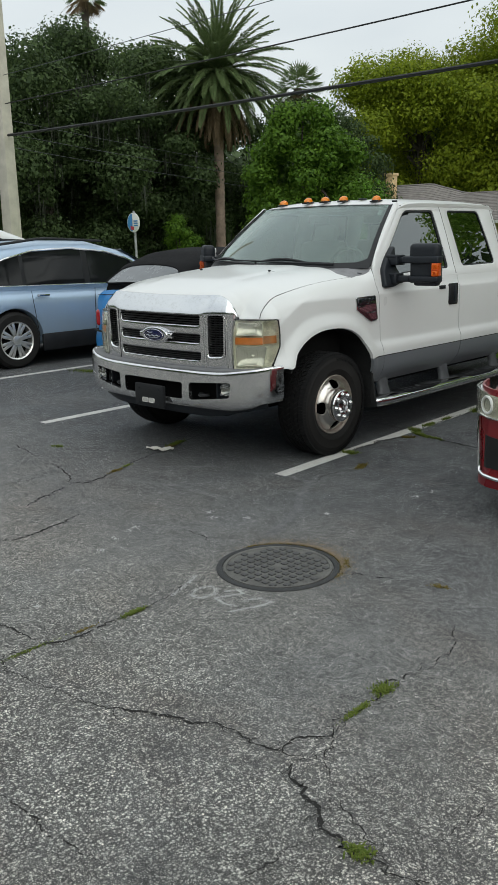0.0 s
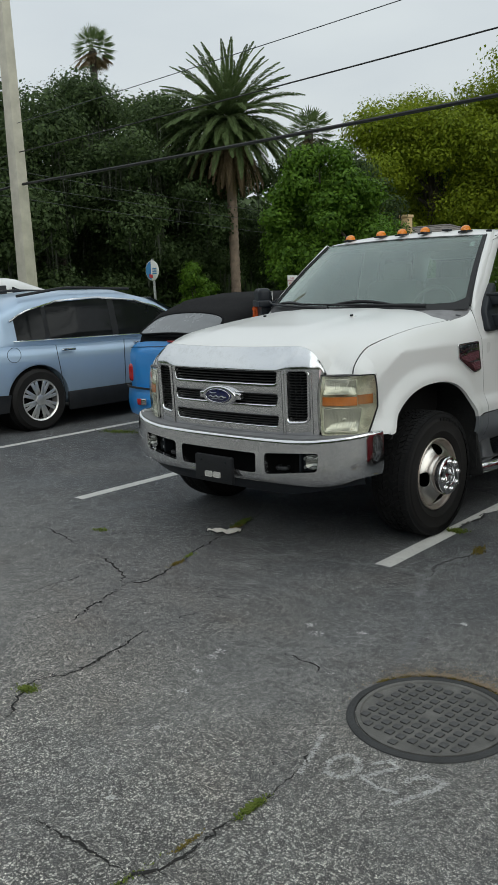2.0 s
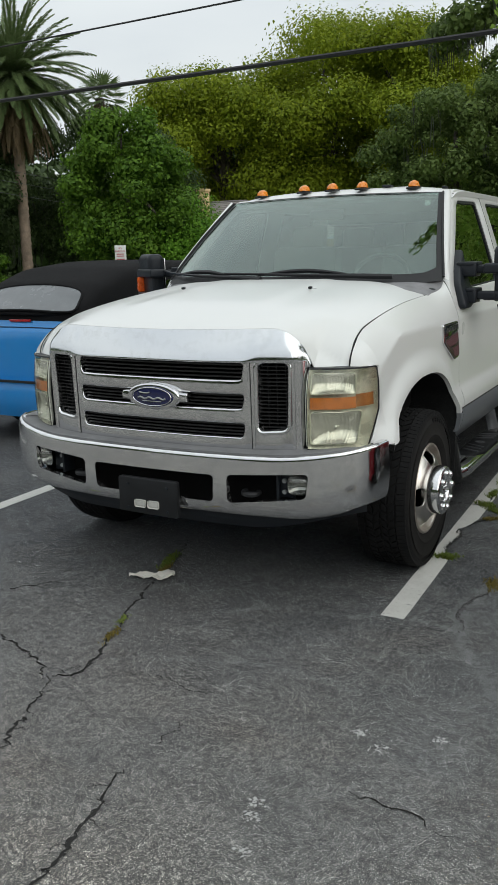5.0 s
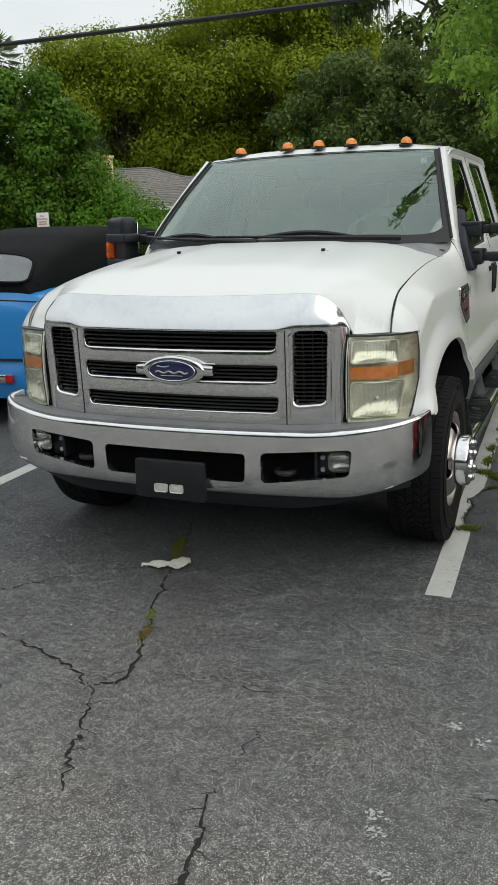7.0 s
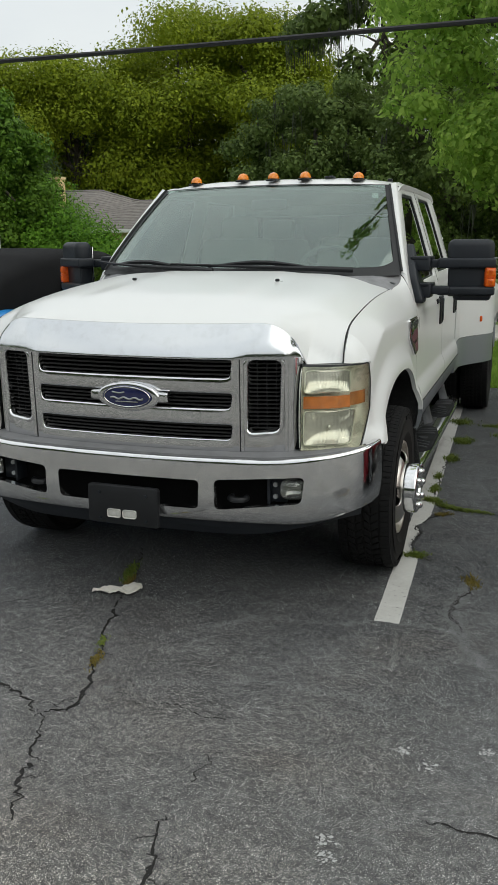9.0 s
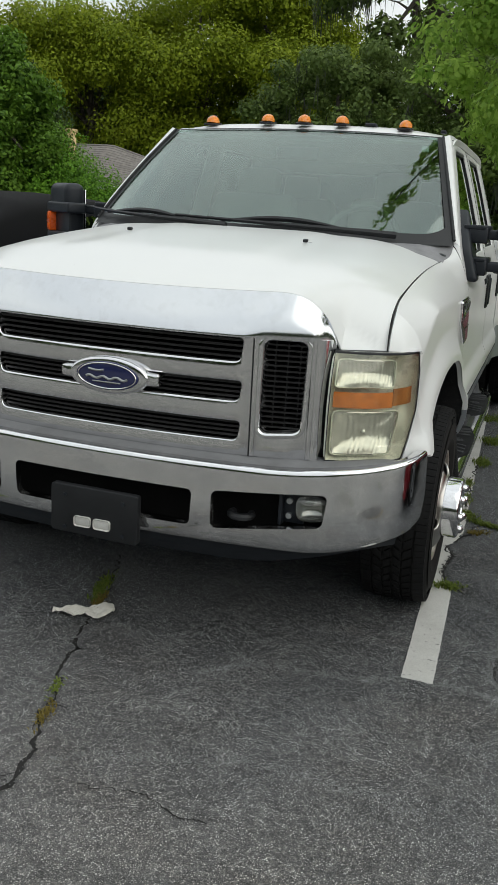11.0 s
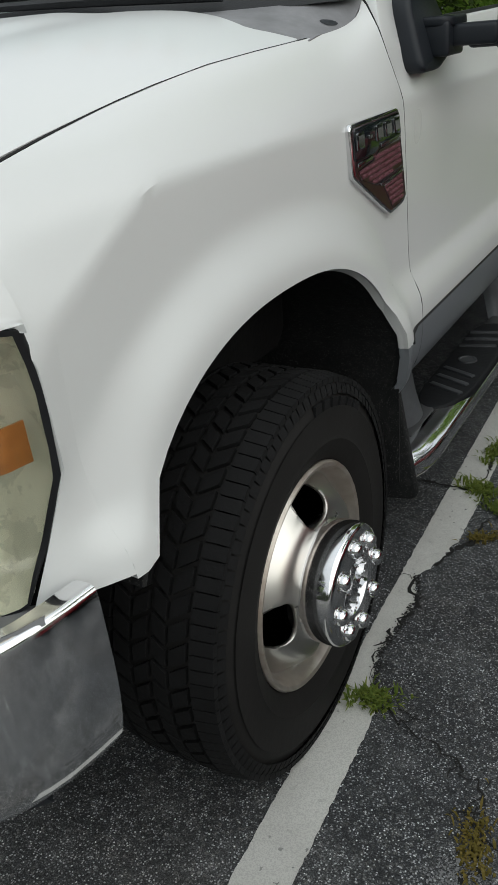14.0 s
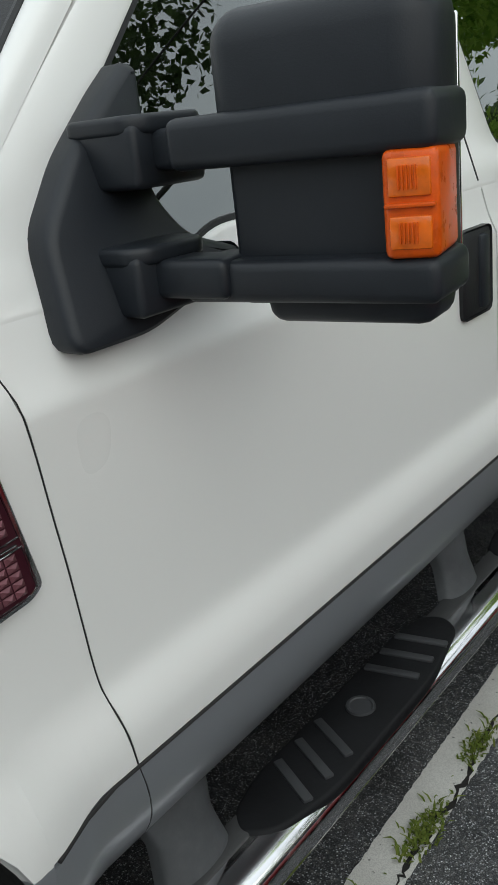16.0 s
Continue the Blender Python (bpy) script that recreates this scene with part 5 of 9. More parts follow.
part("top_pad", shell(pad_at, lin(-1, 1, 61), lin(0, 1, 8), 0.010), M["pad_grey"], bumper, "grey plastic step pad")
for s in (1, -1):
    def fog_face(r0, depth, s=s):
        def at(a, v):
            c, d = math.cos(a), math.sin(a)
            k = r0 * v / (abs(c) ** 3.2 + abs(d) ** 3.2) ** (1 / 3.2)
            return (s * 0.703 + k * c * 1.06, -0.088 + depth * (v ** 2.6 - 1) + s * 0.25 * k * c, 0.592 + k * d * 0.95)
        return at
    fog = part("fog_light", joined(grid(fog_face(0.047, 0.022), lin(0, 2 * math.pi, 41), lin(0, 1, 8)), grid(lambda a, v: tuple(Vector(fog_face(0.047, 0.0)(a, 1)) + Vector((0, 0.06 * v, 0))), lin(0, 2 * math.pi, 41), (0, 1))), M["lens"], bumper, "rounded clear fog light", 80)
    part("bowl", grid(fog_face(0.045, -0.030), lin(0, 2 * math.pi, 41), lin(0, 1, 8)), M["dark_chrome"], fog, "", 80)
    hook = [(s * (0.47 + 0.035 * math.cos(t)), -0.085 - 0.03 * math.sin(t), 0.535) for t in lin(-0.6, 3.7, 14)]
    part("tow_hook", tube(hook, 0.013, 8), M["black"], bumper)
    part("bracket", boxes(((0.012, 0.13, 0.11), (s * 0.60, -0.02, 0.575), 0.003, (0, 0, 0)), ((0.075, 0.01, 0.10), (s * 0.635, -0.055, 0.575), 0.003, (0, 0, 0))), M["mirror_plastic"], bumper)
    for z in (0.55, 0.60):
        part("bolt", cyl(bmesh.new(), 0.010, 0.012, (s * 0.625, -0.064, z), "y", 8), M["galvanised"], bumper)
holder = part("plate_holder", bevelled(to_bm(prism(rounded([(-0.165, 0.413), (0.158, 0.407), (0.160, 0.578), (-0.163, 0.580)], 0.014), -0.212, -0.186)), 0.004), M["black"], truck, "black empty number plate holder with two white labels")
for x in (-0.042, 0.030):
    part("label_bar", boxes(((0.062, 0.004, 0.036), (x, -0.214, 0.460), 0.008, (0, 0, 0))), M["line"], holder)
for x in (-0.11, 0.105):
    for z in (0.432, 0.545):
        part("screw", cyl(bmesh.new(), 0.007, 0.006, (x, -0.214, z), "y", 10), M["mirror_plastic"], holder)

# wheels
def tyre_geo(width):
    h = width / 2
    r, b = WHEEL_R - 0.010, 0.219
    prof = [(b, -h + 0.03), (b + 0.015, -h + 0.008), (b + 0.06, -h - 0.002), (r - 0.06, -h - 0.004), (r - 0.022, -h + 0.008), (r - 0.005, -h + 0.028), (r, -h + 0.05),
            (r, h - 0.05), (r - 0.005, h - 0.028), (r - 0.022, h - 0.008), (r - 0.06, h + 0.004), (r - 0.052, h + 0.0065), (b + 0.06, h + 0.004), (b + 0.052, h + 0.007), (b + 0.015, h - 0.008), (b, h - 0.03)]
    return lathe(prof, 96, "x")


def tread_geo(width):
    """Blocks of the tread: ribs of slanted blocks with open grooves."""
    out_v, out_f = [], []
    ribs = [(-0.405, 0.165, 96, 0.90, 0.0), (-0.225, 0.13, 60, 0.74, 0.050), (-0.075, 0.11, 60, 0.76, -0.045), (0.075, 0.11, 60, 0.76, 0.045), (0.225, 0.13, 60, 0.74, -0.050), (0.405, 0.165, 96, 0.90, 0.0)]
    for ri, (c, w, n, fill, sk) in enumerate(ribs):
        edge = ri in (0, 5)
        for k in range(n):
            a0 = 2 * math.pi * (k + 0.37 * ri) / n
            a1 = a0 + 2 * math.pi / n * fill
            x0, x1 = (c - w / 2) * width, (c + w / 2) * width
            o = len(out_v)
            for r in (WHEEL_R - 0.012, WHEEL_R - 0.001):
                for x, a in ((x0, a0), (x1, a0 + sk), (x1, a1 + sk), (x0, a1)):
                    rr = r - (0.0075 if edge and abs(x) > 0.44 * width else 0.0)
                    out_v.append((x, rr * math.cos(a), rr * math.sin(a)))
            out_f += [(o + 4, o + 5, o + 6, o + 7), (o, o + 1, o + 5, o + 4), (o + 1, o + 2, o + 6, o + 5), (o + 2, o + 3, o + 7, o + 6), (o + 3, o, o + 4, o + 7)]
    n = 48
    # shoulder bars that run down the sidewall edge
    for k in range(2 * n):
        for s in (-1, 1):
            a0 = math.pi * (k + (0.25 if s > 0 else 0.0)) / n
            a1 = a0 + math.pi / n * 0.86
            o = len(out_v)
            for r, x in ((WHEEL_R - 0.0105, 0.452), (WHEEL_R - 0.021, 0.484), (WHEEL_R - 0.040, 0.5075)):
                for a in (a0, a1):
                    out_v.append((s * x * width, r * math.cos(a), r * math.sin(a)))
            out_f += [(o, o + 1, o + 3, o + 2), (o + 2, o + 3, o + 5, o + 4)]
    return out_v, out_f


def make_wheel(name, label, front=True, width=0.242):
    w = thing(name, label, "")
    w.parent = truck
    part("tyre", tyre_geo(width), M["side_rubber"], w)
    part("tread", tread_geo(width), M["tyre"], w)
    out = width / 2
    h = out + 0.0
    prof = [(0.236, h - 0.028), (0.241, h - 0.012), (0.237, h - 0.004), (0.228, h - 0.008), (0.222, h - 0.020), (0.219, h - 0.036), (0.212, h - 0.046), (0.204, h - 0.040), (0.195, h - 0.026), (0.182, h - 0.010), (0.168, h + 0.001), (0.150, h + 0.009), (0.132, h + 0.014), (0.112, h + 0.016), (0.108, h + 0.010), (0.112, h + 0.006), (0.132, h + 0.004), (0.150, h - 0.001), (0.168, h - 0.009), (0.182, h - 0.020), (0.193, h - 0.036), (0.203, h - 0.051), (0.212, h - 0.057), (0.224, h - 0.055), (0.236, h - 0.055)]
    prof = [(r * (1 - 0.055 * smooth(r, 0.13, 0.20)), q) for r, q in prof]
    holes = []
    for k in range(4):
        a = radians(90 * k)
        loop = []
        for j in range(28):
            b = 2 * math.pi * j / 28
            q = (abs(math.cos(b)) ** 2.5 + abs(math.sin(b)) ** 2.5) ** (-1 / 2.5)
            r, t = 0.158 + 0.032 * q * math.cos(b), 0.045 * q * math.sin(b)
            loop.append((r * math.cos(a) - t * math.sin(a), r * math.sin(a) + t * math.cos(a)))
        holes.append(to_bm(prism(loop, -0.3, 0.3, "yz")))
    disc = bevelled(carve(to_bm(lathe(prof, 96, "x", closed=True)), holes), 0.003, 50)
    part("rim", disc, M["rim_steel"], w, "polished steel rim with rust at the lip")
    # black disc coloured as the shade behind the rim's holes
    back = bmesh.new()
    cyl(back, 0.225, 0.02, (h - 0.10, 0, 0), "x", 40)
    part("shade_disc", back, M["void"], w)
    hub = lathe([(0.123, h - 0.01), (0.124, h + 0.004), (0.121, h + 0.006), (0.121, h + 0.066), (0.1195, h + 0.072), (0.116, h + 0.076), (0.109, h + 0.079), (0.063, h + 0.081), (0.058, h + 0.079), (0.055, h + 0.072), (0.052, h + 0.036), (0.047, h + 0.033), (0.0, h + 0.033)], 72, "x")
    hb = part("hub", hub, M["chrome_clean"], w, "bright chrome hub cover")
    for k in range(8):
        a = 2 * math.pi * k / 8 + radians(5)
        nut = lathe([(0.0200, -0.002), (0.0200, 0.001), (0.0180, 0.003), (0.0168, 0.003), (0.0162, 0.008), (0.0140, 0.013), (0.009, 0.0168), (0.004, 0.018), (0.0, 0.0182)], 20, "x", (h + 0.0795, 0.088 * math.cos(a), 0.088 * math.sin(a)))
        part("lug_nut", nut, M["chrome_clean"], hb)
    return w


wheel = make_wheel("front_wheel", "black tyre on a polished steel dually rim")
FACE = 1.028
wheel.matrix_world = pose(FACE - 0.121, AXLE_F, WHEEL_R, 2)
copy_thing(wheel, pose(-(FACE - 0.121), AXLE_F, WHEEL_R, 40, 0, 180))
# worn raised bars of writing on the tyre wall
for k in range(6):
    a0 = radians(50 + 6.2 * k)
    bar = [(r * math.cos(a), r * math.sin(a)) for r, a in ((0.322, a0), (0.352, a0), (0.352, a0 + 0.075), (0.322, a0 + 0.075))]
    part("raised_bar", to_bm(prism(bar, 0.120, 0.1266, "yz")), M["tyre"], wheel)
for sx in (1, -1):
    for x in (1.075, 0.80):
        copy_thing(wheel, pose(sx * x, AXLE_R, WHEEL_R, 25, 0, 0 if sx < 0 else 180)).name = "rear_wheel"

# wheel wells and underside
for s in (1, -1):
    def well(a, v, s=s):
        c, d = math.cos(a), math.sin(a)
        y = (ARCH_A + ARCH_B) / 2 + 0.503 * math.copysign(abs(c) ** 0.85, c)
        z = ARCH_FOOT + 0.470 * max(0, d) ** 0.85 + 1.6 * min(0, d)
        return (s * lerp(v, [0, 1], [0.60, side_x(y, max(z, 0.6)) - 0.016]), y, z + 0.02 * (1 - v))
    part("wheel_well", shell(well, lin(-0.10, math.pi - 0.36, 40), lin(0, 1, 4), 0.012, flip=s > 0), M["liner"], truck, "dirty black wheel well liner")
    # inner wall of the well, with the shade in its near-black colour
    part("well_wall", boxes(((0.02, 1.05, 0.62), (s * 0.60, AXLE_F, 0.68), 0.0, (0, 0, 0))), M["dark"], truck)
    part("mud_flap", bevelled(to_bm(prism(rounded([(s * 0.895, 0.62), (s * 1.005, 0.62), (s * 1.025, 0.50), (s * 1.062, 0.295), (s * 0.90, 0.275)][::-s], 0.03), 1.258, 1.278)), 0.007, segments=3), M["flap"], truck, "scuffed black rubber mud flap")
    def lip(t, v, s=s):
        y = ARCH_A + 0.004 + 0.5 * (1 - math.cos(t)) * (ARCH_B - ARCH_A - 0.008)
        z = arch_low(y)
        inward = Vector(((ARCH_A + ARCH_B) / 2 - y, 0.45 - z)).normalized() * 0.006 * v
        return (s * (side_x(y, z) - 0.003 - 0.016 * v), y + inward.x, z + 0.001 + inward.y)
    above, below = parted(shell(lip, lin(0.02, math.pi - 0.02, 48), lin(0, 1, 4), 0.002), SPLIT)
    part("arch_lip", above, M["white"], truck)
    part("arch_lip", below, M["grey"], truck)
    for yy, zz in ((1.205, 0.80), (1.236, 0.70)):
        part("screw", cyl(bmesh.new(), 0.006, 0.008, (s * 0.985, yy, zz), "y", 10), M["mirror_plastic"], truck)
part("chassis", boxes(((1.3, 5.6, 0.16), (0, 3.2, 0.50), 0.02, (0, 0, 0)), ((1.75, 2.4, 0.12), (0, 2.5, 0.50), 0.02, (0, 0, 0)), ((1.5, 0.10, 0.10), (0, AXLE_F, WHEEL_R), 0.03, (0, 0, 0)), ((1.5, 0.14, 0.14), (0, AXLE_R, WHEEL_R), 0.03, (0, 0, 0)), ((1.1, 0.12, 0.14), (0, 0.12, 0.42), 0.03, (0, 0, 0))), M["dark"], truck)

# cab sides with window openings
def lean(z):
    return 0.945 - 0.30 * (z - 1.30) - 0.10 * max(0, z - 1.62) ** 2


def lean_solid(bm, sign):
    for v in bm.verts:
        v.co.x = sign * (lean(v.co.z) - v.co.x)
    return bm


def sliced_z(bm, zs):
    for z in zs:
        bmesh.ops.bisect_plane(bm, geom=bm.verts[:] + bm.edges[:] + bm.faces[:], plane_co=(0, 0, z), plane_no=(0, 0, 1))
    return bm


CAB = [(1.368, 1.28), (1.381, 1.34), (1.402, 1.40), (1.99, 1.892), (2.10, 1.918), (3.46, 1.918), (3.60, 1.85), (3.665, 1.28)]
WIN_F = [(1.475, 1.262 + 0.06), (1.520, 1.40), (1.990, 1.812), (2.06, 1.845), (2.50, 1.850), (2.555, 1.35), (1.80, 1.335), (1.72, 1.305)]
WIN_R = [(2.80, 1.36), (2.735, 1.850), (3.32, 1.850), (3.44, 1.365)]
for sign in (1, -1):
    cab = carve(prism(rounded(CAB, 0.03), 0.0, 0.045, "yz"), [prism(rounded(WIN_F, 0.035), -0.1, 0.2, "yz"), prism(rounded(WIN_R, 0.05), -0.1, 0.2, "yz")])
    cab = lean_solid(sliced_z(bevelled(cab, 0.008), lin(1.4, 1.85, 7)), sign)
    part("cab_side", cab, M["white"], truck)
    for win, nm in ((WIN_F, "front_side_window"), (WIN_R, "rear_side_window")):
        c = Vector((sum(p[0] for p in win) / len(win), sum(p[1] for p in win) / len(win)))
        pane = part(nm, lean_solid(sliced_z(to_bm(prism(rounded(win, 0.035), 0.016, 0.021, "yz")), lin(1.4, 1.8, 6)), sign), M["tint"], truck, "dark tinted side window")
        inner = [tuple(c + (Vector(p) - c) * 0.955) for p in win]
        seal = carve(prism(rounded(win, 0.035), 0.008, 0.03, "yz"), [prism(rounded(inner, 0.035), -0.1, 0.2, "yz")])
        part("seal", lean_solid(sliced_z(seal, lin(1.4, 1.8, 6)), sign), M["black"], pane)
    # seams of the door frames
    for ya, yb in ((2.655, 2.66), (3.60, 3.605)):
        part("door_gap", lean_solid(sliced_z(to_bm(prism([(ya, 1.30), (yb, 1.30), (yb - 0.04, 1.885), (ya - 0.04, 1.885)], -0.0015, 0.004, "yz")), lin(1.4, 1.8, 6)), sign), M["seam"], truck)
    part("drip_gap", lean_solid(to_bm(prism([(1.99, 1.882), (3.50, 1.886), (3.50, 1.891), (1.99, 1.887)], -0.0015, 0.004, "yz")), sign), M["seam"], truck)
    gap_way = [fender_at_back(door_line(v), SPLIT + 0.003, v, sign) for v in lin(0, 1, 60)]
    part("door_gap", tube([(x - sign * 0.0012, y, z) for x, y, z in gap_way], [0.0011] * 45 + lin(0.0012, 0.0024, 15), 6), M["seam"], truck)
    part("door_gap", tube([(sign * (side_x(door_edge(z), z) - 0.0012), door_edge(z), z) for z in lin(0.475, SPLIT, 12)], 0.0011, 6), M["seam"], truck)
part("cab_back", boxes(((1.72, 0.04, 1.0), (0, 3.64, 1.1), 0.01, (0, 0, 0)), ((1.5, 0.04, 0.14), (0, 3.60, 1.84), 0.03, (0, 0, 0))), M["white"], truck)
part("back_window", boxes(((1.40, 0.008, 0.40), (0, 3.615, 1.60), 0.0, (-6, 0, 0))), M["tint"], truck)


def roof_at(u, v):
    a = abs(u)
    yf = 1.888 + 0.055 * a ** 2.2
    y = yf + (3.63 - yf) * v
    z = 1.958 - 0.048 * a ** 4 - 0.052 * math.exp(-v * 16) - 0.05 * math.exp(-(1 - v) * 20)
    for c in (-0.42, 0.0, 0.42):
        z += 0.006 * math.exp(-((u * 0.79 - c) / 0.10) ** 2) * smooth(v, 0.08, 0.2) * (1 - smooth(v, 0.8, 0.95))
    return (u * 0.775, y, z)


part("roof", shell(roof_at, lin(-1, 1, 37), [v ** 1.5 for v in lin(0, 1, 34)], -0.03), M["white"], truck)
part("headliner", boxes(((1.42, 1.66, 0.02), (0, 2.76, 1.865), 0.0, (0, 0, 0))), M["interior_pale"], truck)


def screen_at(u, v):
    """The windscreen, from the cowl to the roof."""
    a = abs(u)
    yb, yt = 1.135 + 0.262 * a ** 2.8, 1.885 + 0.06 * a ** 2.4
    bow = 0.016 * math.sin(math.pi * v)
    return (u * (0.885 - (0.885 - 0.715) * v), yb + (yt - yb) * v - bow, 1.402 + 0.008 * a ** 4 * (1 - v) + (1.905 - 1.402) * v - 0.014 * a ** 2 * v + bow * 0.6)


glass = part("windscreen", shell(screen_at, lin(-1, 1, 33), lin(0, 1, 16), 0.005), M["glass"], truck, "large slightly tinted windscreen")
glass.visible_shadow = False
part("screen_edge", joined(
    grid(lambda t, v: tuple(Vector(screen_at(t, 0.988 + 0.014 * v)) + Vector((0, -0.003, 0.003))), lin(-1, 1, 33), (0, 1)),
    grid(lambda t, v: tuple(Vector(screen_at(t, -0.04 + (0.090 + 0.10 * max(0.0, (abs(t) - 0.86) / 0.14) ** 2.2) * v)) + Vector((0, -0.003, 0.003))), lin(-1, 1, 65), (0, 1)),
    *[grid(lambda t, v, s=s: tuple(Vector(screen_at(s * (0.968 + 0.032 * v), t)) + Vector((0, -0.003, 0.003))), lin(0, 1, 16), (0, 1)) for s in (1, -1)]), M["black"], glass, "black border band")
for s in (1, -1):
    def pillar(t, v, s=s):
        up, tuck = max(0.0, t), max(0.0, -t)
        a = Vector(screen_at(s, up)) + Vector((s * 0.004, -0.004, 0.004)) + Vector((-s * 0.012, 0.016, 0.0)) * (1 - smooth(up, 0.0, 0.12))
        zz = 1.392 + 0.513 * up
        b = Vector((s * lean(zz), lerp(up, [0, 1], [1.402, 1.985]), zz))
        k = Vector((s * 0.018, -0.022, 0.012)) * math.sin(math.pi * v) * 0.5 * min(1.0, up * 5)
        return tuple(a + (b - a) * v + k + Vector((-s * 0.10, 0.12, -0.45)) * tuck)
    part("a_pillar", shell(pillar, lin(-0.2, 0.0, 5) + lin(0.04, 1.0, 20), lin(0, 1, 8), 0.02, flip=s > 0), M["white"], truck)
    part("pillar_trim", tube([tuple(Vector(screen_at(s, t)) + Vector((s * 0.005, -0.004, 0.004))) for t in lin(0, 1, 12)], 0.007, 8), M["black"], truck)
part("sticker", grid(lambda t, v: tuple(Vector(screen_at(0.86 + 0.045 * t, 0.85 + 0.07 * v)) + Vector((0, 0.012, -0.010))), (0, 1), (0, 1)), M["sign_white"], glass, "small pale windscreen sticker")

# cowl, wipers
def cowl_at(u, v):
    x = u * 0.880
    y0, y1 = hood_back(x) - 0.012, screen_at(u, 0.0)[1] + 0.03
    y = y0 + (y1 - y0) * v
    z0 = hood_z(min(abs(x), 0.858), hood_back(x)) - 0.004
    z1 = screen_at(u, 0.0)[2] + 0.004
    z = z0 + (z1 - z0) * v - 0.010 * math.sin(math.pi * v)
    # the outer ends follow the fender's edge
    w = smooth(abs(u), 0.86, 1.0) * smooth(v, 0.0, 0.35)
    y -= w * max(0.0, y - 1.40)
    return (x + w * (math.copysign(seam_x(y) + 0.003, u) - x), y, z + w * (seam_z(y) - 0.001 - z))


cowl = part("cowl", shell(cowl_at, lin(-1, 1, 57), lin(0, 1, 9), 0.01), M["cowl"], truck, "faded grey plastic cowl")
for s in (1, -1):
    part("plug", grid(lambda a, r: tuple(Vector(cowl_at(s * 0.943 + 0.016 * r * math.cos(a), 0.62 + 0.055 * r * math.sin(a))) + Vector((0, 0, 0.0018 - 0.001 * r))), lin(0, 2 * math.pi, 21), (0, 0.5, 1), flip=s < 0), M["mirror_plastic"], cowl)
for x0, x1 in ((-0.30, -0.78), (0.42, -0.12)):
    pts = [tuple(Vector(screen_at((x0 + (x1 - x0) * t) / 0.86, 0.030 + 0.045 * math.sin(math.pi * t))) + Vector((0, -0.022, 0.020))) for t in lin(0, 1, 12)]
    wp = part("wiper", tube(pts, [0.005, 0.008, 0.010, 0.012, 0.013, 0.013, 0.013, 0.012, 0.011, 0.009, 0.007, 0.004], 6), M["black"], truck, "black windscreen wiper")
    arm = [tuple(Vector(screen_at((x0 + 0.22 + (x1 - x0 - 0.45) * t) / 0.86, -0.01 + 0.06 * t ** 0.7)) + Vector((0, -0.030, 0.024))) for t in lin(0, 1, 8)]
    part("arm", tube(arm, [0.016, 0.015, 0.012, 0.010, 0.009, 0.008, 0.007, 0.007], 6), M["black"], wp)

# cab lamps
for x, y in ((-0.528, 1.985), (-0.200, 1.945), (0.0, 1.938), (0.200, 1.945), (0.520, 1.985)):
    z = 1.946 - 0.048 * (abs(x) / 0.775) ** 4
    base = part("roof_lamp", bevelled(boxes(((0.068, 0.105, 0.012), (x, y + 0.01, z - 0.004), 0.0, (6, 0, 0))), 0.005), M["black"], truck, "amber cab marker lamp")
    def dome(a, v, x=x, y=y, z=z):
        r = math.cos(v * math.pi / 2) ** 0.55
        return (x + 0.033 * r * math.cos(a), y + 0.012 + 0.050 * r * math.sin(a) + 0.008 * v, z + 0.002 + 0.040 * v ** 0.75)
    part("amber_dome", grid(dome, lin(0, 2 * math.pi, 21), lin(0, 1, 8)), M["amber_roof"], base)
part("antenna_base", boxes(((0.06, 0.06, 0.014), (0.33, 2.06, 1.955), 0.006, (0, 0, 0))), M["mirror_plastic"], truck)
part("antenna_base", boxes(((0.026, 0.05, 0.016), (0.715, 1.985, 1.922), 0.005, (0, 0, 0))), M["mirror_plastic"], truck)

# cabin
part("dashboard", boxes(((1.5, 0.42, 0.26), (0, 1.44, 1.22), 0.07, (0, 0, 0)), ((0.42, 0.16, 0.10), (0.40, 1.56, 1.36), 0.04, (0, 0, 0))), M["interior"], truck)
part("steering_wheel", joined(tube([(0.40 + 0.185 * math.cos(t), 1.72 + 0.075 * math.sin(t), 1.37 + 0.168 * math.sin(t)) for t in lin(0, 2 * math.pi, 33)], 0.015, 8), tube([(0.22, 1.72, 1.37), (0.40, 1.71, 1.35), (0.58, 1.72, 1.37)], 0.022, 8), tube([(0.40, 1.71, 1.35), (0.40, 1.62, 1.28)], 0.04, 10)), M["interior"], truck)
for x in (-0.42, 0.42):
    for y in (2.25, 3.2):
        seat = part("seat", boxes(((0.54, 0.54, 0.20), (x, y - 0.1, 0.95), 0.07, (0, 0, 0)), ((0.52, 0.16, 0.66), (x, y + 0.18, 1.27), 0.06, (-12, 0, 0))), M["interior_pale"], truck)
        part("headrest", boxes(((0.26, 0.10, 0.17), (x, y + 0.27, 1.66), 0.04, (-10, 0, 0))), M["interior_pale"], seat)
part("rear_mirror", boxes(((0.23, 0.03, 0.065), (0.0, 1.86, 1.79), 0.015, (0, 0, 0))), M["black"], truck)

# fender badge
def badge_loop(k):
    pts = [(1.088, 1.172), (1.329, 1.184), (1.338, 1.0), (1.322, 0.988), (1.256, 0.980), (1.096, 1.086)]
    c = Vector((1.225, 1.09))
    return rounded([tuple(c + (Vector(p) - c) * k) for p in pts], 0.012, 3)


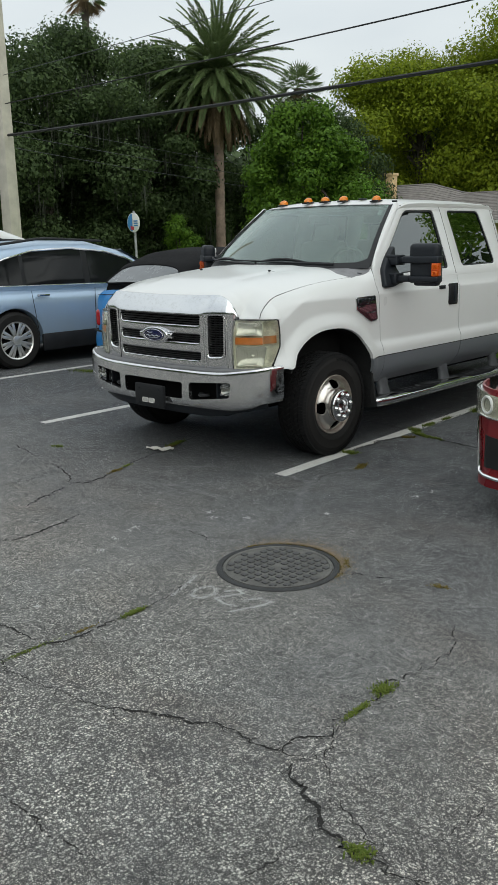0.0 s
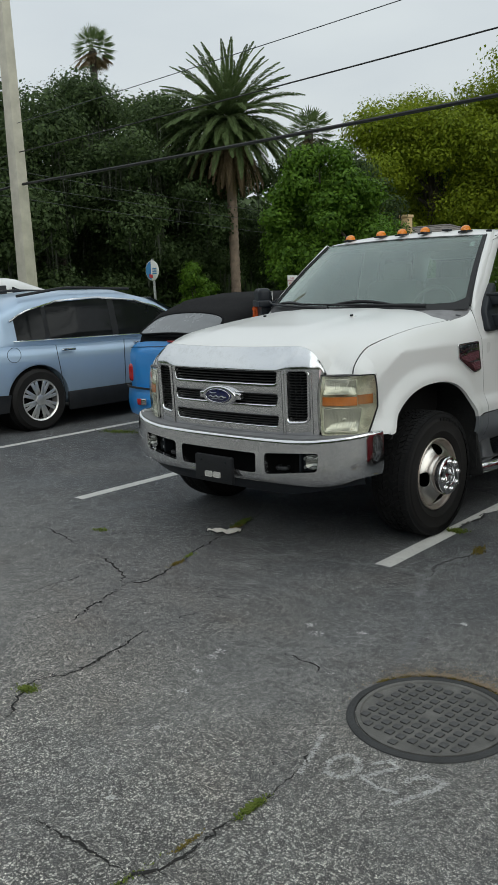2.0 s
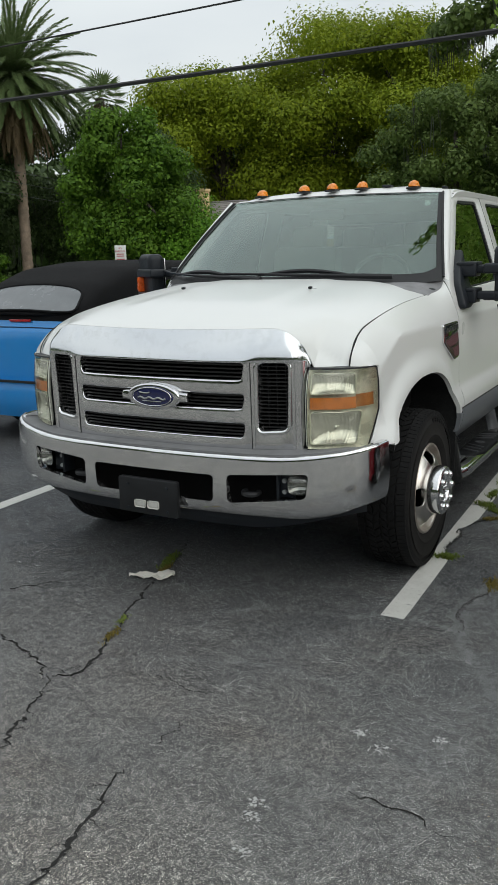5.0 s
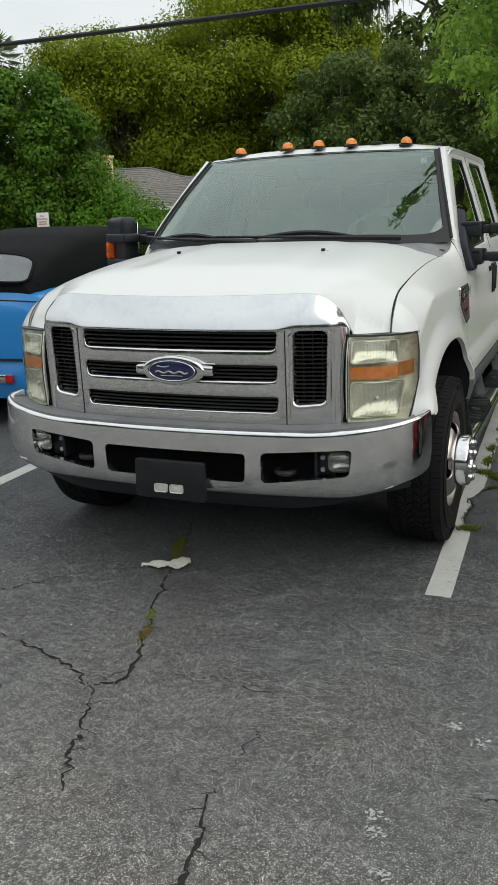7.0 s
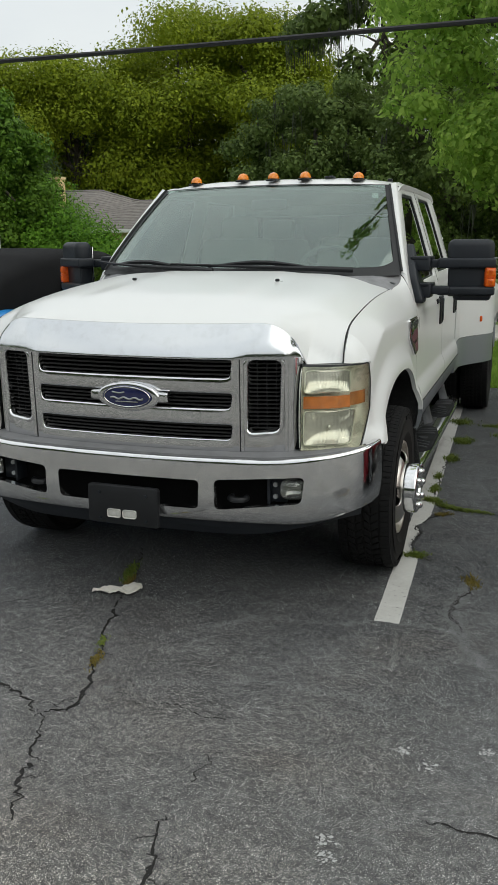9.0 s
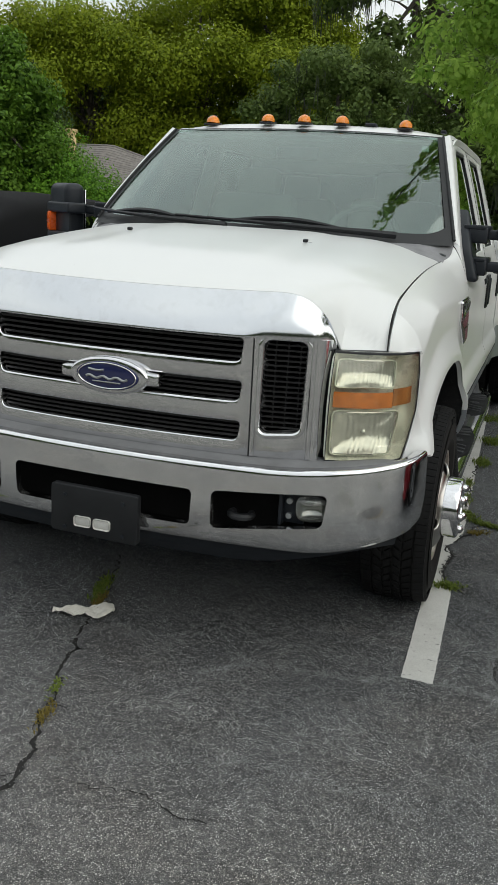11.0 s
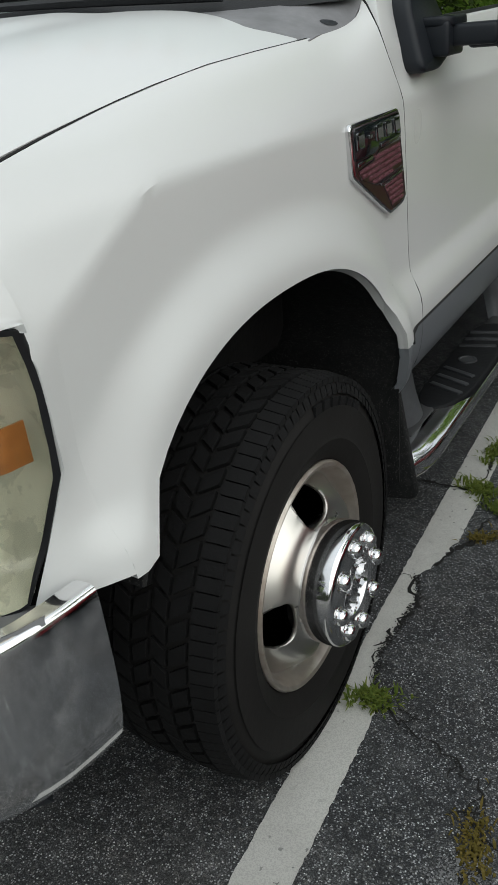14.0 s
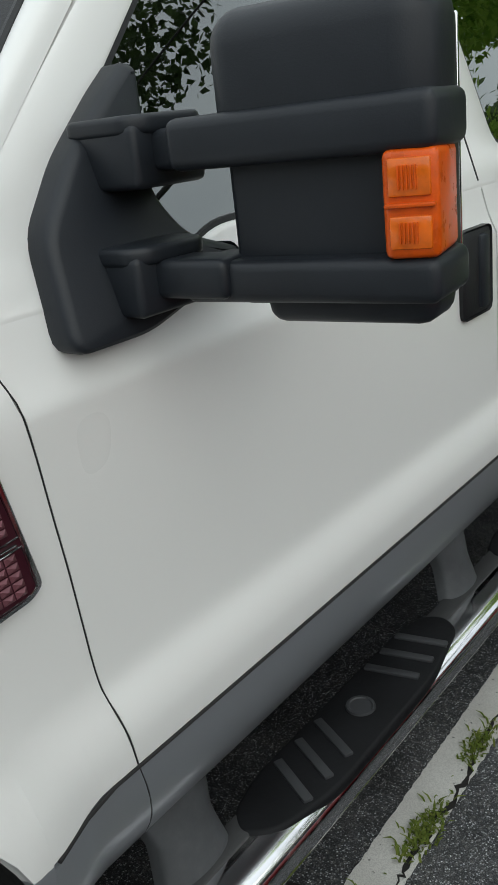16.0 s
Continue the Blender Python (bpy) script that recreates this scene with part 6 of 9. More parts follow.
for s in (1, -1):
    def on_side(bm, lift=0.0):
        for v in bm.verts:
            k = (v.co.y - 1.088) / 0.25
            v.co.y += 0.017 - 0.044 * (1 - k) - 0.020 * k * max(0, v.co.z - 1.0) / 0.184
            v.co.z += 0.010 * (1 - k) * max(0, v.co.z - 1.09) / 0.08
            v.co.x = s * (side_x(v.co.y, 1.09) + (1.172 - v.co.z) * 0.03 - 0.004 + v.co.x)
        return bm
    fb = part("fender_badge", on_side(bevelled(to_bm(prism(badge_loop(1.0), -0.01, 0.013, "yz")), 0.004, segments=3)), M["chrome_clean"], truck, "dark chrome and maroon mesh fender badge")
    part("inlay", on_side(to_bm(prism(badge_loop(0.93), 0.0, 0.0142, "yz"))), M["maroon_inlay"], fb)
    band = [(1.099, 1.113), (1.100, 1.165), (1.322, 1.176), (1.325, 1.132), (1.215, 1.126), (1.190, 1.115)]
    part("name_band", on_side(bevelled(to_bm(prism(rounded(band, 0.006, 2), 0.01, 0.0165, "yz")), 0.0015)), M["name_black"], fb, "gloss black name band")
    # two fields of raised pyramids, each in a thin bright rim
    fields = ([(1.112, 1.096), (1.180, 1.104), (1.212, 1.118), (1.322, 1.124), (1.326, 1.070), (1.190, 1.056), (1.124, 1.078)], [(1.222, 1.046), (1.326, 1.058), (1.328, 1.004), (1.318, 0.998), (1.262, 0.992)])
    for loop in fields:
        part("field_rim", on_side(to_bm(tube([(0.0148, *p) for p in loop + loop[:1]], 0.0011, 5))), M["dark_chrome"], fb)
        mesh_v, mesh_f = [], []
        def inside(y, z):
            hit = False
            for (y0, z0), (y1, z1) in zip(loop, loop[1:] + loop[:1]):
                if (z0 > z) != (z1 > z) and y < y0 + (z - z0) / (z1 - z0) * (y1 - y0):
                    hit = not hit
            return hit
        for r in range(14):
            for c in range(17):
                y = 1.106 + 0.0146 * c
                z = 1.123 - 0.0106 * r + (y - 1.106) * 0.05
                if not (inside(y - 0.005, z) and inside(y + 0.005, z) and inside(y, z - 0.003) and inside(y, z + 0.003)):
                    continue
                o = len(mesh_v)
                a, b = 0.0066, 0.0045
                mesh_v += [(0.0142, y - a, z - b), (0.0142, y + a, z - b + 0.0006), (0.0142, y + a, z + b + 0.0006), (0.0142, y - a, z + b), (0.0185, y + 0.001, z + 0.001)]
                mesh_f += [(o, o + 1, o + 4), (o + 1, o + 2, o + 4), (o + 2, o + 3, o + 4), (o + 3, o, o + 4)]
        part("mesh", on_side(to_bm((mesh_v, mesh_f))), M["mesh_red"], fb, "raised maroon pyramid mesh")
    for y, z, w, h in [(1.122 + 0.0445 * j, 1.1445 + 0.0021 * j, 0.032, 0.028) for j in range(5) if j != 1] + [(1.1665, 1.1468, 0.014, 0.007)]:
        part("name_bar", on_side(bevelled(boxes(((0.006, w, h), (0.0165, y, z), 0.0, (2.5, 0, 0))), 0.002)), M["dark_chrome"], fb)
        part("bar_face", on_side(boxes(((0.006, w * 0.78, h * 0.66), (0.0173, y, z), 0.0, (2.5, 0, 0)))), M["name_black"], fb)
    for y, z, w, h in ((1.140, 1.1085, 0.066, 0.0075), (1.266, 1.1285, 0.100, 0.0075), (1.262, 1.0575, 0.118, 0.0055)):
        part("name_bar", on_side(boxes(((0.005, w, h), (0.0165, y, z), 0.0015, (4, 0, 0)))), M["dark_chrome"], fb)

# towing mirrors; the one on the passenger side is swung in
for s in (1, -1):
    mir = part("towing_mirror", bevelled(lean_solid(sliced_z(to_bm(prism(rounded([(1.455, 1.236), (1.58, 1.236), (1.78, 1.284), (1.80, 1.305), (1.70, 1.340), (1.662, 1.40), (1.690, 1.47), (1.712, 1.548), (1.692, 1.556), (1.645, 1.525), (1.548, 1.450), (1.474, 1.370)], 0.028), -0.040, 0.02, "yz")), lin(1.3, 1.5, 5)), s), 0.014, segments=3), M["mirror_plastic"], truck, "large charcoal plastic towing mirror")
    for z0, y0, x0, x1 in ((1.446, 1.640, 0.915, 1.018), (1.303, 1.605, 0.935, 1.030)):
        sock = part("socket", bevelled(boxes(((x1 - x0, 0.122, 0.072), (s * (x0 + x1) / 2, y0 - 0.004, z0 - 0.004), 0.0, (0, 0, 0))), 0.009, segments=3), M["mirror_plastic"], mir)
        lid = [(s * (x0 - 0.01), y0 - 0.068), (s * (x1 - 0.012), y0 - 0.068), (s * (x1 + 0.006), y0 - 0.045), (s * (x1 + 0.012), y0 + 0.045), (s * (x1 - 0.02), y0 + 0.062), (s * (x0 - 0.01), y0 + 0.062)][::s]
        part("lid", bevelled(to_bm(prism(rounded(lid, 0.016, 4), z0 + 0.020, z0 + 0.042, "xy")), 0.007, segments=3), M["mirror_plastic"], sock)
        part("collar", bevelled(boxes(((0.012, 0.104, 0.052), (s * (x1 - 0.020), y0 - 0.008, z0 - 0.001), 0.0, (0, 0, 0))), 0.004), M["black"], sock)
        part("arm", bevelled(boxes(((0.120, 0.068, 0.046), (s * (x1 + 0.035), y0 + 0.002, z0 + 0.001), 0.0, (0, 0, s * 4))), 0.010, segments=3), M["mirror_plastic"], mir)
    swing = []
    swing.append(part("shell", boxes(((0.250, 0.112, 0.140), (s * 1.226, 1.667, 1.508), 0.038, (0, 0, s * 7), 5)), M["mirror_plastic"], mir))
    swing.append(part("housing", bevelled(boxes(((0.238, 0.085, 0.235), (s * 1.226, 1.676, 1.385), 0.0, (0, 0, s * 7))), 0.010, segments=3), M["mirror_plastic"], mir))
    for z0, hh in ((1.450, 0.056), (1.299, 0.048)):
        swing.append(part("band", bevelled(boxes(((0.310, 0.106, hh), (s * 1.206, 1.651, z0), 0.0, (0, 0, s * 7))), 0.013, segments=4), M["mirror_plastic"], mir))
    swing.append(part("foot", boxes(((0.205, 0.085, 0.050), (s * 1.240, 1.675, 1.270), 0.022, (0, 0, s * 7), 4)), M["mirror_plastic"], mir))
    am = part("turn_signal", bevelled(boxes(((0.056, 0.09, 0.104), (s * 1.330, 1.657, 1.374), 0.0, (0, 0, s * 14))), 0.008, segments=3), M["amber"], mir, "amber mirror turn signal")
    swing.append(am)
    turned = Matrix.Translation((s * 1.330, 1.657, 1.374)) @ Matrix.Rotation(radians(s * 14), 4, "Z")
    for hz, hh in ((0.026, 0.036), (-0.026, 0.032)):
        lens_box = bevelled(boxes(((0.042, 0.006, hh), (0, -0.0455, hz), 0.0, (0, 0, 0))), 0.0025)
        lens_box.transform(turned)
        swing.append(part("lamp_window", lens_box, M["amber_lit"], am, "brighter ribbed lamp window"))
        ribs = boxes(*[((0.0018, 0.003, hh * 0.62), (s * (-0.010 + 0.0042 * k), -0.0492, hz), 0.0, (0, 0, 0)) for k in range(5)])
        ribs.transform(turned)
        swing.append(part("rib", ribs, M["amber"], am))
    ledge = bevelled(boxes(((0.050, 0.008, 0.004), (0, -0.0460, 0.0), 0.0, (0, 0, 0))), 0.001)
    ledge.transform(turned)
    swing.append(part("ledge", ledge, M["amber"], am))
    swing.append(part("mirror_glass", boxes(((0.215, 0.006, 0.245), (s * 1.225, 1.733, 1.425), 0.002, (0, 0, s * 7))), M["chrome_clean"], mir))
    if s < 0:
        about = Matrix.Translation((-1.22, 1.69, 0)) @ Matrix.Rotation(radians(-30), 4, "Z") @ Matrix.Translation((1.22, -1.69, 0))
        for ob in swing:
            ob.data.transform(about)


# running boards: a wide flattened chrome tube with two moulded pads, hung from grey brackets
def oval_tube(way, rx, rz, n=24):
    """A flattened bar along a nearly level way: rows of (x, y, z)."""
    verts, faces = [], []
    for i, p in enumerate(way):
        a, b = Vector(way[max(0, i - 1)]), Vector(way[min(len(way) - 1, i + 1)])
        d = (b - a).normalized()
        side = Vector((d.y, -d.x, 0)).normalized()
        for j in range(n):
            t = 2 * math.pi * j / n
            c, q = math.cos(t), math.sin(t)
            u = math.copysign(abs(c) ** 0.75, c) * rx
            w = math.copysign(abs(q) ** 0.75, q) * rz
            verts.append(Vector(p) + side * u + Vector((0, 0, w)))
    for i in range(len(way) - 1):
        for j in range(n):
            faces.append((i * n + j, i * n + (j + 1) % n, (i + 1) * n + (j + 1) % n, (i + 1) * n + j))
    faces.append(tuple(range(n))[::-1])
    faces.append(tuple((len(way) - 1) * n + j for j in range(n)))
    return verts, faces


def step_bracket_at(s, y0):
    """A moulded grey saddle from the sill out and down to the tube."""
    def at(t, v):
        x = lerp(t, [0, 0.3, 0.65, 1], [0.880, 0.925, 0.945, 0.965])
        z = lerp(t, [0, 0.3, 0.65, 1], [0.545, 0.500, 0.425, 0.352])
        half = lerp(t, [0, 0.3, 0.65, 1], [0.105, 0.082, 0.064, 0.078])
        a = math.pi * v
        return (s * (x - 0.05 * (1 - math.sin(a) ** 0.6)), y0 - half * math.cos(a), z)
    return shell(at, lin(0, 1, 12), lin(0, 1, 15), 0.006, core=(0, y0, 0.45))


STEP_Z = 0.316
for s in (1, -1):
    way = [(s * x, y, STEP_Z) for x, y in ((0.945, 1.362), (0.962, 1.385), (0.975, 1.42), (0.982, 1.47), (0.985, 1.55), (0.985, 2.0), (0.985, 2.6), (0.985, 3.2), (0.985, 3.50), (0.975, 3.60), (0.94, 3.70))]
    board = part("running_board", oval_tube(way, 0.062, 0.040), M["chrome_clean"], truck, "chrome tube running board with black step pads")
    part("end_cap", oval_tube([(s * 0.925, 1.338, STEP_Z), (s * 0.938, 1.352, STEP_Z), (s * 0.955, 1.376, STEP_Z)], 0.065, 0.043), M["pad_black"], board, "black rubber end cap")
    part("deck", boxes(((0.05, 2.10, 0.016), (s * 0.948, 2.52, STEP_Z + 0.036), 0.006, (0, 0, 0))), M["bracket_grey"], board, "dirty inner ledge of the step")
    for y0 in (1.655, 2.72):
        L = 0.745
        pad = rounded([(s * 0.895, y0 + 0.11), (s * 0.918, y0 + 0.02), (s * 0.962, y0 - 0.012), (s * 1.012, y0 + 0.03), (s * 1.044, y0 + 0.16), (s * 1.044, y0 + L - 0.22), (s * 1.010, y0 + L - 0.03), (s * 0.965, y0 + L + 0.004), (s * 0.915, y0 + L - 0.02), (s * 0.895, y0 + L - 0.10)][::s], 0.05)
        pd = part("step_pad", bevelled(to_bm(prism(pad, STEP_Z + 0.018, STEP_Z + 0.046, "xy")), 0.009, segments=3), M["pad_black"], board, "ribbed black step pad")
        for k in range(3):
            part("tread_bar", bevelled(boxes(((0.118, 0.020, 0.010), (s * 0.966, y0 + 0.135 + 0.066 * k, STEP_Z + 0.047), 0.0, (0, 0, s * -26))), 0.004), M["pad_grip"], pd)
            part("tread_bar", bevelled(boxes(((0.118, 0.020, 0.010), (s * 0.962, y0 + L - 0.245 + 0.066 * k, STEP_Z + 0.047), 0.0, (0, 0, s * 12))), 0.004), M["pad_grip"], pd)
        part("medallion", lathe([(0.0, STEP_Z + 0.0485), (0.022, STEP_Z + 0.0485), (0.024, STEP_Z + 0.051), (0.029, STEP_Z + 0.051), (0.031, STEP_Z + 0.044)], 28, "z", (s * 0.964, y0 + 0.372, 0)), M["pad_grip"], pd)
    for y0 in (1.565, 2.545, 3.50):
        part("step_bracket", step_bracket_at(s, y0), M["bracket_cast"], board, "moulded grey step bracket")

# bed with dual-wheel flares
MARKER_Y = 4.385


def bed_at(s):
    def at(y, v):
        z = 0.60 + (1.385 - 0.60) * v
        flare = 0.245 * smooth(y, 4.02, 4.66) * (1 - smooth(y, 5.55, 5.90)) * (1 - smooth(z, 1.12, 1.30))
        return (s * (0.985 - 0.03 * smooth(z, 1.25, 1.385) + flare), y, z)
    return at


for s in (1, -1):
    def upper(y, v, s=s):
        a, b = 0.775, 1.385
        low = 0.775 if not 4.66 < y < 5.60 else 0.775 + 0.13 * (1 - (abs(y - 5.13) / 0.47) ** 2.4) ** 0.4
        z = low + (b - low) * v
        return bed_at(s)(y, (z - 0.60) / 0.785)
    part("bed_side", shell(upper, lin(3.70, 4.655, 20) + lin(4.665, 5.595, 24) + lin(5.605, 6.50, 14), lin(0, 1, 18), 0.02, flip=s < 0), M["white"], truck)
    for y0, y1, nm in ((3.70, 4.64, "bed_skirt"), (5.62, 6.50, "bed_skirt")):
        part(nm, shell(lambda y, v, s=s: bed_at(s)(y, (0.53 + 0.24 * v - 0.60) / 0.785), lin(y0, y1, 16), lin(0, 1, 8), 0.02, flip=s < 0), M["grey"], truck, "pewter grey lower bed panel")
    part("side_marker", boxes(((0.030, 0.024, 0.050), (s * (bed_at(1)(MARKER_Y, (0.912 - 0.60) / 0.785)[0] - 0.002), MARKER_Y, 0.912), 0.009, (0, 0, s * 35))), M["amber"], truck)
part("bed_floor", boxes(((1.9, 2.8, 0.04), (0, 5.1, 0.90), 0, (0, 0, 0)), ((1.9, 0.05, 0.50), (0, 3.73, 1.13), 0, (0, 0, 0)), ((1.9, 0.05, 0.62), (0, 6.48, 1.08), 0, (0, 0, 0))), M["white"], truck)
part("rear_bumper", boxes(((1.98, 0.16, 0.20), (0, 6.58, 0.60), 0.03, (0, 0, 0))), M["chrome"], truck)


# ---- plants ----
def leaf_cloud(clumps, count, size, seed, flat=0.0, long=1.6):
    """Leaf quads scattered through clumps (x, y, z, radius, squash), denser towards their outsides."""
    g = np.random.default_rng(seed)
    c = np.array(clumps, float)
    weight = c[:, 3] ** 2
    pick = g.choice(len(c), count, p=weight / weight.sum())
    d = g.normal(size=(count, 3))
    d /= np.linalg.norm(d, axis=1, keepdims=True)
    r = c[pick, 3] * (0.55 + 0.55 * g.random(count) ** 0.6)
    wob = 1 + 0.34 * np.sin(d[:, 0] * 7 + pick) * np.cos(d[:, 2] * 6 + 2 * pick)
    pos = c[pick, :3] + d * (r * wob)[:, None] * np.stack([np.ones(count), np.ones(count), c[pick, 4]], 1)
    pos = pos + g.normal(size=(count, 3)) * (0.10 * c[pick, 3])[:, None]
    nrm = d * 1.2 + g.normal(size=(count, 3)) * 0.5 + np.array([0, 0, 0.35])
    nrm /= np.linalg.norm(nrm, axis=1, keepdims=True)
    a = np.cross(nrm, g.normal(size=(count, 3)))
    a /= np.maximum(np.linalg.norm(a, axis=1, keepdims=True), 1e-6)
    b = np.cross(nrm, a)
    s = size * (0.6 + 0.8 * g.random(count))[:, None]
    a, b = a * s * long * 0.5, b * s * 0.5
    q = np.stack([pos - a, pos - 0.1 * a + b, pos + a, pos - 0.1 * a - b], 1)
    q[:, 2, 2] -= (s * 0.25)[:, 0]
    return q.reshape(-1, 3)


def crown_clumps(center, rx, rz, n, seed, r0=0.22, r1=0.42, low=-0.75):
    g = random.Random(seed)
    out = []
    while len(out) < n:
        x, y, z = g.uniform(-1, 1), g.uniform(-1, 1), g.uniform(low, 1)
        d = x * x + y * y + z * z
        if d > 1.0 or d < 0.12:
            continue
        out.append((center[0] + x * rx, center[1] + y * rx, center[2] + z * rz, rx * g.uniform(r0, r1), g.uniform(0.6, 0.85)))
    return out


def limbs(base, top, radius, clumps, seed, n=9):
    """A tapered trunk with limbs that reach into the crown."""
    g = random.Random(seed)
    b, t = Vector(base), Vector(top)
    pts = [b + (t - b) * k / 7 + Vector((g.uniform(-1, 1), g.uniform(-1, 1), 0)) * radius * 0.35 * (0 < k < 7) for k in range(8)]
    pieces = [tube(pts, [radius * (1.35 if k == 0 else 1.0 - 0.07 * k) for k in range(8)], 10)]
    for c in g.sample(clumps, min(n, len(clumps))):
        s = pts[g.randint(3, 7)]
        e = Vector(c[:3])
        mid = (s + e) / 2 + Vector((g.uniform(-1, 1), g.uniform(-1, 1), g.uniform(0, 1))) * (e - s).length * 0.12
        way = [s * (1 - u) ** 2 + mid * 2 * u * (1 - u) + e * u * u for u in lin(0, 1, 7)]
        pieces.append(tube(way, [radius * (0.5 - 0.065 * k) for k in range(7)], 6))
        for _ in range(3):
            k = g.randint(2, 5)
            tip = way[k] + Vector((g.uniform(-1, 1), g.uniform(-1, 1), g.uniform(-0.3, 1))).normalized() * c[3] * 1.1
            pieces.append(tube([way[k], (way[k] + tip) / 2 + Vector((0, 0, 0.1 * c[3])), tip], [radius * 0.16, radius * 0.1, radius * 0.03], 5))
    return joined(*pieces)


def tree(name, label, base, height, rx, rz, count, leaf, mat, seed, clumps=34, radius=0.3, low=-0.75, moss=0, r0=0.22, r1=0.42, group=""):
    t = thing(name, label, "tree", group)
    c = (base[0], base[1], height - rz)
    cl = crown_clumps(c, rx, rz, clumps, seed, r0, r1, low)
    part("trunk", limbs(base, (c[0], c[1], c[2] + rz * 0.2), radius, cl, seed), M["bark"], t)
    part("crown", fast_quads("crown", leaf_cloud(cl, count, leaf, seed), M[mat]), None, t)
    if moss:
        g = np.random.default_rng(seed + 5)
        pick = g.choice(len(cl), moss)
        cc = np.array(cl)
        ang = g.random(moss) * 6.283
        rr = cc[pick, 3] * g.random(moss) ** 0.5
        p = np.stack([cc[pick, 0] + rr * np.cos(ang), cc[pick, 1] + rr * np.sin(ang), cc[pick, 2] - cc[pick, 3] * 0.5], 1)
        # each tuft: several narrow ribbons
        q = []
        for k in range(7):
            o = p + g.normal(size=p.shape) * np.array([0.10, 0.10, 0.12])
            w = 0.012 + 0.018 * g.random(moss)
            h = 0.35 + 0.9 * g.random(moss)
            sx, sy = np.cos(ang + k), np.sin(ang + k)
            side = np.stack([sx * w, sy * w, 0 * w], 1)
            drop = np.stack([0.06 * g.normal(size=moss), 0.06 * g.normal(size=moss), -h], 1)
            q.append(np.stack([o - side, o + side, o + drop + side * 0.3, o + drop - side * 0.3], 1))
        tagged(part("moss", fast_quads("moss", np.concatenate(q).reshape(-1, 3), M["moss"]), None, t), "hanging grey moss", kind="stuff")
    return t


def frond_mesh(length, droop, seed, mat, leaflets=46, width=0.5):
    """One feather frond along +x that arches and droops."""
    g = random.Random(seed)
    way = [Vector((length * t * math.cos(droop * t * 0.55), 0, length * (0.32 * t - droop * 0.62 * t * t))) for t in lin(0, 1, 14)]
    v, f = tube(way, [0.022 * (1 - 0.85 * t) for t in lin(0, 1, 14)], 5)
    v, f = [tuple(p) for p in v], list(f)
    for k in range(leaflets):
        t = 0.10 + 0.9 * k / leaflets
        i = min(12, int(t * 13))
        p = way[i].lerp(way[i + 1], t * 13 - i)
        d = (way[i + 1] - way[i]).normalized()
        L = width * length * 0.42 * (math.sin(math.pi * (0.12 + 0.86 * t)) ** 0.7) * g.uniform(0.8, 1.1)
        for s in (-1, 1):
            tip = p + (d * 0.80 + Vector((0, s, 0)) * 0.58 + Vector((0, 0, g.uniform(-0.30, 0.10)))).normalized() * L
            mid = (p + tip) / 2 + Vector((0, 0, 0.04))
            w = d * 0.032
            o = len(v)
            v += [tuple(p), tuple(mid + w), tuple(tip), tuple(mid - w)]
            f.append((o, o + 1, o + 2, o + 3))
    return to_mesh("frond", (v, f), mat, 80)


def palm(base, trunk_h, crown_r, fronds, seed, label, trunk_r=0.36, droopy=1.0, dead=44):
    t = thing("palm_tree", label, "palm tree")
    g = random.Random(seed)
    prof = []
    n = 60
    for k in range(n + 1):
        z = trunk_h * k / n
        r = trunk_r * (1.25 - 0.3 * min(1, 6 * k / n)) + (0.025 if k % 2 else 0) + 0.45 * trunk_r * smooth(k / n, 0.9, 1.0)
        prof.append((r, z))
    part("trunk", lathe(prof, 18, "z", base), M["palm_bark"], t, angle=20)
    top = Vector(base) + Vector((0, 0, trunk_h))
    live = [frond_mesh(crown_r * r, d, k, M["frond"], 110, 0.25) for k, (d, r) in enumerate(((0.52, 0.90), (0.72, 1.0), (0.62, 0.95)))]
    dry = [frond_mesh(crown_r * 0.84, 0.50, 9, M["frond_dry"], 60, 0.22)]
    for k in range(fronds):
        up = k / fronds
        a = k * 2.399963
        me = live[0 if up > 0.72 else 1 if up > 0.3 else 2]
        tilt = lerp(up, [0, 0.22, 0.5, 0.78, 1], [44, 28, 6, -24, -70]) + g.uniform(-8, 8)
        ob = new("frond", me)
        ob.parent = t
        ob.matrix_world = Matrix.Translation(top + Vector((0, 0, 0.25 * up))) @ pose(0, 0, 0, 0, 0, math.degrees(a)) @ pose(0, 0, 0, g.uniform(-15, 15), tilt, 0)
    for k in range(dead):
        ob = new("dead_frond", dry[0])
        ob.parent = t
        ob.matrix_world = Matrix.Translation(top - Vector((0, 0, 0.2))) @ pose(0, 0, 0, 0, 0, 360 * k / dead + g.uniform(-9, 9)) @ pose(0, 0, 0, 0, g.uniform(46, 84), 0)
    return t


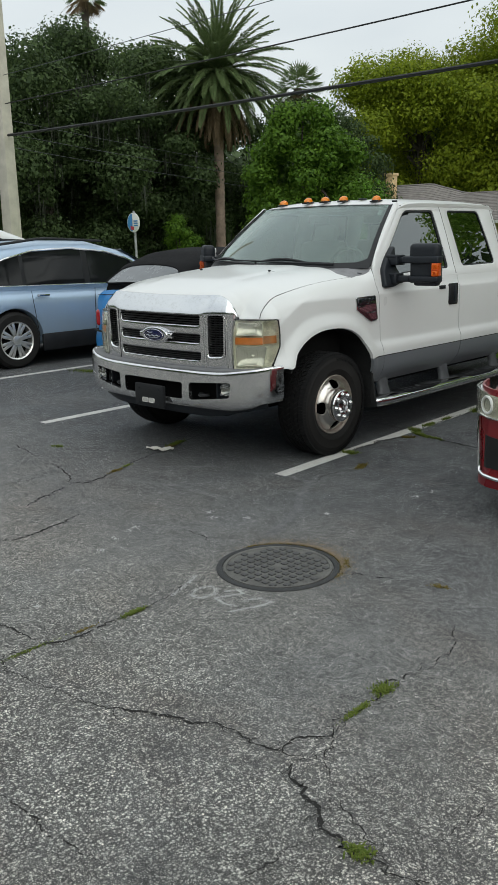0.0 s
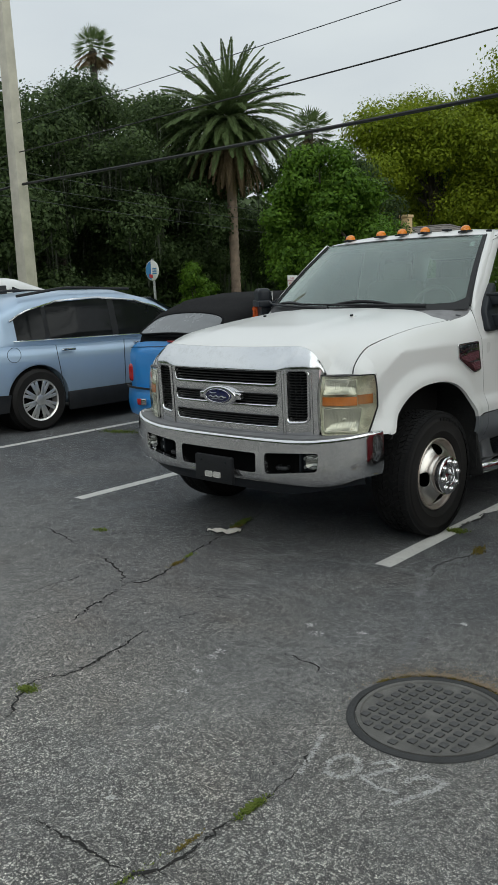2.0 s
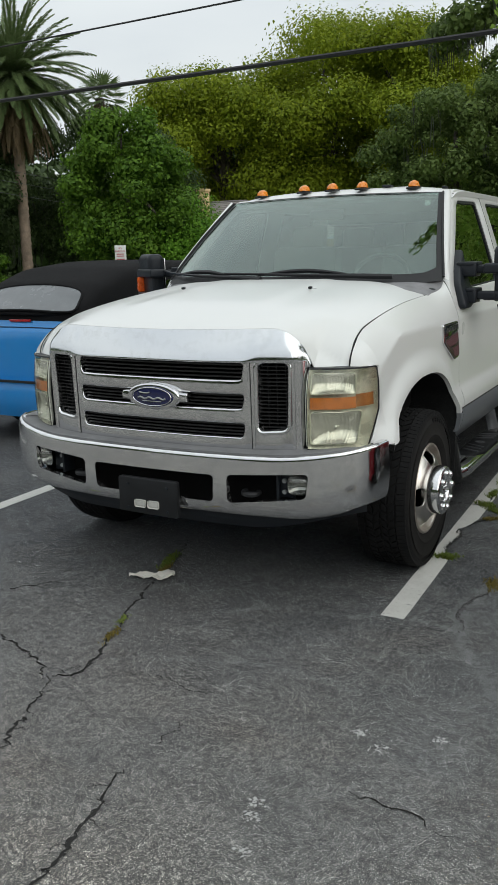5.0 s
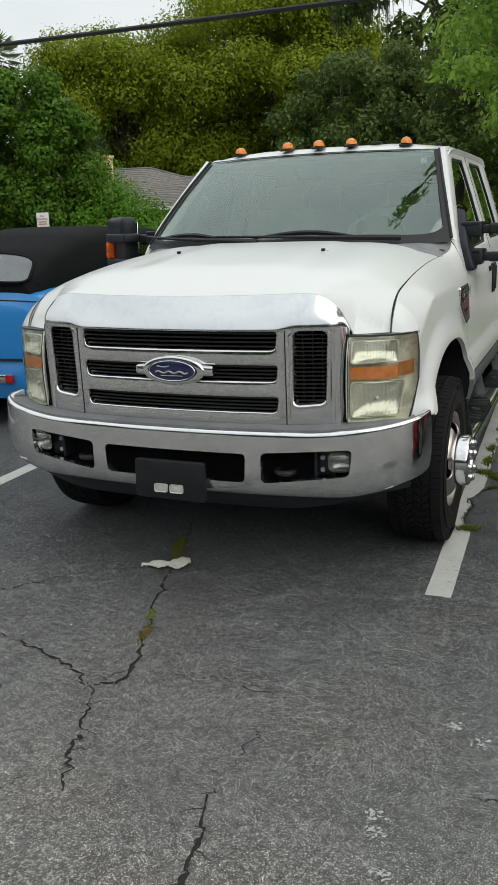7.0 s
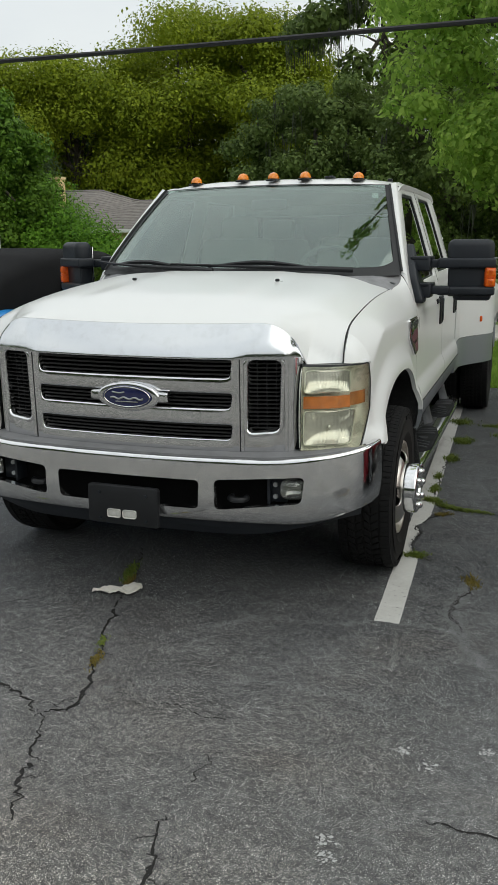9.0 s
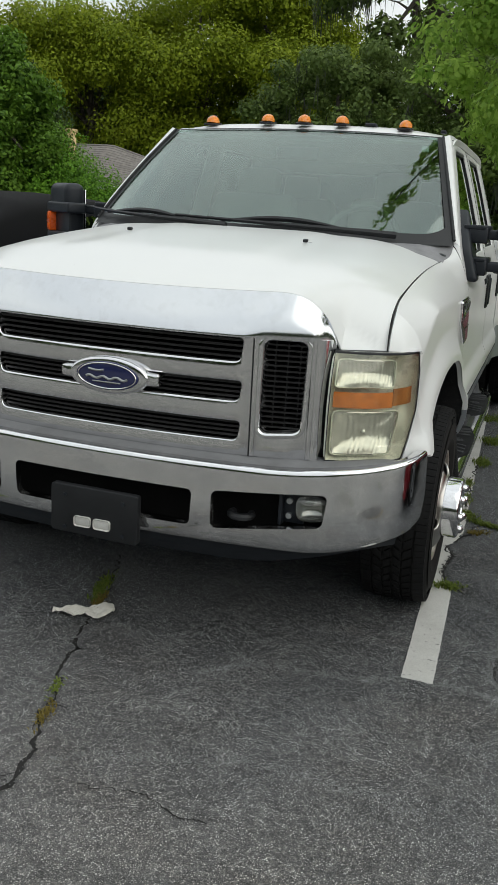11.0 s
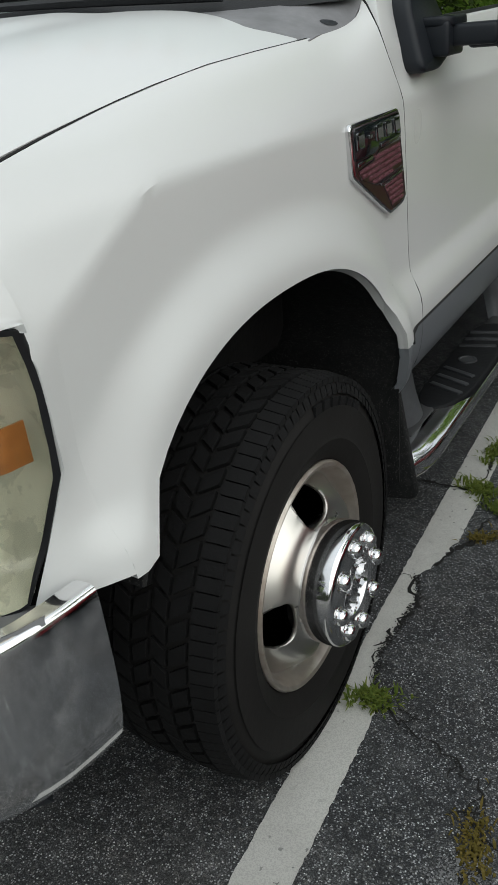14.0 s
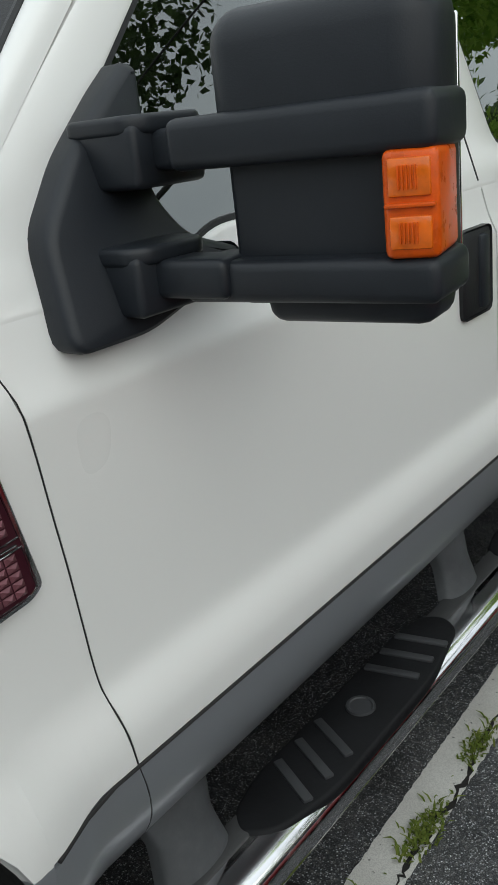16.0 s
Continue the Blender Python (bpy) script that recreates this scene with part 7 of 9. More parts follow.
def fan_palm(base, trunk_h, r, seed, label):
    t = thing("cabbage_palm", label, "palm tree")
    part("trunk", lathe([(0.20 + (0.02 if k % 2 else 0), trunk_h * k / 40) for k in range(41)], 12, "z", base), M["bark"], t)
    g = np.random.default_rng(seed)
    quads, dead = [], []
    top = np.array(base) + [0, 0, trunk_h]
    for k in range(56):
        a = 2.399963 * k
        el = -1.0 + 2.4 * (k / 56)
        d = np.array([math.cos(a) * math.cos(el), math.sin(a) * math.cos(el), math.sin(el)])
        hub = top + d * r * (0.42 + 0.2 * ((k * 7) % 5) / 4)
        side = np.cross(d, [0, 0, 1.0])
        side /= np.linalg.norm(side) + 1e-6
        up = np.cross(side, d)
        for j in range(13):
            t2 = (j - 6) / 6 * 1.25
            tip = hub + (d * math.cos(t2) + side * math.sin(t2)) * r * 0.55 - np.array([0, 0, 0.28 * r * (0.3 + abs(t2) * 0.4)])
            w = up * 0.02 + side * 0.035
            (dead if k < 14 else quads).append([hub, (hub + tip) / 2 + w, tip, (hub + tip) / 2 - w])
        quads.append([top, (top + hub) / 2 + side * 0.02, hub, (top + hub) / 2 - side * 0.02])
    part("fan_leaves", fast_quads("fan_leaves", np.array(quads).reshape(-1, 3), M["frond"]), None, t)
    part("dead_leaves", fast_quads("dead_leaves", np.array(dead).reshape(-1, 3), M["frond_dry"]), None, t)
    return t


DARK = dict(group="dark oaks across the street")
OAK = "dark live oak hung with grey moss"
tree("oak_tree", OAK, (-30.5, 13.0, 0), 9.6, 5.4, 4.7, 110000, 0.10, "leaf_dark", 11, 130, 0.42, -1.0, 160, 0.11, 0.26, **DARK)
tree("oak_tree", OAK, (-29.0, 18.8, 0), 10.7, 5.0, 5.2, 110000, 0.10, "leaf_dark", 12, 130, 0.40, -1.0, 160, 0.11, 0.26, **DARK)
tree("oak_tree", OAK, (-28.8, 24.5, 0), 10.5, 4.6, 5.2, 90000, 0.10, "leaf_dark", 13, 130, 0.36, -1.0, 140, 0.11, 0.26, **DARK)
tree("oak_tree", OAK, (-24.5, 31.5, 0), 8.2, 4.4, 4.1, 60000, 0.10, "leaf_dark", 14, 100, 0.34, -1.0, 60, 0.11, 0.26, **DARK)
tree("oak_tree", OAK, (-38.0, 12.0, 0), 10.5, 5.5, 4.9, 16000, 0.30, "leaf_dark", 15, 36, 0.45, -1.0, **DARK)
tree("oak_tree", OAK, (-34.0, 26.0, 0), 12.0, 4.6, 5.6, 50000, 0.11, "leaf_dark", 17, 110, 0.40, -1.0, 0, 0.11, 0.26, **DARK)
tree("young_tree", "slender light green tree before the dark oaks", (-34.5, 15.5, 0), 14.5, 2.7, 3.8, 9000, 0.17, "leaf_olive", 16, 26, 0.2, -0.8, 40, 0.16, 0.30)
tree("young_tree", "light green tree rising behind the dark oaks", (-36.0, 33.0, 0), 13.6, 3.4, 4.2, 22000, 0.15, "leaf_olive", 18, 34, 0.24, -1.0, 0, 0.16, 0.30)
tree("camphor_tree", "round bright green camphor tree", (-14.9, 20.2, 0), 6.05, 1.85, 2.95, 70000, 0.08, "leaf_mid", 21, 130, 0.16, -1.0, 0, 0.16, 0.34)
tree("bush", "small bright green bush at the street edge", (-23.2, 21.6, 0), 2.6, 0.75, 1.35, 9000, 0.07, "leaf_mid", 22, 22, 0.06, -1.0, 0, 0.3, 0.5)
YELLOW = dict(group="yellow-green trees behind the house")
BIG = "large tree with yellow-green crown"
tree("yellow_green_tree", BIG, (-26.4, 46.2, 0), 12.8, 5.8, 6.0, 120000, 0.115, "leaf_yellow", 31, 70, 0.35, -1.0, 0, 0.20, 0.34, **YELLOW)
tree("yellow_green_tree", BIG, (-19.6, 49.0, 0), 15.6, 6.2, 7.6, 160000, 0.115, "leaf_yellow", 32, 80, 0.38, -1.0, 0, 0.20, 0.34, **YELLOW)
tree("yellow_green_tree", BIG, (-14.0, 47.5, 0), 14.6, 5.0, 7.2, 120000, 0.115, "leaf_yellow", 33, 70, 0.36, -1.0, 0, 0.20, 0.34, **YELLOW)
tree("olive_oak", "dense oak behind the yellow-green trees", (-32.5, 57.0, 0), 12.2, 7.0, 6.0, 34000, 0.24, "leaf_dark", 45, 90, 0.4, -1.0, 0, 0.16, 0.30)
tree("olive_oak", "olive green oak with moss in its limbs", (-6.6, 28.5, 0), 7.7, 3.0, 3.7, 55000, 0.095, "leaf_olive", 41, 150, 0.3, -1.0, 60, 0.10, 0.24)
tree("olive_oak", "olive green oak with moss in its limbs", (-1.6, 27.5, 0), 7.4, 3.6, 3.6, 50000, 0.095, "leaf_olive", 42, 150, 0.3, -1.0, 60, 0.10, 0.24)
tree("tall_oak", "tall thin oak with open crown and hanging moss", (-4.6, 35.5, 0), 15.2, 4.2, 4.6, 14000, 0.16, "leaf_olive", 43, 26, 0.36, -0.7, 160, 0.14, 0.26)
tree("olive_oak", "dense oak beyond the fence", (4.5, 30.0, 0), 10.0, 5.0, 5.0, 40000, 0.13, "leaf_olive", 44, 130, 0.35, -1.0, 40, 0.10, 0.24)
tree("maple_tree", "fresh green maple with drooping boughs", (2.4, 15.0, 0), 9.0, 4.2, 3.5, 52000, 0.085, "leaf_bright", 51, 150, 0.18, -0.95, 0, 0.07, 0.19)
# trees on the open side of the lot, seen in the windows and the chrome
tree("street_tree", "broad oak with a high crown over the lot", (13.8, 11.2, 0), 13.4, 7.2, 2.2, 12000, 0.17, "leaf_dark", 61, 32, 0.3, -0.6, 0, 0.2, 0.34, "oaks across the lot")
# the ones far towards -y are added out of view, for dark reflections
for k, (x, y, h) in enumerate(((17.5, 30, 9.4), (15, 44, 11), (27, 38, 10.0), (34, 28, 6), (40, 8, 6), (40, -8, 6), (32, -22, 6.5), (-3, -30, 8), (-24, -26, 9), (12, -32, 8))):
    tree("street_tree", "dark oak beyond the open side of the lot", (x, y, 0), h, 6.5, h * 0.46, 9000, 0.36, "leaf_dark", 70 + k, 30, 0.35, -1.0, 0, 0.24, 0.4, "oaks across the lot")
palm((-24.3, 25.3, 0), 8.8, 3.85, 150, 5, "tall date palm with a full feathery crown", 0.225)
fan_palm((-39.0, 29.3, 0), 15.6, 1.35, 3, "thin cabbage palm above the oaks")
fan_palm((-24.4, 31.2, 0), 8.9, 1.3, 4, "cabbage palm behind the date palm")

low_y = [(x, 44.5 + 4.0 * (k % 2), 1.6 + 1.2 * (k % 3), 1.9, 0.9) for k, x in enumerate(lin(-34, 2, 22))]
solid("shrubs", fast_quads("shrubs", leaf_cloud(low_y, 36000, 0.17, 79), M["leaf_yellow"]), None, "yellow-green shrubs under the tall trees", "shrubs", kind="stuff")
# distant woods that close the view
wood = []
gw = random.Random(99)
for k in range(150):
    a = radians(gw.uniform(-60, 200))
    d = gw.uniform(58, 75)
    low = a < radians(48)
    wood.append((d * math.cos(a), d * math.sin(a), gw.uniform(0.5, 2.0 if low else 6.5), gw.uniform(2.2, 3.2) if low else gw.uniform(3.2, 5.2), 0.85))
solid("far_woods", fast_quads("far_woods", leaf_cloud(wood, 60000, 0.65, 77), M["leaf_dark"]), None, "dark distant woods round the lot", "woods", kind="stuff")
# unseen woods added behind the camera to darken what the truck mirrors
back_wood = [(x, -34 + gw.uniform(-3, 3), gw.uniform(1, 5), gw.uniform(3.5, 5), 0.9) for x in lin(-60, 60, 34)]
solid("far_woods", fast_quads("far_woods", leaf_cloud(back_wood, 16000, 0.6, 78), M["leaf_dark"]), None, "dark distant woods round the lot", "woods", kind="stuff")


def hedge(label, x0, y0, x1, y1, h, w, count, seed, mat="leaf_mid", leaf=0.09):
    n = max(3, int(math.hypot(x1 - x0, y1 - y0) / (w * 0.45)))
    g = random.Random(seed)
    cl = [(x0 + (x1 - x0) * k / n + g.uniform(-0.2, 0.2), y0 + (y1 - y0) * k / n + g.uniform(-0.2, 0.2), h * g.uniform(0.35, 0.72), w * g.uniform(0.35, 0.55), h / w * 0.8) for k in range(n + 1)]
    ob = solid("hedge", fast_quads("hedge", leaf_cloud(cl, count, leaf, seed), M[mat]), None, label, "hedge", kind="stuff")
    return ob


# ---- other cars ----
def loft(stations, n=40, exp=0.42, tumble=0.0, fn=None):
    """A closed body along y from rows (y, half width, bottom, top): rounded-box sections."""
    ys = [s[0] for s in stations]
    k = 46
    yy = [ys[0] + (ys[-1] - ys[0]) * (0.5 - 0.5 * math.cos(math.pi * i / (k - 1))) for i in range(k)]
    verts, faces = [], []
    for y in yy:
        w = lerp(y, ys, [s[1] for s in stations])
        b = lerp(y, ys, [s[2] for s in stations])
        t = lerp(y, ys, [s[3] for s in stations])
        for j in range(n):
            a = 2 * math.pi * j / n
            c, s = math.cos(a), math.sin(a)
            zz = math.copysign(abs(s) ** exp, s)
            z = (b + t) / 2 + (t - b) / 2 * zz
            x = w * math.copysign(abs(c) ** exp, c) * (1 - tumble * (zz + 1) / 2)
            verts.append((x, y, z))
    for i in range(k - 1):
        for j in range(n):
            faces.append((i * n + j, i * n + (j + 1) % n, (i + 1) * n + (j + 1) % n, (i + 1) * n + j))
    faces.append(tuple(range(n))[::-1])
    faces.append(tuple((k - 1) * n + j for j in range(n)))
    return verts, faces


def car_wheel(parent, x, y, r, spokes, mat, width=0.22, flip=1):
    w = thing("wheel", "", "")
    w.parent = parent
    h = width / 2
    part("tyre", lathe([(r * 0.66, -h), (r * 0.90, -h - 0.004), (r, -h + 0.03), (r, h - 0.03), (r * 0.90, h + 0.004), (r * 0.68, h), (r * 0.66, h - 0.03)], 40, "x"), M["side_rubber"], w)
    part("rim", lathe([(r * 0.69, h - 0.015), (r * 0.67, h + 0.002), (r * 0.62, h - 0.01), (r * 0.60, -h)], 40, "x"), mat, w)
    # near-black disc coloured as the shade behind the spokes
    d = bmesh.new()
    cyl(d, r * 0.62, 0.01, (-0.01, 0, 0), "x", 30)
    part("brake", d, M["dark"], w)
    for k in range(spokes):
        a = 2 * math.pi * k / spokes
        for da in (-0.13, 0.13):
            s = bmesh.new()
            box(s, (0.022, 0.040, r * 0.56), (h - 0.018, 0, r * 0.36), 0.006)
            s.transform(Matrix.Rotation(a + da, 4, "X"))
            part("spoke", s, mat, w)
    c = bmesh.new()
    cyl(c, r * 0.17, 0.03, (h - 0.012, 0, 0), "x", 20)
    part("cap", bevelled(c, 0.004), mat, w)
    w.matrix_local = pose(x, y, r, 20 * y, 0, 0 if flip > 0 else 180)
    return w


def patch(x_of, bottom, top, y0, y1, lift, sign, thick=0.008, n=18, m=10, core=(0, 0, 0.8)):
    """A panel on a body side between two edges bottom(t) and top(t), each giving (y, z)."""
    def at(t, v):
        a, b = bottom(t), top(t)
        y, z = a[0] + (b[0] - a[0]) * v, a[1] + (b[1] - a[1]) * v
        return (sign * (x_of(y, z) + lift), y, z)
    return shell(at, lin(0, 1, n), lin(0, 1, m), thick, core=core)


def crossover():
    """The pale blue crossover; y = 0 at its tail, nose towards +y."""
    c = thing("crossover_car", "pale blue metallic crossover parked in a bay, tail out", "car")
    st = [(0.0, 0.70, 0.42, 0.98), (0.06, 0.84, 0.36, 1.04), (0.30, 0.90, 0.26, 1.07), (0.9, 0.945, 0.24, 1.05), (2.2, 0.95, 0.24, 1.02), (3.4, 0.945, 0.24, 0.99), (3.9, 0.93, 0.25, 0.97), (4.5, 0.86, 0.28, 0.86), (4.78, 0.74, 0.36, 0.74), (4.84, 0.55, 0.42, 0.66)]
    cuts = []
    for y in (0.93, 3.74):
        for s in (1, -1):
            k = bmesh.new()
            cyl(k, 0.415, 0.5, (s * 0.86, y, 0.37), "x", 40)
            cuts.append(k)
    body = part("body", bevelled(carve(loft(st, 44, 0.40), cuts), 0.012, 50), M["blue_silver"], c)
    roof = [(0.22, 0.60, 0.90, 1.08), (0.55, 0.80, 0.90, 1.42), (0.95, 0.84, 0.90, 1.60), (1.6, 0.86, 0.90, 1.655), (2.4, 0.86, 0.90, 1.64), (3.0, 0.85, 0.90, 1.50), (3.6, 0.83, 0.90, 1.20), (3.95, 0.80, 0.90, 0.98)]
    part("greenhouse", loft(roof, 44, 0.34, 0.17), M["blue_silver"], c)

    def gx(y, z):
        w = lerp(y, [r[0] for r in roof], [r[1] for r in roof])
        t = lerp(y, [r[0] for r in roof], [r[3] for r in roof])
        zz = min(1, max(-1, (z - (0.90 + t) / 2) / ((t - 0.90) / 2)))
        cc = math.sqrt(max(0, 1 - (abs(zz) ** (1 / 0.34)) ** 2))
        return w * cc ** 0.34 * (1 - 0.17 * (zz + 1) / 2)

    def top_z(y):
        return lerp(y, [0.62, 0.9, 1.4, 2.0, 2.6, 3.0, 3.5], [1.24, 1.40, 1.51, 1.53, 1.47, 1.36, 1.10])
    for s in (1, -1):
        for y0, y1 in ((0.78, 1.16), (1.22, 2.16), (2.26, 3.36)):
            pane = part("side_window", patch(gx, lambda t: (y0 + (y1 - y0) * t, lerp(y0 + (y1 - y0) * t, [0.7, 3.5], [1.085, 1.03])), lambda t: (y0 + (y1 - y0) * t, max(top_z(y0 + (y1 - y0) * t), 1.06)), 0, 1, 0.006, s), M["tint_solid"], c)
        for y0, y1 in ((1.15, 1.23), (2.15, 2.27)):
            part("pillar_cover", patch(gx, lambda t: (y0 + (y1 - y0) * t, lerp(y0, [0.7, 3.5], [1.085, 1.03])), lambda t: (y0 + (y1 - y0) * t, top_z(y0)), 0, 1, 0.003, s), M["black"], c, "black pillar cover between the windows")
        mirror = part("door_mirror", boxes(((0.20, 0.10, 0.13), (s * 1.02, 3.20, 1.07), 0.035, (0, 0, s * 8), 3)), M["blue_silver"], c, "blue door mirror on a black foot")
        part("mirror_foot", boxes(((0.12, 0.06, 0.03), (s * 0.90, 3.21, 1.02), 0.01, (0, 0, 0))), M["black"], mirror)
        part("window_trim", tube([(s * (gx(y, top_z(y)) + 0.014), y, max(top_z(y), 1.05) + 0.012) for y in lin(0.72, 3.5, 26)], 0.014, 6), M["chrome_clean"], c, "bright window surround")
        part("window_trim", tube([(s * (gx(y, 1.07) + 0.016), y, lerp(y, [0.7, 3.5], [1.075, 1.02])) for y in lin(0.72, 3.5, 16)], 0.008, 6), M["chrome_clean"], c)
        for y in (1.30, 2.42):
            part("door_handle", boxes(((0.03, 0.20, 0.028), (s * 0.945, y + 0.08, 0.935), 0.010, (0, 0, 0))), M["chrome_clean"], c)
        part("lower_trim", boxes(((0.05, 2.0, 0.24), (s * 0.928, 2.33, 0.31), 0.03, (0, 0, 0))), M["black"], c, "black sill cladding")
        for y in (0.93, 3.74):
            car_wheel(c, s * 0.83, y, 0.37, 8, M["satin_lamp"], 0.235, s)
            wl = bmesh.new()
            cyl(wl, 0.40, 0.36, (s * 0.66, y, 0.37), "x", 30)
            part("wheel_well", wl, M["dark"], c)
        for ya, yb in ((1.20, 1.28), (2.24, 2.22), (3.38, 3.30)):
            part("door_gap", tube([(s * 0.9475, ya, 1.0), (s * 0.951, (ya + yb) / 2, 0.7), (s * 0.948, yb, 0.40)], 0.004, 5), M["seam"], c)
        part("tail_light", patch(lambda y, z: lerp(y, [0.0, 0.06, 0.30, 0.6], [0.70, 0.845, 0.905, 0.925]), lambda t: (0.02 + 0.11 * t, 0.72), lambda t: (0.09 + 0.32 * t, 1.09), 0, 1, 0.010, s, 0.03), M["red"], c, "tall red tail light")
        part("rear_cladding", patch(lambda y, z: lerp(y, [0.0, 0.06, 0.30, 0.6], [0.705, 0.848, 0.903, 0.925]), lambda t: (0.03 + 0.47 * t, 0.27), lambda t: (0.03 + 0.52 * t, 0.50 - 0.03 * t), 0, 1, 0.010, s, 0.03), M["black"], c, "black lower bumper cladding")
        part("roof_rail", tube([(s * 0.66, y, lerp(y, [0.9, 1.6, 2.6], [1.60, 1.68, 1.63])) for y in lin(0.9, 2.6, 12)], 0.018, 6), M["black"], c)
        part("fuel_flap", tube([(s * 0.952, 0.62 + 0.09 * math.cos(a), 0.93 + 0.085 * math.sin(a)) for a in lin(0, 6.283, 25)], 0.003, 5), M["seam"], c) if s > 0 else None
    part("rear_window", shell(lambda u, v: (u * (0.66 - 0.06 * v), 0.205 + 0.36 * v, 1.075 + 0.37 * v), lin(-1, 1, 9), (0, 0.5, 1), 0.01, core=(0, 2, 0.9)), M["tint_solid"], c)
    part("spoiler", boxes(((1.20, 0.26, 0.035), (0, 0.58, 1.50), 0.014, (10, 0, 0))), M["blue_silver"], c)
    part("windscreen", shell(lambda u, v: (u * (0.74 - 0.08 * v), 3.80 - 0.82 * v, 1.09 + 0.42 * v), lin(-1, 1, 9), (0, 0.5, 1), 0.01, core=(0, 2, 0.9)), M["tint"], c)
    part("rear_cladding", boxes(((1.62, 0.10, 0.26), (0, 0.09, 0.34), 0.04, (0, 0, 0))), M["black"], c)
    ex = bmesh.new()
    for s in (1, -1):
        cyl(ex, 0.04, 0.12, (s * 0.62, 0.04, 0.33), "y", 16)
    part("exhaust", ex, M["chrome_clean"], c)
    return c


suv = crossover()
suv.matrix_world = pose(-5.93, 0.87, 0)


def convertible():
    """The bright blue soft-top; y = 0 at its tail, nose towards +y."""
    c = thing("convertible_car", "bright blue convertible with raised black canvas top", "car")
    st = [(0.0, 0.64, 0.34, 0.96), (0.05, 0.80, 0.30, 1.06), (0.22, 0.845, 0.24, 1.10), (0.8, 0.86, 0.22, 1.09), (2.2, 0.86, 0.22, 1.0), (3.2, 0.83, 0.22, 0.97), (3.9, 0.74, 0.26, 0.88), (4.25, 0.60, 0.32, 0.74)]
    cuts = []
    for y in (0.86, 3.46):
        for s in (1, -1):
            k = bmesh.new()
            cyl(k, 0.36, 0.5, (s * 0.80, y, 0.32), "x", 36)
            cuts.append(k)
    part("body", bevelled(carve(loft(st, 44, 0.36), cuts), 0.012, 50), M["bright_blue"], c)
    top = [(0.05, 0.62, 1.0, 1.13), (0.14, 0.68, 1.0, 1.22), (0.36, 0.72, 1.0, 1.36), (0.75, 0.75, 1.0, 1.485), (1.3, 0.76, 1.0, 1.535), (2.1, 0.75, 1.0, 1.51), (2.6, 0.72, 1.0, 1.38), (2.75, 0.68, 1.0, 1.28)]
    part("soft_top", loft(top, 44, 0.36, 0.10), M["cloth"], c, "black canvas soft top")
    def pane_at(a, v):
        c0, d0 = math.cos(a), math.sin(a)
        k = v / (abs(c0) ** 5.0 + abs(d0) ** 5.0) ** (1 / 5.0)
        h = 0.5 + 0.5 * k * d0
        return ((0.60 - 0.09 * h) * k * c0, 0.045 + 0.27 * h - 0.03, 1.125 + 0.195 * h + 0.024 - 0.035 * (k * c0) ** 2)
    part("rear_window", grid(pane_at, lin(0, 2 * math.pi, 49), lin(0, 1, 8)), M["rear_plastic"], c, "grey soft-top rear window")
    part("window_seam", tube([pane_at(a, 1.03) for a in lin(0, 2 * math.pi, 49)], 0.010, 6), M["cloth"], c)
    part("top_band", tube([(x, 0.03 + 0.10 * abs(x / 0.62) ** 3, 1.118) for x in lin(-0.64, 0.64, 17)], 0.020, 8), M["cloth"], c, "folded hem of the canvas top")
    part("windscreen", shell(lambda u, v: (u * (0.70 - 0.07 * v), 3.10 - 0.50 * v, 1.0 + 0.42 * v), lin(-1, 1, 9), (0, 0.5, 1), 0.01, core=(0, 2, 0.9)), M["tint"], c)
    bump = part("rear_bumper", shell(lambda u, v: (u * 0.885, -0.115 + 0.18 * abs(u) ** 3.5 + 0.03 * (v - 0.5) ** 2 * 4, 0.24 + 0.30 * v), lin(-1, 1, 25), lin(0, 1, 8), 0.05, core=(0, 2, 0.5)), M["bright_blue"], c)
    part("bumper_strip", shell(lambda u, v: (u * 0.889, -0.127 + 0.18 * abs(u) ** 3.5, 0.540 + 0.02 * v), lin(-1, 1, 25), (0, 1), 0.02, core=(0, 2, 0.5)), M["seam"], bump)
    for s in (1, -1):
        lamp = part("bumper_lamp", boxes(((0.15, 0.03, 0.075), (s * 0.42, -0.120, 0.405), 0.012, (0, 0, s * 4))), M["chrome_clean"], bump, "reversing lamp in the bumper")
        part("red_half", boxes(((0.07, 0.034, 0.070), (s * 0.462, -0.120, 0.405), 0.010, (0, 0, s * 4))), M["red"], lamp)
        part("tail_light", bevelled(boxes(((0.09, 0.12, 0.20), (s * 0.772, 0.070, 0.70), 0.036, (0, 0, s * -30), 4)), 0.004), M["red"], c, "teardrop red tail light")
        for y in (0.86, 3.46):
            car_wheel(c, s * 0.75, y, 0.32, 5, M["galvanised"], 0.2, s)
            wl = bmesh.new()
            cyl(wl, 0.35, 0.34, (s * 0.60, y, 0.32), "x", 30)
            part("wheel_well", wl, M["dark"], c)
        part("side_window", patch(lambda y, z: lerp(z, [1.0, 1.45], [0.775, 0.70]), lambda t: (0.95 + 1.7 * t, 1.05), lambda t: (1.05 + 1.45 * t, 1.38 - 0.12 * abs(t - 0.45)), 0, 1, 0.006, s), M["tint"], c)
    part("brake_lamp", boxes(((0.24, 0.02, 0.022), (0, 0.035, 1.055), 0.006, (0, 0, 0))), M["red"], c)
    part("trunk_gap", tube([(x, 0.016, 0.985 + 0.015 * (1 - (x / 0.7) ** 2)) for x in lin(-0.72, 0.72, 13)], 0.004, 5), M["seam"], c)
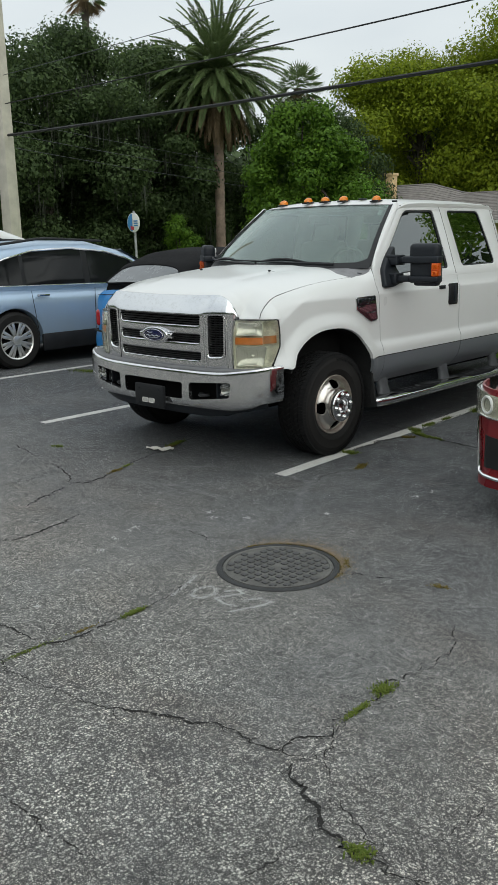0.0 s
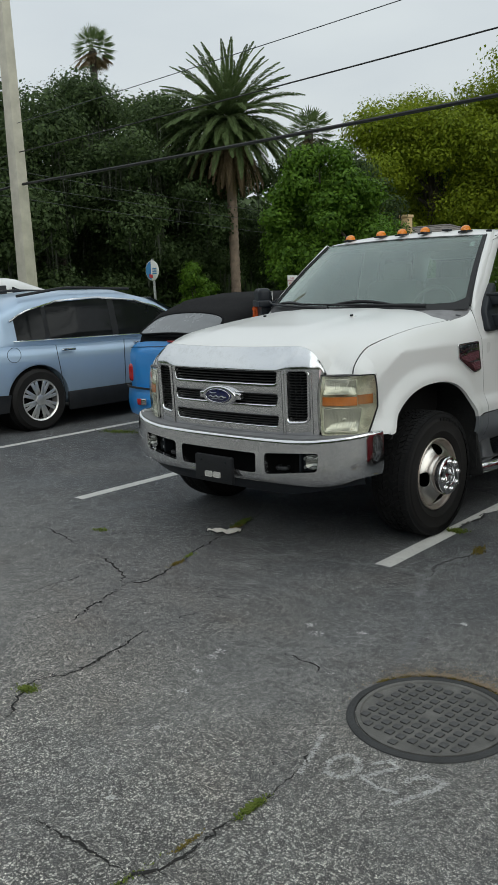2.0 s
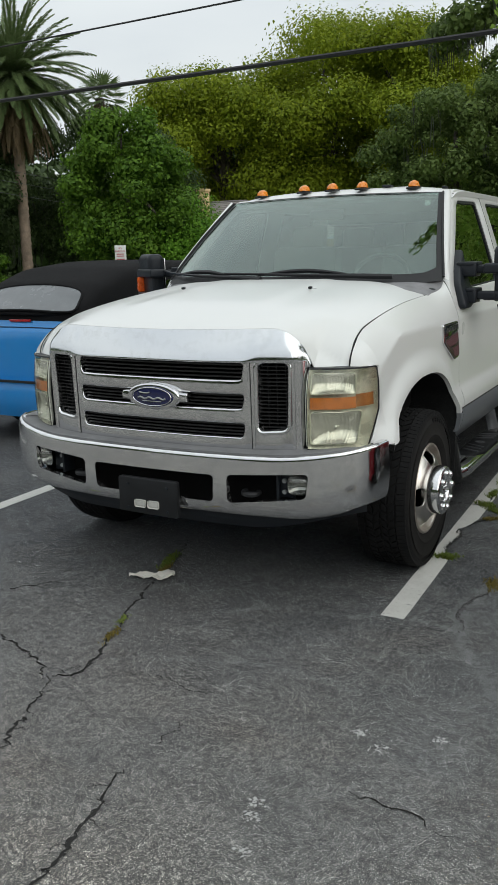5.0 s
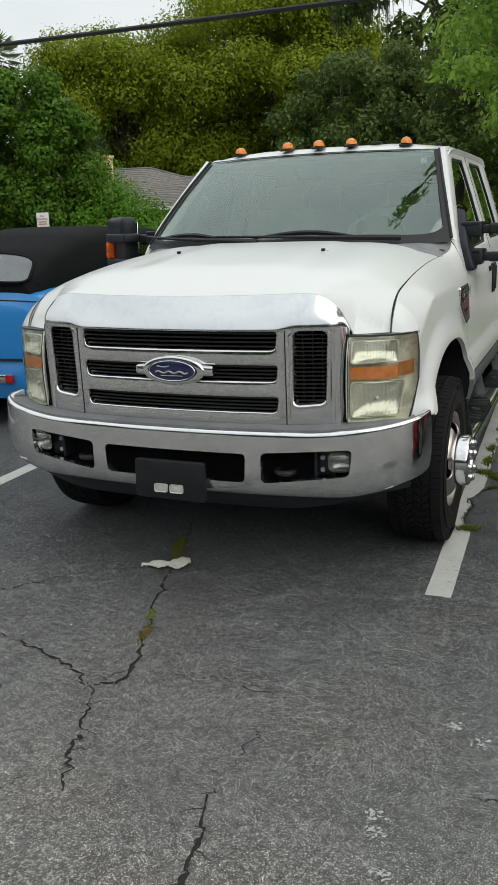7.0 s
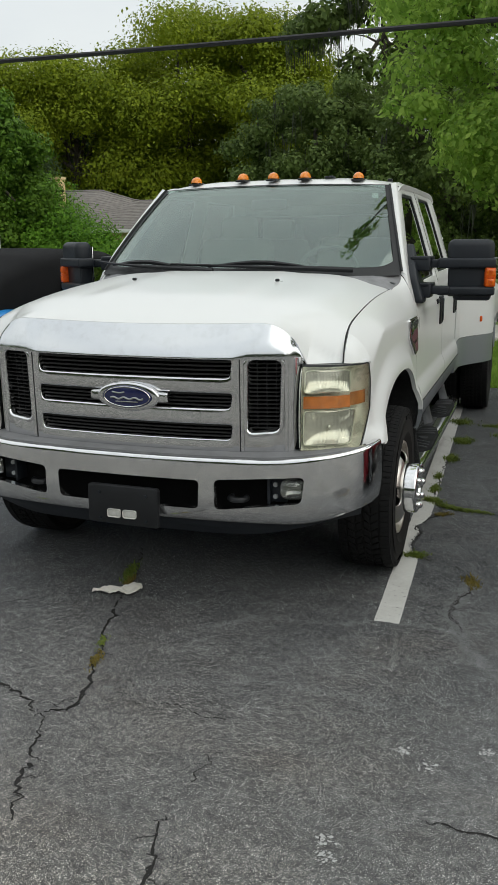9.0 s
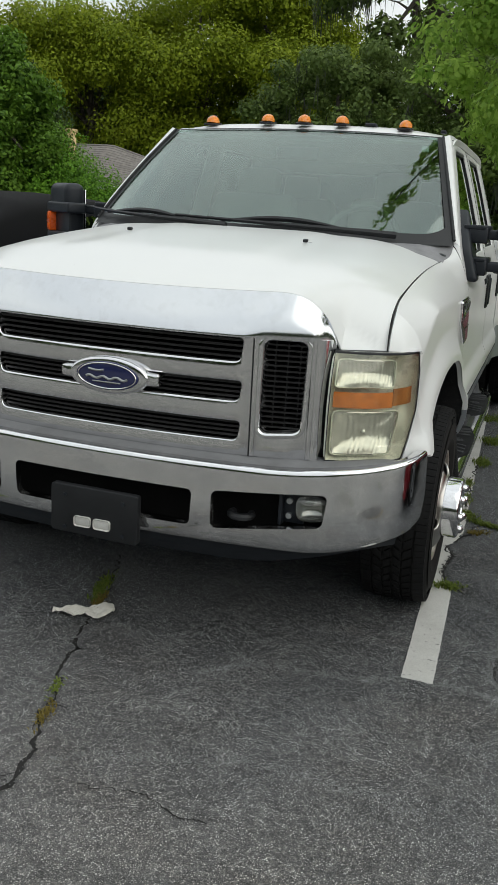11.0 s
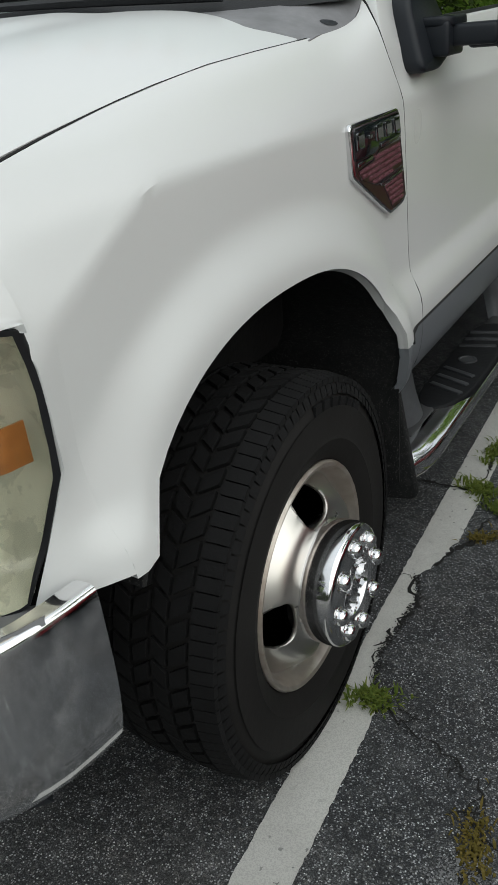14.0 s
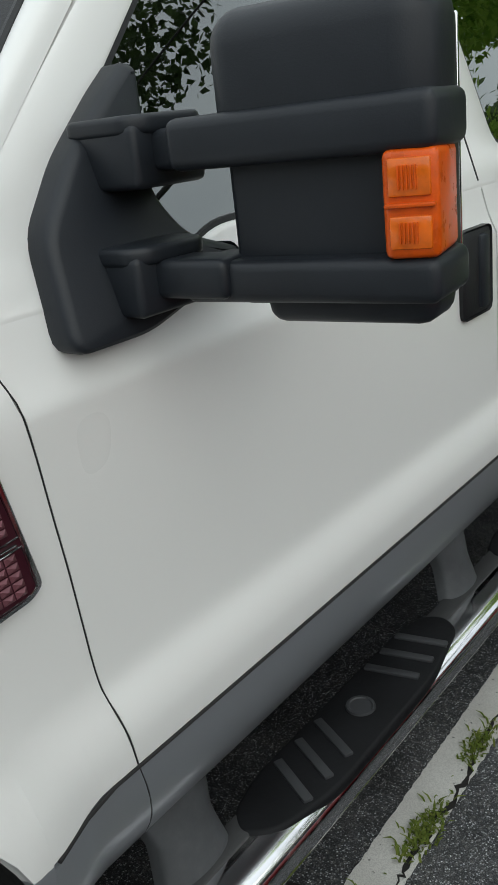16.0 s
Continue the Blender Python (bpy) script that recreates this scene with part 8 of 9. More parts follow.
    part("underbody", boxes(((1.4, 3.9, 0.12), (0, 2.1, 0.24), 0.02, (0, 0, 0))), M["dark"], c)
    return c


blue = convertible()
blue.matrix_world = pose(-3.02, 2.2, 0)


def saloon():
    """The deep red car; y = 0 at its nose, tail towards +y."""
    c = thing("red_car", "deep red car parked nose out in the next bay", "car")
    st = [(0.0, 0.66, 0.22, 0.72), (0.05, 0.79, 0.17, 0.79), (0.25, 0.88, 0.16, 0.84), (0.8, 0.91, 0.18, 0.92), (1.6, 0.92, 0.18, 0.97), (3.4, 0.92, 0.18, 0.98), (4.4, 0.86, 0.22, 0.98), (4.75, 0.70, 0.30, 0.90)]
    cuts = []
    for y in (0.92, 3.75):
        for s in (1, -1):
            k = bmesh.new()
            cyl(k, 0.37, 0.5, (s * 0.86, y, 0.33), "x", 36)
            cuts.append(k)
    part("body", bevelled(carve(loft(st, 44, 0.42), cuts), 0.012, 50), M["maroon"], c)
    top = [(1.3, 0.62, 0.85, 0.96), (1.9, 0.74, 0.85, 1.28), (2.5, 0.76, 0.85, 1.44), (3.3, 0.75, 0.85, 1.42), (4.0, 0.70, 0.85, 1.16), (4.4, 0.62, 0.85, 1.0)]
    part("greenhouse", loft(top, 40, 0.36, 0.18), M["tint_solid"], c, "dark glasshouse")
    part("roof", shell(lambda u, v: (u * 0.60, 2.15 + 1.5 * v, 1.452 - 0.03 * u * u - 0.10 * (v - 0.4) ** 2), lin(-1, 1, 11), lin(0, 1, 11), 0.02), M["maroon"], c)
    def corner(t):
        return (lerp(t, [0, 0.35, 0.6, 0.8, 0.92, 1.0], [0.40, 0.62, 0.745, 0.815, 0.865, 0.895]), lerp(t, [0, 0.35, 0.6, 0.8, 0.92, 1.0], [-0.035, -0.022, 0.005, 0.055, 0.13, 0.26]))
    part("grille", shell(lambda u, v: (u * (0.36 - 0.06 * v), -0.03 + 0.01 * v, 0.27 + 0.34 * (1 - v)), lin(-1, 1, 13), lin(0, 1, 5), 0.02, core=(0, 2, 0.5)), M["grille_black"], c)
    for s in (1, -1):
        def on_nose(z0, z1, t0, t1, lift):
            def at(t, v):
                x, y = corner(t)
                return (s * (x + lift * smooth(t, 0.5, 1.0)), y - lift, z0(t) + (z1(t) - z0(t)) * v)
            return shell(at, lin(t0, t1, 18), lin(0, 1, 7), 0.012, core=(0, 2, 0.5))
        part("fender_corner", on_nose(lambda t: 0.19, lambda t: 0.79 - 0.03 * (1 - t), 0.0, 1.0, 0.0), M["maroon"], c)
        part("side_vent", on_nose(lambda t: 0.31, lambda t: 0.47 + 0.05 * t, 0.22, 0.66, 0.006), M["grille_black"], c)
        tr = [(0.83, 0.60), (0.81, 0.50), (0.79, 0.40), (0.775, 0.31), (0.74, 0.275), (0.62, 0.262), (0.45, 0.255), (0.2, 0.25)]
        part("grille_trim", tube([(s * (corner(t)[0] + 0.006), corner(t)[1] - 0.012, z) for t, z in tr], 0.013, 8), M["chrome_clean"], c)
        hl = part("headlight", on_nose(lambda t: 0.60 + 0.03 * t, lambda t: 0.70 + 0.075 * t, 0.38, 0.98, 0.008), M["satin_lamp"], c, "swept clear headlight")
        part("lens", on_nose(lambda t: 0.595 + 0.03 * t, lambda t: 0.705 + 0.075 * t, 0.37, 0.985, 0.022), M["lens"], hl)
        part("bowl", tube([(s * (0.755 + 0.045 * math.cos(a)), 0.005 - 0.012 + 0.03 * math.cos(a), 0.685 + 0.048 * math.sin(a)) for a in lin(0, 2 * math.pi, 25)], 0.008, 6), M["sign_white"], hl, "pale ring lamp")
        part("lamp_edge", tube([(s * (corner(t)[0] + 0.004), corner(t)[1] - 0.014, 0.595 + 0.03 * t) for t in lin(0.37, 0.985, 14)], 0.007, 6), M["chrome_clean"], hl)
        for y in (0.92, 3.75):
            car_wheel(c, s * 0.81, y, 0.33, 5, M["galvanised"], 0.21, s)
            wl = bmesh.new()
            cyl(wl, 0.36, 0.34, (s * 0.66, y, 0.33), "x", 30)
            part("wheel_well", wl, M["dark"], c)
    return c


red = saloon()
red.matrix_world = pose(3.36, 0.12, 0)


def far_van():
    """The white car seen over the crossover."""
    c = thing("white_car", "white utility car on the far side of the lot", "car")
    st = [(0.0, 0.75, 0.35, 1.0), (0.08, 0.92, 0.30, 1.08), (0.9, 0.97, 0.28, 1.12), (3.6, 0.97, 0.28, 1.10), (4.7, 0.92, 0.30, 1.05), (5.0, 0.75, 0.40, 0.9)]
    part("body", loft(st, 36, 0.38), M["white"], c)
    top = [(0.1, 0.74, 1.0, 1.20), (0.35, 0.82, 1.0, 1.72), (1.2, 0.85, 1.0, 1.84), (2.6, 0.85, 1.0, 1.82), (3.2, 0.82, 1.0, 1.62), (4.0, 0.78, 1.0, 1.08)]
    part("greenhouse", loft(top, 40, 0.34, 0.14), M["white"], c)
    for s in (1, -1):
        for y0, y1, k in ((0.45, 1.35, 0), (1.45, 2.35, 0), (2.45, 3.35, 1)):
            part("side_window", patch(lambda y, z: lerp(z, [1.1, 1.75], [0.845, 0.76]), lambda t: (y0 + (y1 - y0) * t, 1.16), lambda t: (y0 + (y1 - y0) * t, (1.70, 1.68 - 0.34 * t)[k]), 0, 1, 0.012, s), M["tint_solid"], c)
        for y in (0.95, 4.05):
            car_wheel(c, s * 0.86, y, 0.38, 6, M["galvanised"], 0.22, s)
    part("roof_fin", boxes(((0.05, 0.16, 0.09), (0, 0.75, 1.86), 0.02, (-20, 0, 0))), M["white"], c)
    return c


van = far_van()
van.matrix_world = pose(-8.45, 0.75, 0.06)

hedge("low clipped hedge at the street edge", -34, 14.5, -18, 27.5, 1.0, 1.0, 9000, 71, "leaf_dark", 0.12)
hedge("low yellow-flowering shrubs by the sidewalk", -16.5, 13.5, -13.5, 15.5, 0.6, 0.7, 2500, 72, "leaf_yellow", 0.07)
mound = [(-12.9, 21.4, 1.2, 1.35, 0.9), (-12.0, 21.6, 0.9, 1.3, 0.85), (-13.6, 21.2, 1.8, 1.4, 0.95), (-11.5, 22.0, 0.5, 1.15, 0.85)]
solid("juniper_bush", fast_quads("juniper", leaf_cloud(mound, 60000, 0.055, 73), M["leaf_juniper"]), None, "broad bright green juniper mound", "bush", kind="stuff")

# ---- house ----
house = thing("house", "low tan house with grey shingle roof and stucco chimney", "house")
X0, X1, Y0, Y1 = -24.0, -11.2, 33.0, 40.0
part("wall", boxes(((X1 - X0, Y1 - Y0, 2.4), ((X0 + X1) / 2, (Y0 + Y1) / 2, 1.2), 0.0, (0, 0, 0))), M["siding"], house)
for k in range(14):
    part("siding_board", prism([(Y0 - 0.03, 0.16 * k), (Y0 - 0.012, 0.16 * k + 0.15), (Y0 + 0.01, 0.16 * k + 0.15), (Y0 + 0.01, 0.16 * k)], X0, X1, "yz"), M["siding"], house)


def roof_rise(x):
    return lerp(x, [-19.6, -17.6], [1.95, 1.40])


def slope(x, v, back=False):
    return (x, (Y1 + 0.5 - 4.0 * v) if back else (Y0 - 0.5 + 4.0 * v), 2.20 + roof_rise(x) * v)


rx = lin(X0 - 0.4, X1 + 0.4, 40)
roof = part("roof", joined(grid(slope, rx, (0, 1)), grid(lambda x, v: slope(x, v, True), rx, (0, 1))), M["shingle"], house)
part("fascia", prism([(Y0 - 0.52, 2.20), (Y0 - 0.52, 2.06), (Y0 - 0.47, 2.06), (Y0 - 0.47, 2.22)], X0 - 0.4, X1 + 0.4, "yz"), M["sign_white"], roof, "pale fascia board")
courses = []
for k in range(18):
    courses.append(grid(lambda x, v, k=k: tuple(Vector(slope(x, (k + 1.06 * v) / 18)) + Vector((0, 0, 0.035 - 0.022 * v))), rx, (0, 1)))
    courses.append(grid(lambda x, v, k=k: tuple(Vector(slope(x, k / 18)) + Vector((0, 0, 0.035 * v))), rx, (0, 1)))
part("shingle_course", joined(*courses), M["shingle"], house)
part("ridge_cap", tube([tuple(Vector(slope(x, 1.0)) + Vector((0, 0, 0.02))) for x in rx], 0.06, 6), M["shingle"], house)
part("gable", prism([(Y0, 2.4), (Y1, 2.4), ((Y0 + Y1) / 2, 3.5)], X1 - 0.1, X1, "yz"), M["siding"], house)
part("chimney", boxes(((0.44, 0.44, 2.4), (-20.6, 34.1, 3.4), 0.02, (0, 0, 0)), ((0.54, 0.54, 0.14), (-20.6, 34.1, 4.62), 0.02, (0, 0, 0))), M["stucco"], house, "tan stucco chimney")
for x in (-22, -18, -15):
    w = part("window", boxes(((1.1, 0.06, 1.1), (x, Y0 - 0.05, 1.45), 0.01, (0, 0, 0))), M["sign_white"], house)
    part("pane", boxes(((0.95, 0.02, 0.95), (x, Y0 - 0.09, 1.45), 0.0, (0, 0, 0))), M["tint_solid"], w)

# ---- poles, wires, signs ----
POLE = Vector((-13.8, 7.4, 0))
pole = thing("utility_pole", "tall tapered square concrete utility pole", "utility pole")
pb = bmesh.new()
bmesh.ops.create_cone(pb, cap_ends=True, segments=4, radius1=0.245, radius2=0.135, depth=11.5, matrix=pose(POLE.x, POLE.y, 5.75, 0, 0, 52))
part("shaft", bevelled(pb, 0.02), M["concrete"], pole)



def wire(a, b, sag, r, mat, n=40):
    a, b = Vector(a), Vector(b)
    return tube([a.lerp(b, t) - Vector((0, 0, 4 * sag * t * (1 - t))) for t in lin(0, 1, n)], r, 6)


for z0, z1, r, m, lab in ((4.08, 4.30, 0.030, "cable", "thick black overhead cable"), (4.78, 5.45, 0.012, "cable", "thin black overhead wire"), (5.4, 6.4, 0.007, "thin_cable", "thin grey overhead wire")):
    solid("overhead_cable", joined(wire((-50, 7.6, z0), (POLE.x, POLE.y, z0), 0.3, r, m), wire((POLE.x, POLE.y, z0), (22, 7.2, z1), 0.22, r, m)), M[m], lab, "cable", "overhead cables")
for k, (z0, z1) in enumerate(((5.5, 4.6), (5.0, 4.0), (4.6, 3.3))):
    solid("overhead_cable", wire((POLE.x - 9, POLE.y - 3, z0 + 1.2), (-24 + k, 34, z1), 0.25, 0.009, "thin_cable"), M["thin_cable"], "thin grey service wire running to the trees", "cable", "overhead cables")

rs = thing("street_sign", "round blue and white street sign on a steel post", "sign")
part("post", tube([(-13.62, 11.15, 0), (-13.65, 11.12, 2.38)], 0.035, 10), M["galvanised"], rs)
sgn = bmesh.new()
cyl(sgn, 0.26, 0.012, (-13.62, 11.07, 2.08), "y", 32)
plate_s = part("plate", bevelled(sgn, 0.003), M["sign_white"], rs)
half = [(-13.62 + 0.24 * math.cos(a), 2.08 + 0.24 * math.sin(a)) for a in lin(radians(100), radians(260), 16)]
part("blue_field", prism(half, 11.055, 11.062), M["sign_blue"], plate_s)
part("red_field", prism([(-13.72, 1.90), (-13.60, 1.88), (-13.60, 1.97), (-13.74, 1.99)], 11.050, 11.056), M["sign_red"], plate_s)
part("bar", boxes(*[((0.16, 0.006, 0.03), (-13.52, 11.056, 2.00 + 0.06 * k), 0, (0, 0, 0)) for k in range(3)]), M["sign_blue"], plate_s)
np_sign = thing("parking_sign", "small white parking sign with red lettering on a post", "sign")
part("post", tube([(-6.43, 8.26, 0), (-6.43, 8.26, 1.72)], 0.022, 8), M["galvanised"], np_sign)
pl = part("plate", bevelled(boxes(((0.19, 0.008, 0.26), (-6.43, 8.235, 1.61), 0.0, (0, 0, 22))), 0.003), M["sign_white"], np_sign)
for words, z in (("NO", 1.69), ("PARKING", 1.645)):
    part("lettering", text_mesh(words, 0.042, 0.001, pose(-6.432, 8.229, z, 90, 0, 22), M["sign_red"], 0.95), None, pl)
part("bar", boxes(*[((0.12, 0.003, 0.014), (-6.431, 8.2295, 1.60 - 0.032 * k), 0, (0, 0, 22)) for k in range(2)], ((0.13, 0.003, 0.012), (-6.431, 8.2295, 1.515), 0, (0, 0, 22))), M["sign_red"], pl)
gs = thing("street_name_sign", "small green street name blade on a post", "sign")
part("post", tube([(-22.2, 9.5, 0), (-22.2, 9.5, 2.6)], 0.035, 8), M["galvanised"], gs)
bl = part("blade", bevelled(boxes(((0.62, 0.012, 0.19), (-22.2, 9.46, 2.45), 0.0, (0, 0, 60)), ((0.012, 0.3, 0.19), (-22.2, 9.46, 2.22), 0.0, (0, 0, 60))), 0.003), M["sign_green"], gs)
part("bar", boxes(((0.46, 0.004, 0.06), (-22.193, 9.45, 2.46), 0, (0, 0, 60))), M["sign_white"], bl)

fence = thing("chain_link_fence", "low galvanised chain-link fence beyond the lawn", "fence")
for k in range(8):
    part("post", tube([(-3 + 2.2 * k, 22.0, 0), (-3 + 2.2 * k, 22.0, 1.12)], 0.03, 8), M["galvanised"], fence)
part("rail", tube([(-3, 22.0, 1.1), (12.4, 22.0, 1.1)], 0.022, 8), M["galvanised"], fence)
lines_f = []
for k in range(230):
    x = -4 + 0.075 * k
    for s in (1, -1):
        lines_f.append(tube([(x, 22.0, 0.03), (x + s * 1.05, 22.0, 1.08)], 0.003, 3, False))
tagged(part("mesh", joined(*lines_f), M["galvanised"], fence), kind="stuff")

# ---- things on the asphalt ----
MH = Vector((2.187, -1.258))
mh = thing("manhole_cover", "round cast iron manhole cover with raised studs", "manhole cover")
part("frame", lathe([(0.286, -0.02), (0.286, 0.005), (0.290, 0.008), (0.310, 0.008), (0.316, 0.005), (0.318, 0.001)], 56, "z", (MH.x, MH.y, 0)), M["iron"], mh, "worn iron ring")
part("lid", lathe([(0.0, 0.002), (0.262, 0.002), (0.266, 0.008), (0.280, 0.008), (0.281, -0.01)], 56, "z", (MH.x, MH.y, 0)), M["iron_lid"], mh)
for i in range(-7, 8):
    for j in range(-7, 8):
        x, y = 0.0345 * i, 0.0345 * j
        if x * x + y * y < 0.246 ** 2 and (i + j) % 2 == 0:
            if not (i, j) == (0, 0):
                stud = boxes(((0.030, 0.030, 0.008), (0, 0, 0.0045), 0.003, (0, 0, 45))) if "stud" not in bpy.data.meshes else None
                if stud is not None:
                    STUD = to_mesh("stud", stud, M["iron_stud"])
                ob = new("stud", STUD)
                ob.parent = mh
                c45, s45 = math.cos(0.75), math.sin(0.75)
                ob.matrix_world = pose(MH.x + x * c45 - y * s45, MH.y + x * s45 + y * c45, 0, 0, 0, 43)


soil_g = np.random.default_rng(8)
soil = []
for n in range(2600):
    a, d = soil_g.normal(1.55, 0.62), 0.322 + abs(soil_g.normal(0, 0.016 if n % 2 else 0.055))
    r, o = soil_g.uniform(0.0012, 0.0042), soil_g.uniform(0, 3)
    soil.append([(MH.x + d * math.cos(a) + r * math.cos(o + k * 1.57), MH.y + d * math.sin(a) + r * math.sin(o + k * 1.57), 0.0036 + 0.000003 * n) for k in range(4)])
solid("soil", fast_quads("soil", np.array(soil).reshape(-1, 3), M["soil"]), None, "dry tan soil gathered round the manhole rim", "soil", kind="stuff")


def spray(points, width, seed):
    """A soft broken sprayed stroke: many small flecks along a way."""
    g = np.random.default_rng(seed)
    way = wander(points, 0.006, 0.003, seed)
    q = []
    for x, y in way:
        for _ in range(8):
            ox, oy = g.normal(0, width / 2.6, 2)
            r = g.uniform(0.0014, 0.0036)
            a = g.uniform(0, 3)
            lift = 0.0034 + 0.0000016 * len(q)
            q.append([(x + ox + r * math.cos(a + k * 1.57), y + oy + r * math.sin(a + k * 1.57), lift) for k in range(4)])
    return np.array(q).reshape(-1, 3)


mark = thing("spray_mark", "faded white sprayed number 1027 beside the manhole", "marking", kind="structure")
for k, way in enumerate(([(1.955, -1.62), (2.0, -1.73), (2.045, -1.86)],
                         [(2.10, -1.665), (2.075, -1.74), (2.11, -1.80), (2.17, -1.79), (2.19, -1.72), (2.15, -1.665), (2.10, -1.665)],
                         [(2.20, -1.66), (2.25, -1.60), (2.285, -1.63), (2.25, -1.69), (2.22, -1.75), (2.29, -1.77), (2.355, -1.75)],
                         [(2.345, -1.68), (2.375, -1.61), (2.45, -1.61), (2.43, -1.69), (2.38, -1.81)])):
    part("stroke", fast_quads("stroke", spray(way, 0.016, k), M["spray"]), None, mark)

splat_g = random.Random(5)
for x, y, r in ((1.30, -1.70, 0.035), (1.15, -1.34, 0.03), (1.44, -1.96, 0.03), (1.66, -2.35, 0.03), (1.37, -0.92, 0.045), (1.22, -1.54, 0.03), (1.86, -0.42, 0.035), (1.97, 0.43, 0.07), (2.11, 0.38, 0.08), (2.08, 0.22, 0.05), (1.17, -1.40, 0.035), (1.28, -0.86, 0.03), (1.54, -0.79, 0.03)):
    q = []
    for n in range(40):
        px, py, rr, a = splat_g.gauss(x, r * 0.42), splat_g.gauss(y, r * 0.36), splat_g.uniform(0.0012, 0.0040) * (2.0 if n < 8 else 1.0), splat_g.uniform(0, 3)
        q.append([(px + rr * math.cos(a + k * 1.57), py + rr * math.sin(a + k * 1.57), 0.0034 + 0.00003 * n) for k in range(4)])
    solid("pale_spot", fast_quads("pale_spot", np.array(q).reshape(-1, 3), M["splat"]), None, "pale scuffed spot on the asphalt", "stain", "pale spots on the asphalt", "structure")

# scrap of white material
def scrap_at(u, v):
    w = lerp(u, [0, 0.12, 0.4, 0.62, 0.75, 0.9, 1.0], [0.006, 0.030, 0.040, 0.052, 0.085, 0.075, 0.012])
    return (-0.262 + 0.205 * u, -0.045 + 0.085 * u + w * (v - 0.5) * 1.5 + 0.004 * math.sin(11 * u + 4 * v), 0.006 + 0.012 * abs(math.sin(7 * u + 3 * v)) + 0.007 * abs(math.sin(23 * u - 9 * v)))


solid("scrap", shell(scrap_at, lin(0, 1, 40), lin(0, 1, 12), 0.003, core=(0, 0, -5)), M["paper"], "crumpled white scrap lying on the asphalt", "litter")


def weeds(x, y, rx, ry, n, h, seed, dry=False, turn=0.0):
    """A tuft of narrow blades."""
    n = int(n * 2.2)
    g = np.random.default_rng(seed)
    c, s = math.cos(turn), math.sin(turn)
    a, b = g.normal(0, rx * 0.75, n), g.normal(0, ry * 0.75, n)
    px, py = x + a * c - b * s, y + a * s + b * c
    ang, L = g.random(n) * 6.283, 0.5 * h * (0.4 + 0.9 * g.random(n))
    w = 0.0012 + 0.0013 * g.random(n)
    lean_b = 0.3 + 1.0 * g.random(n)
    tx, ty, tz = px + np.cos(ang) * L * lean_b, py + np.sin(ang) * L * lean_b, L * 0.75
    mx, my, mz = px + np.cos(ang) * L * lean_b * 0.4, py + np.sin(ang) * L * lean_b * 0.4, L * 0.65
    sx, sy = -np.sin(ang) * w, np.cos(ang) * w
    z0 = np.full(n, 0.001)
    lo = np.stack([np.stack([px - sx, py - sy, z0], 1), np.stack([px + sx, py + sy, z0], 1), np.stack([mx + sx * 1.4, my + sy * 1.4, mz], 1), np.stack([mx - sx * 1.4, my - sy * 1.4, mz], 1)], 1)
    hi = np.stack([np.stack([mx - sx * 1.4, my - sy * 1.4, mz], 1), np.stack([mx + sx * 1.4, my + sy * 1.4, mz], 1), np.stack([tx + sx * 0.2, ty + sy * 0.2, tz], 1), np.stack([tx - sx * 0.2, ty - sy * 0.2, tz], 1)], 1)
    v = np.concatenate([lo, hi]).reshape(-1, 3)
    return solid("weeds", fast_quads("weeds", v, M["weed_dry" if dry else "weed"]), None, "dry yellow weeds growing from an asphalt crack" if dry else "small green weeds growing from an asphalt crack", "weeds", "weeds in the asphalt", "stuff")


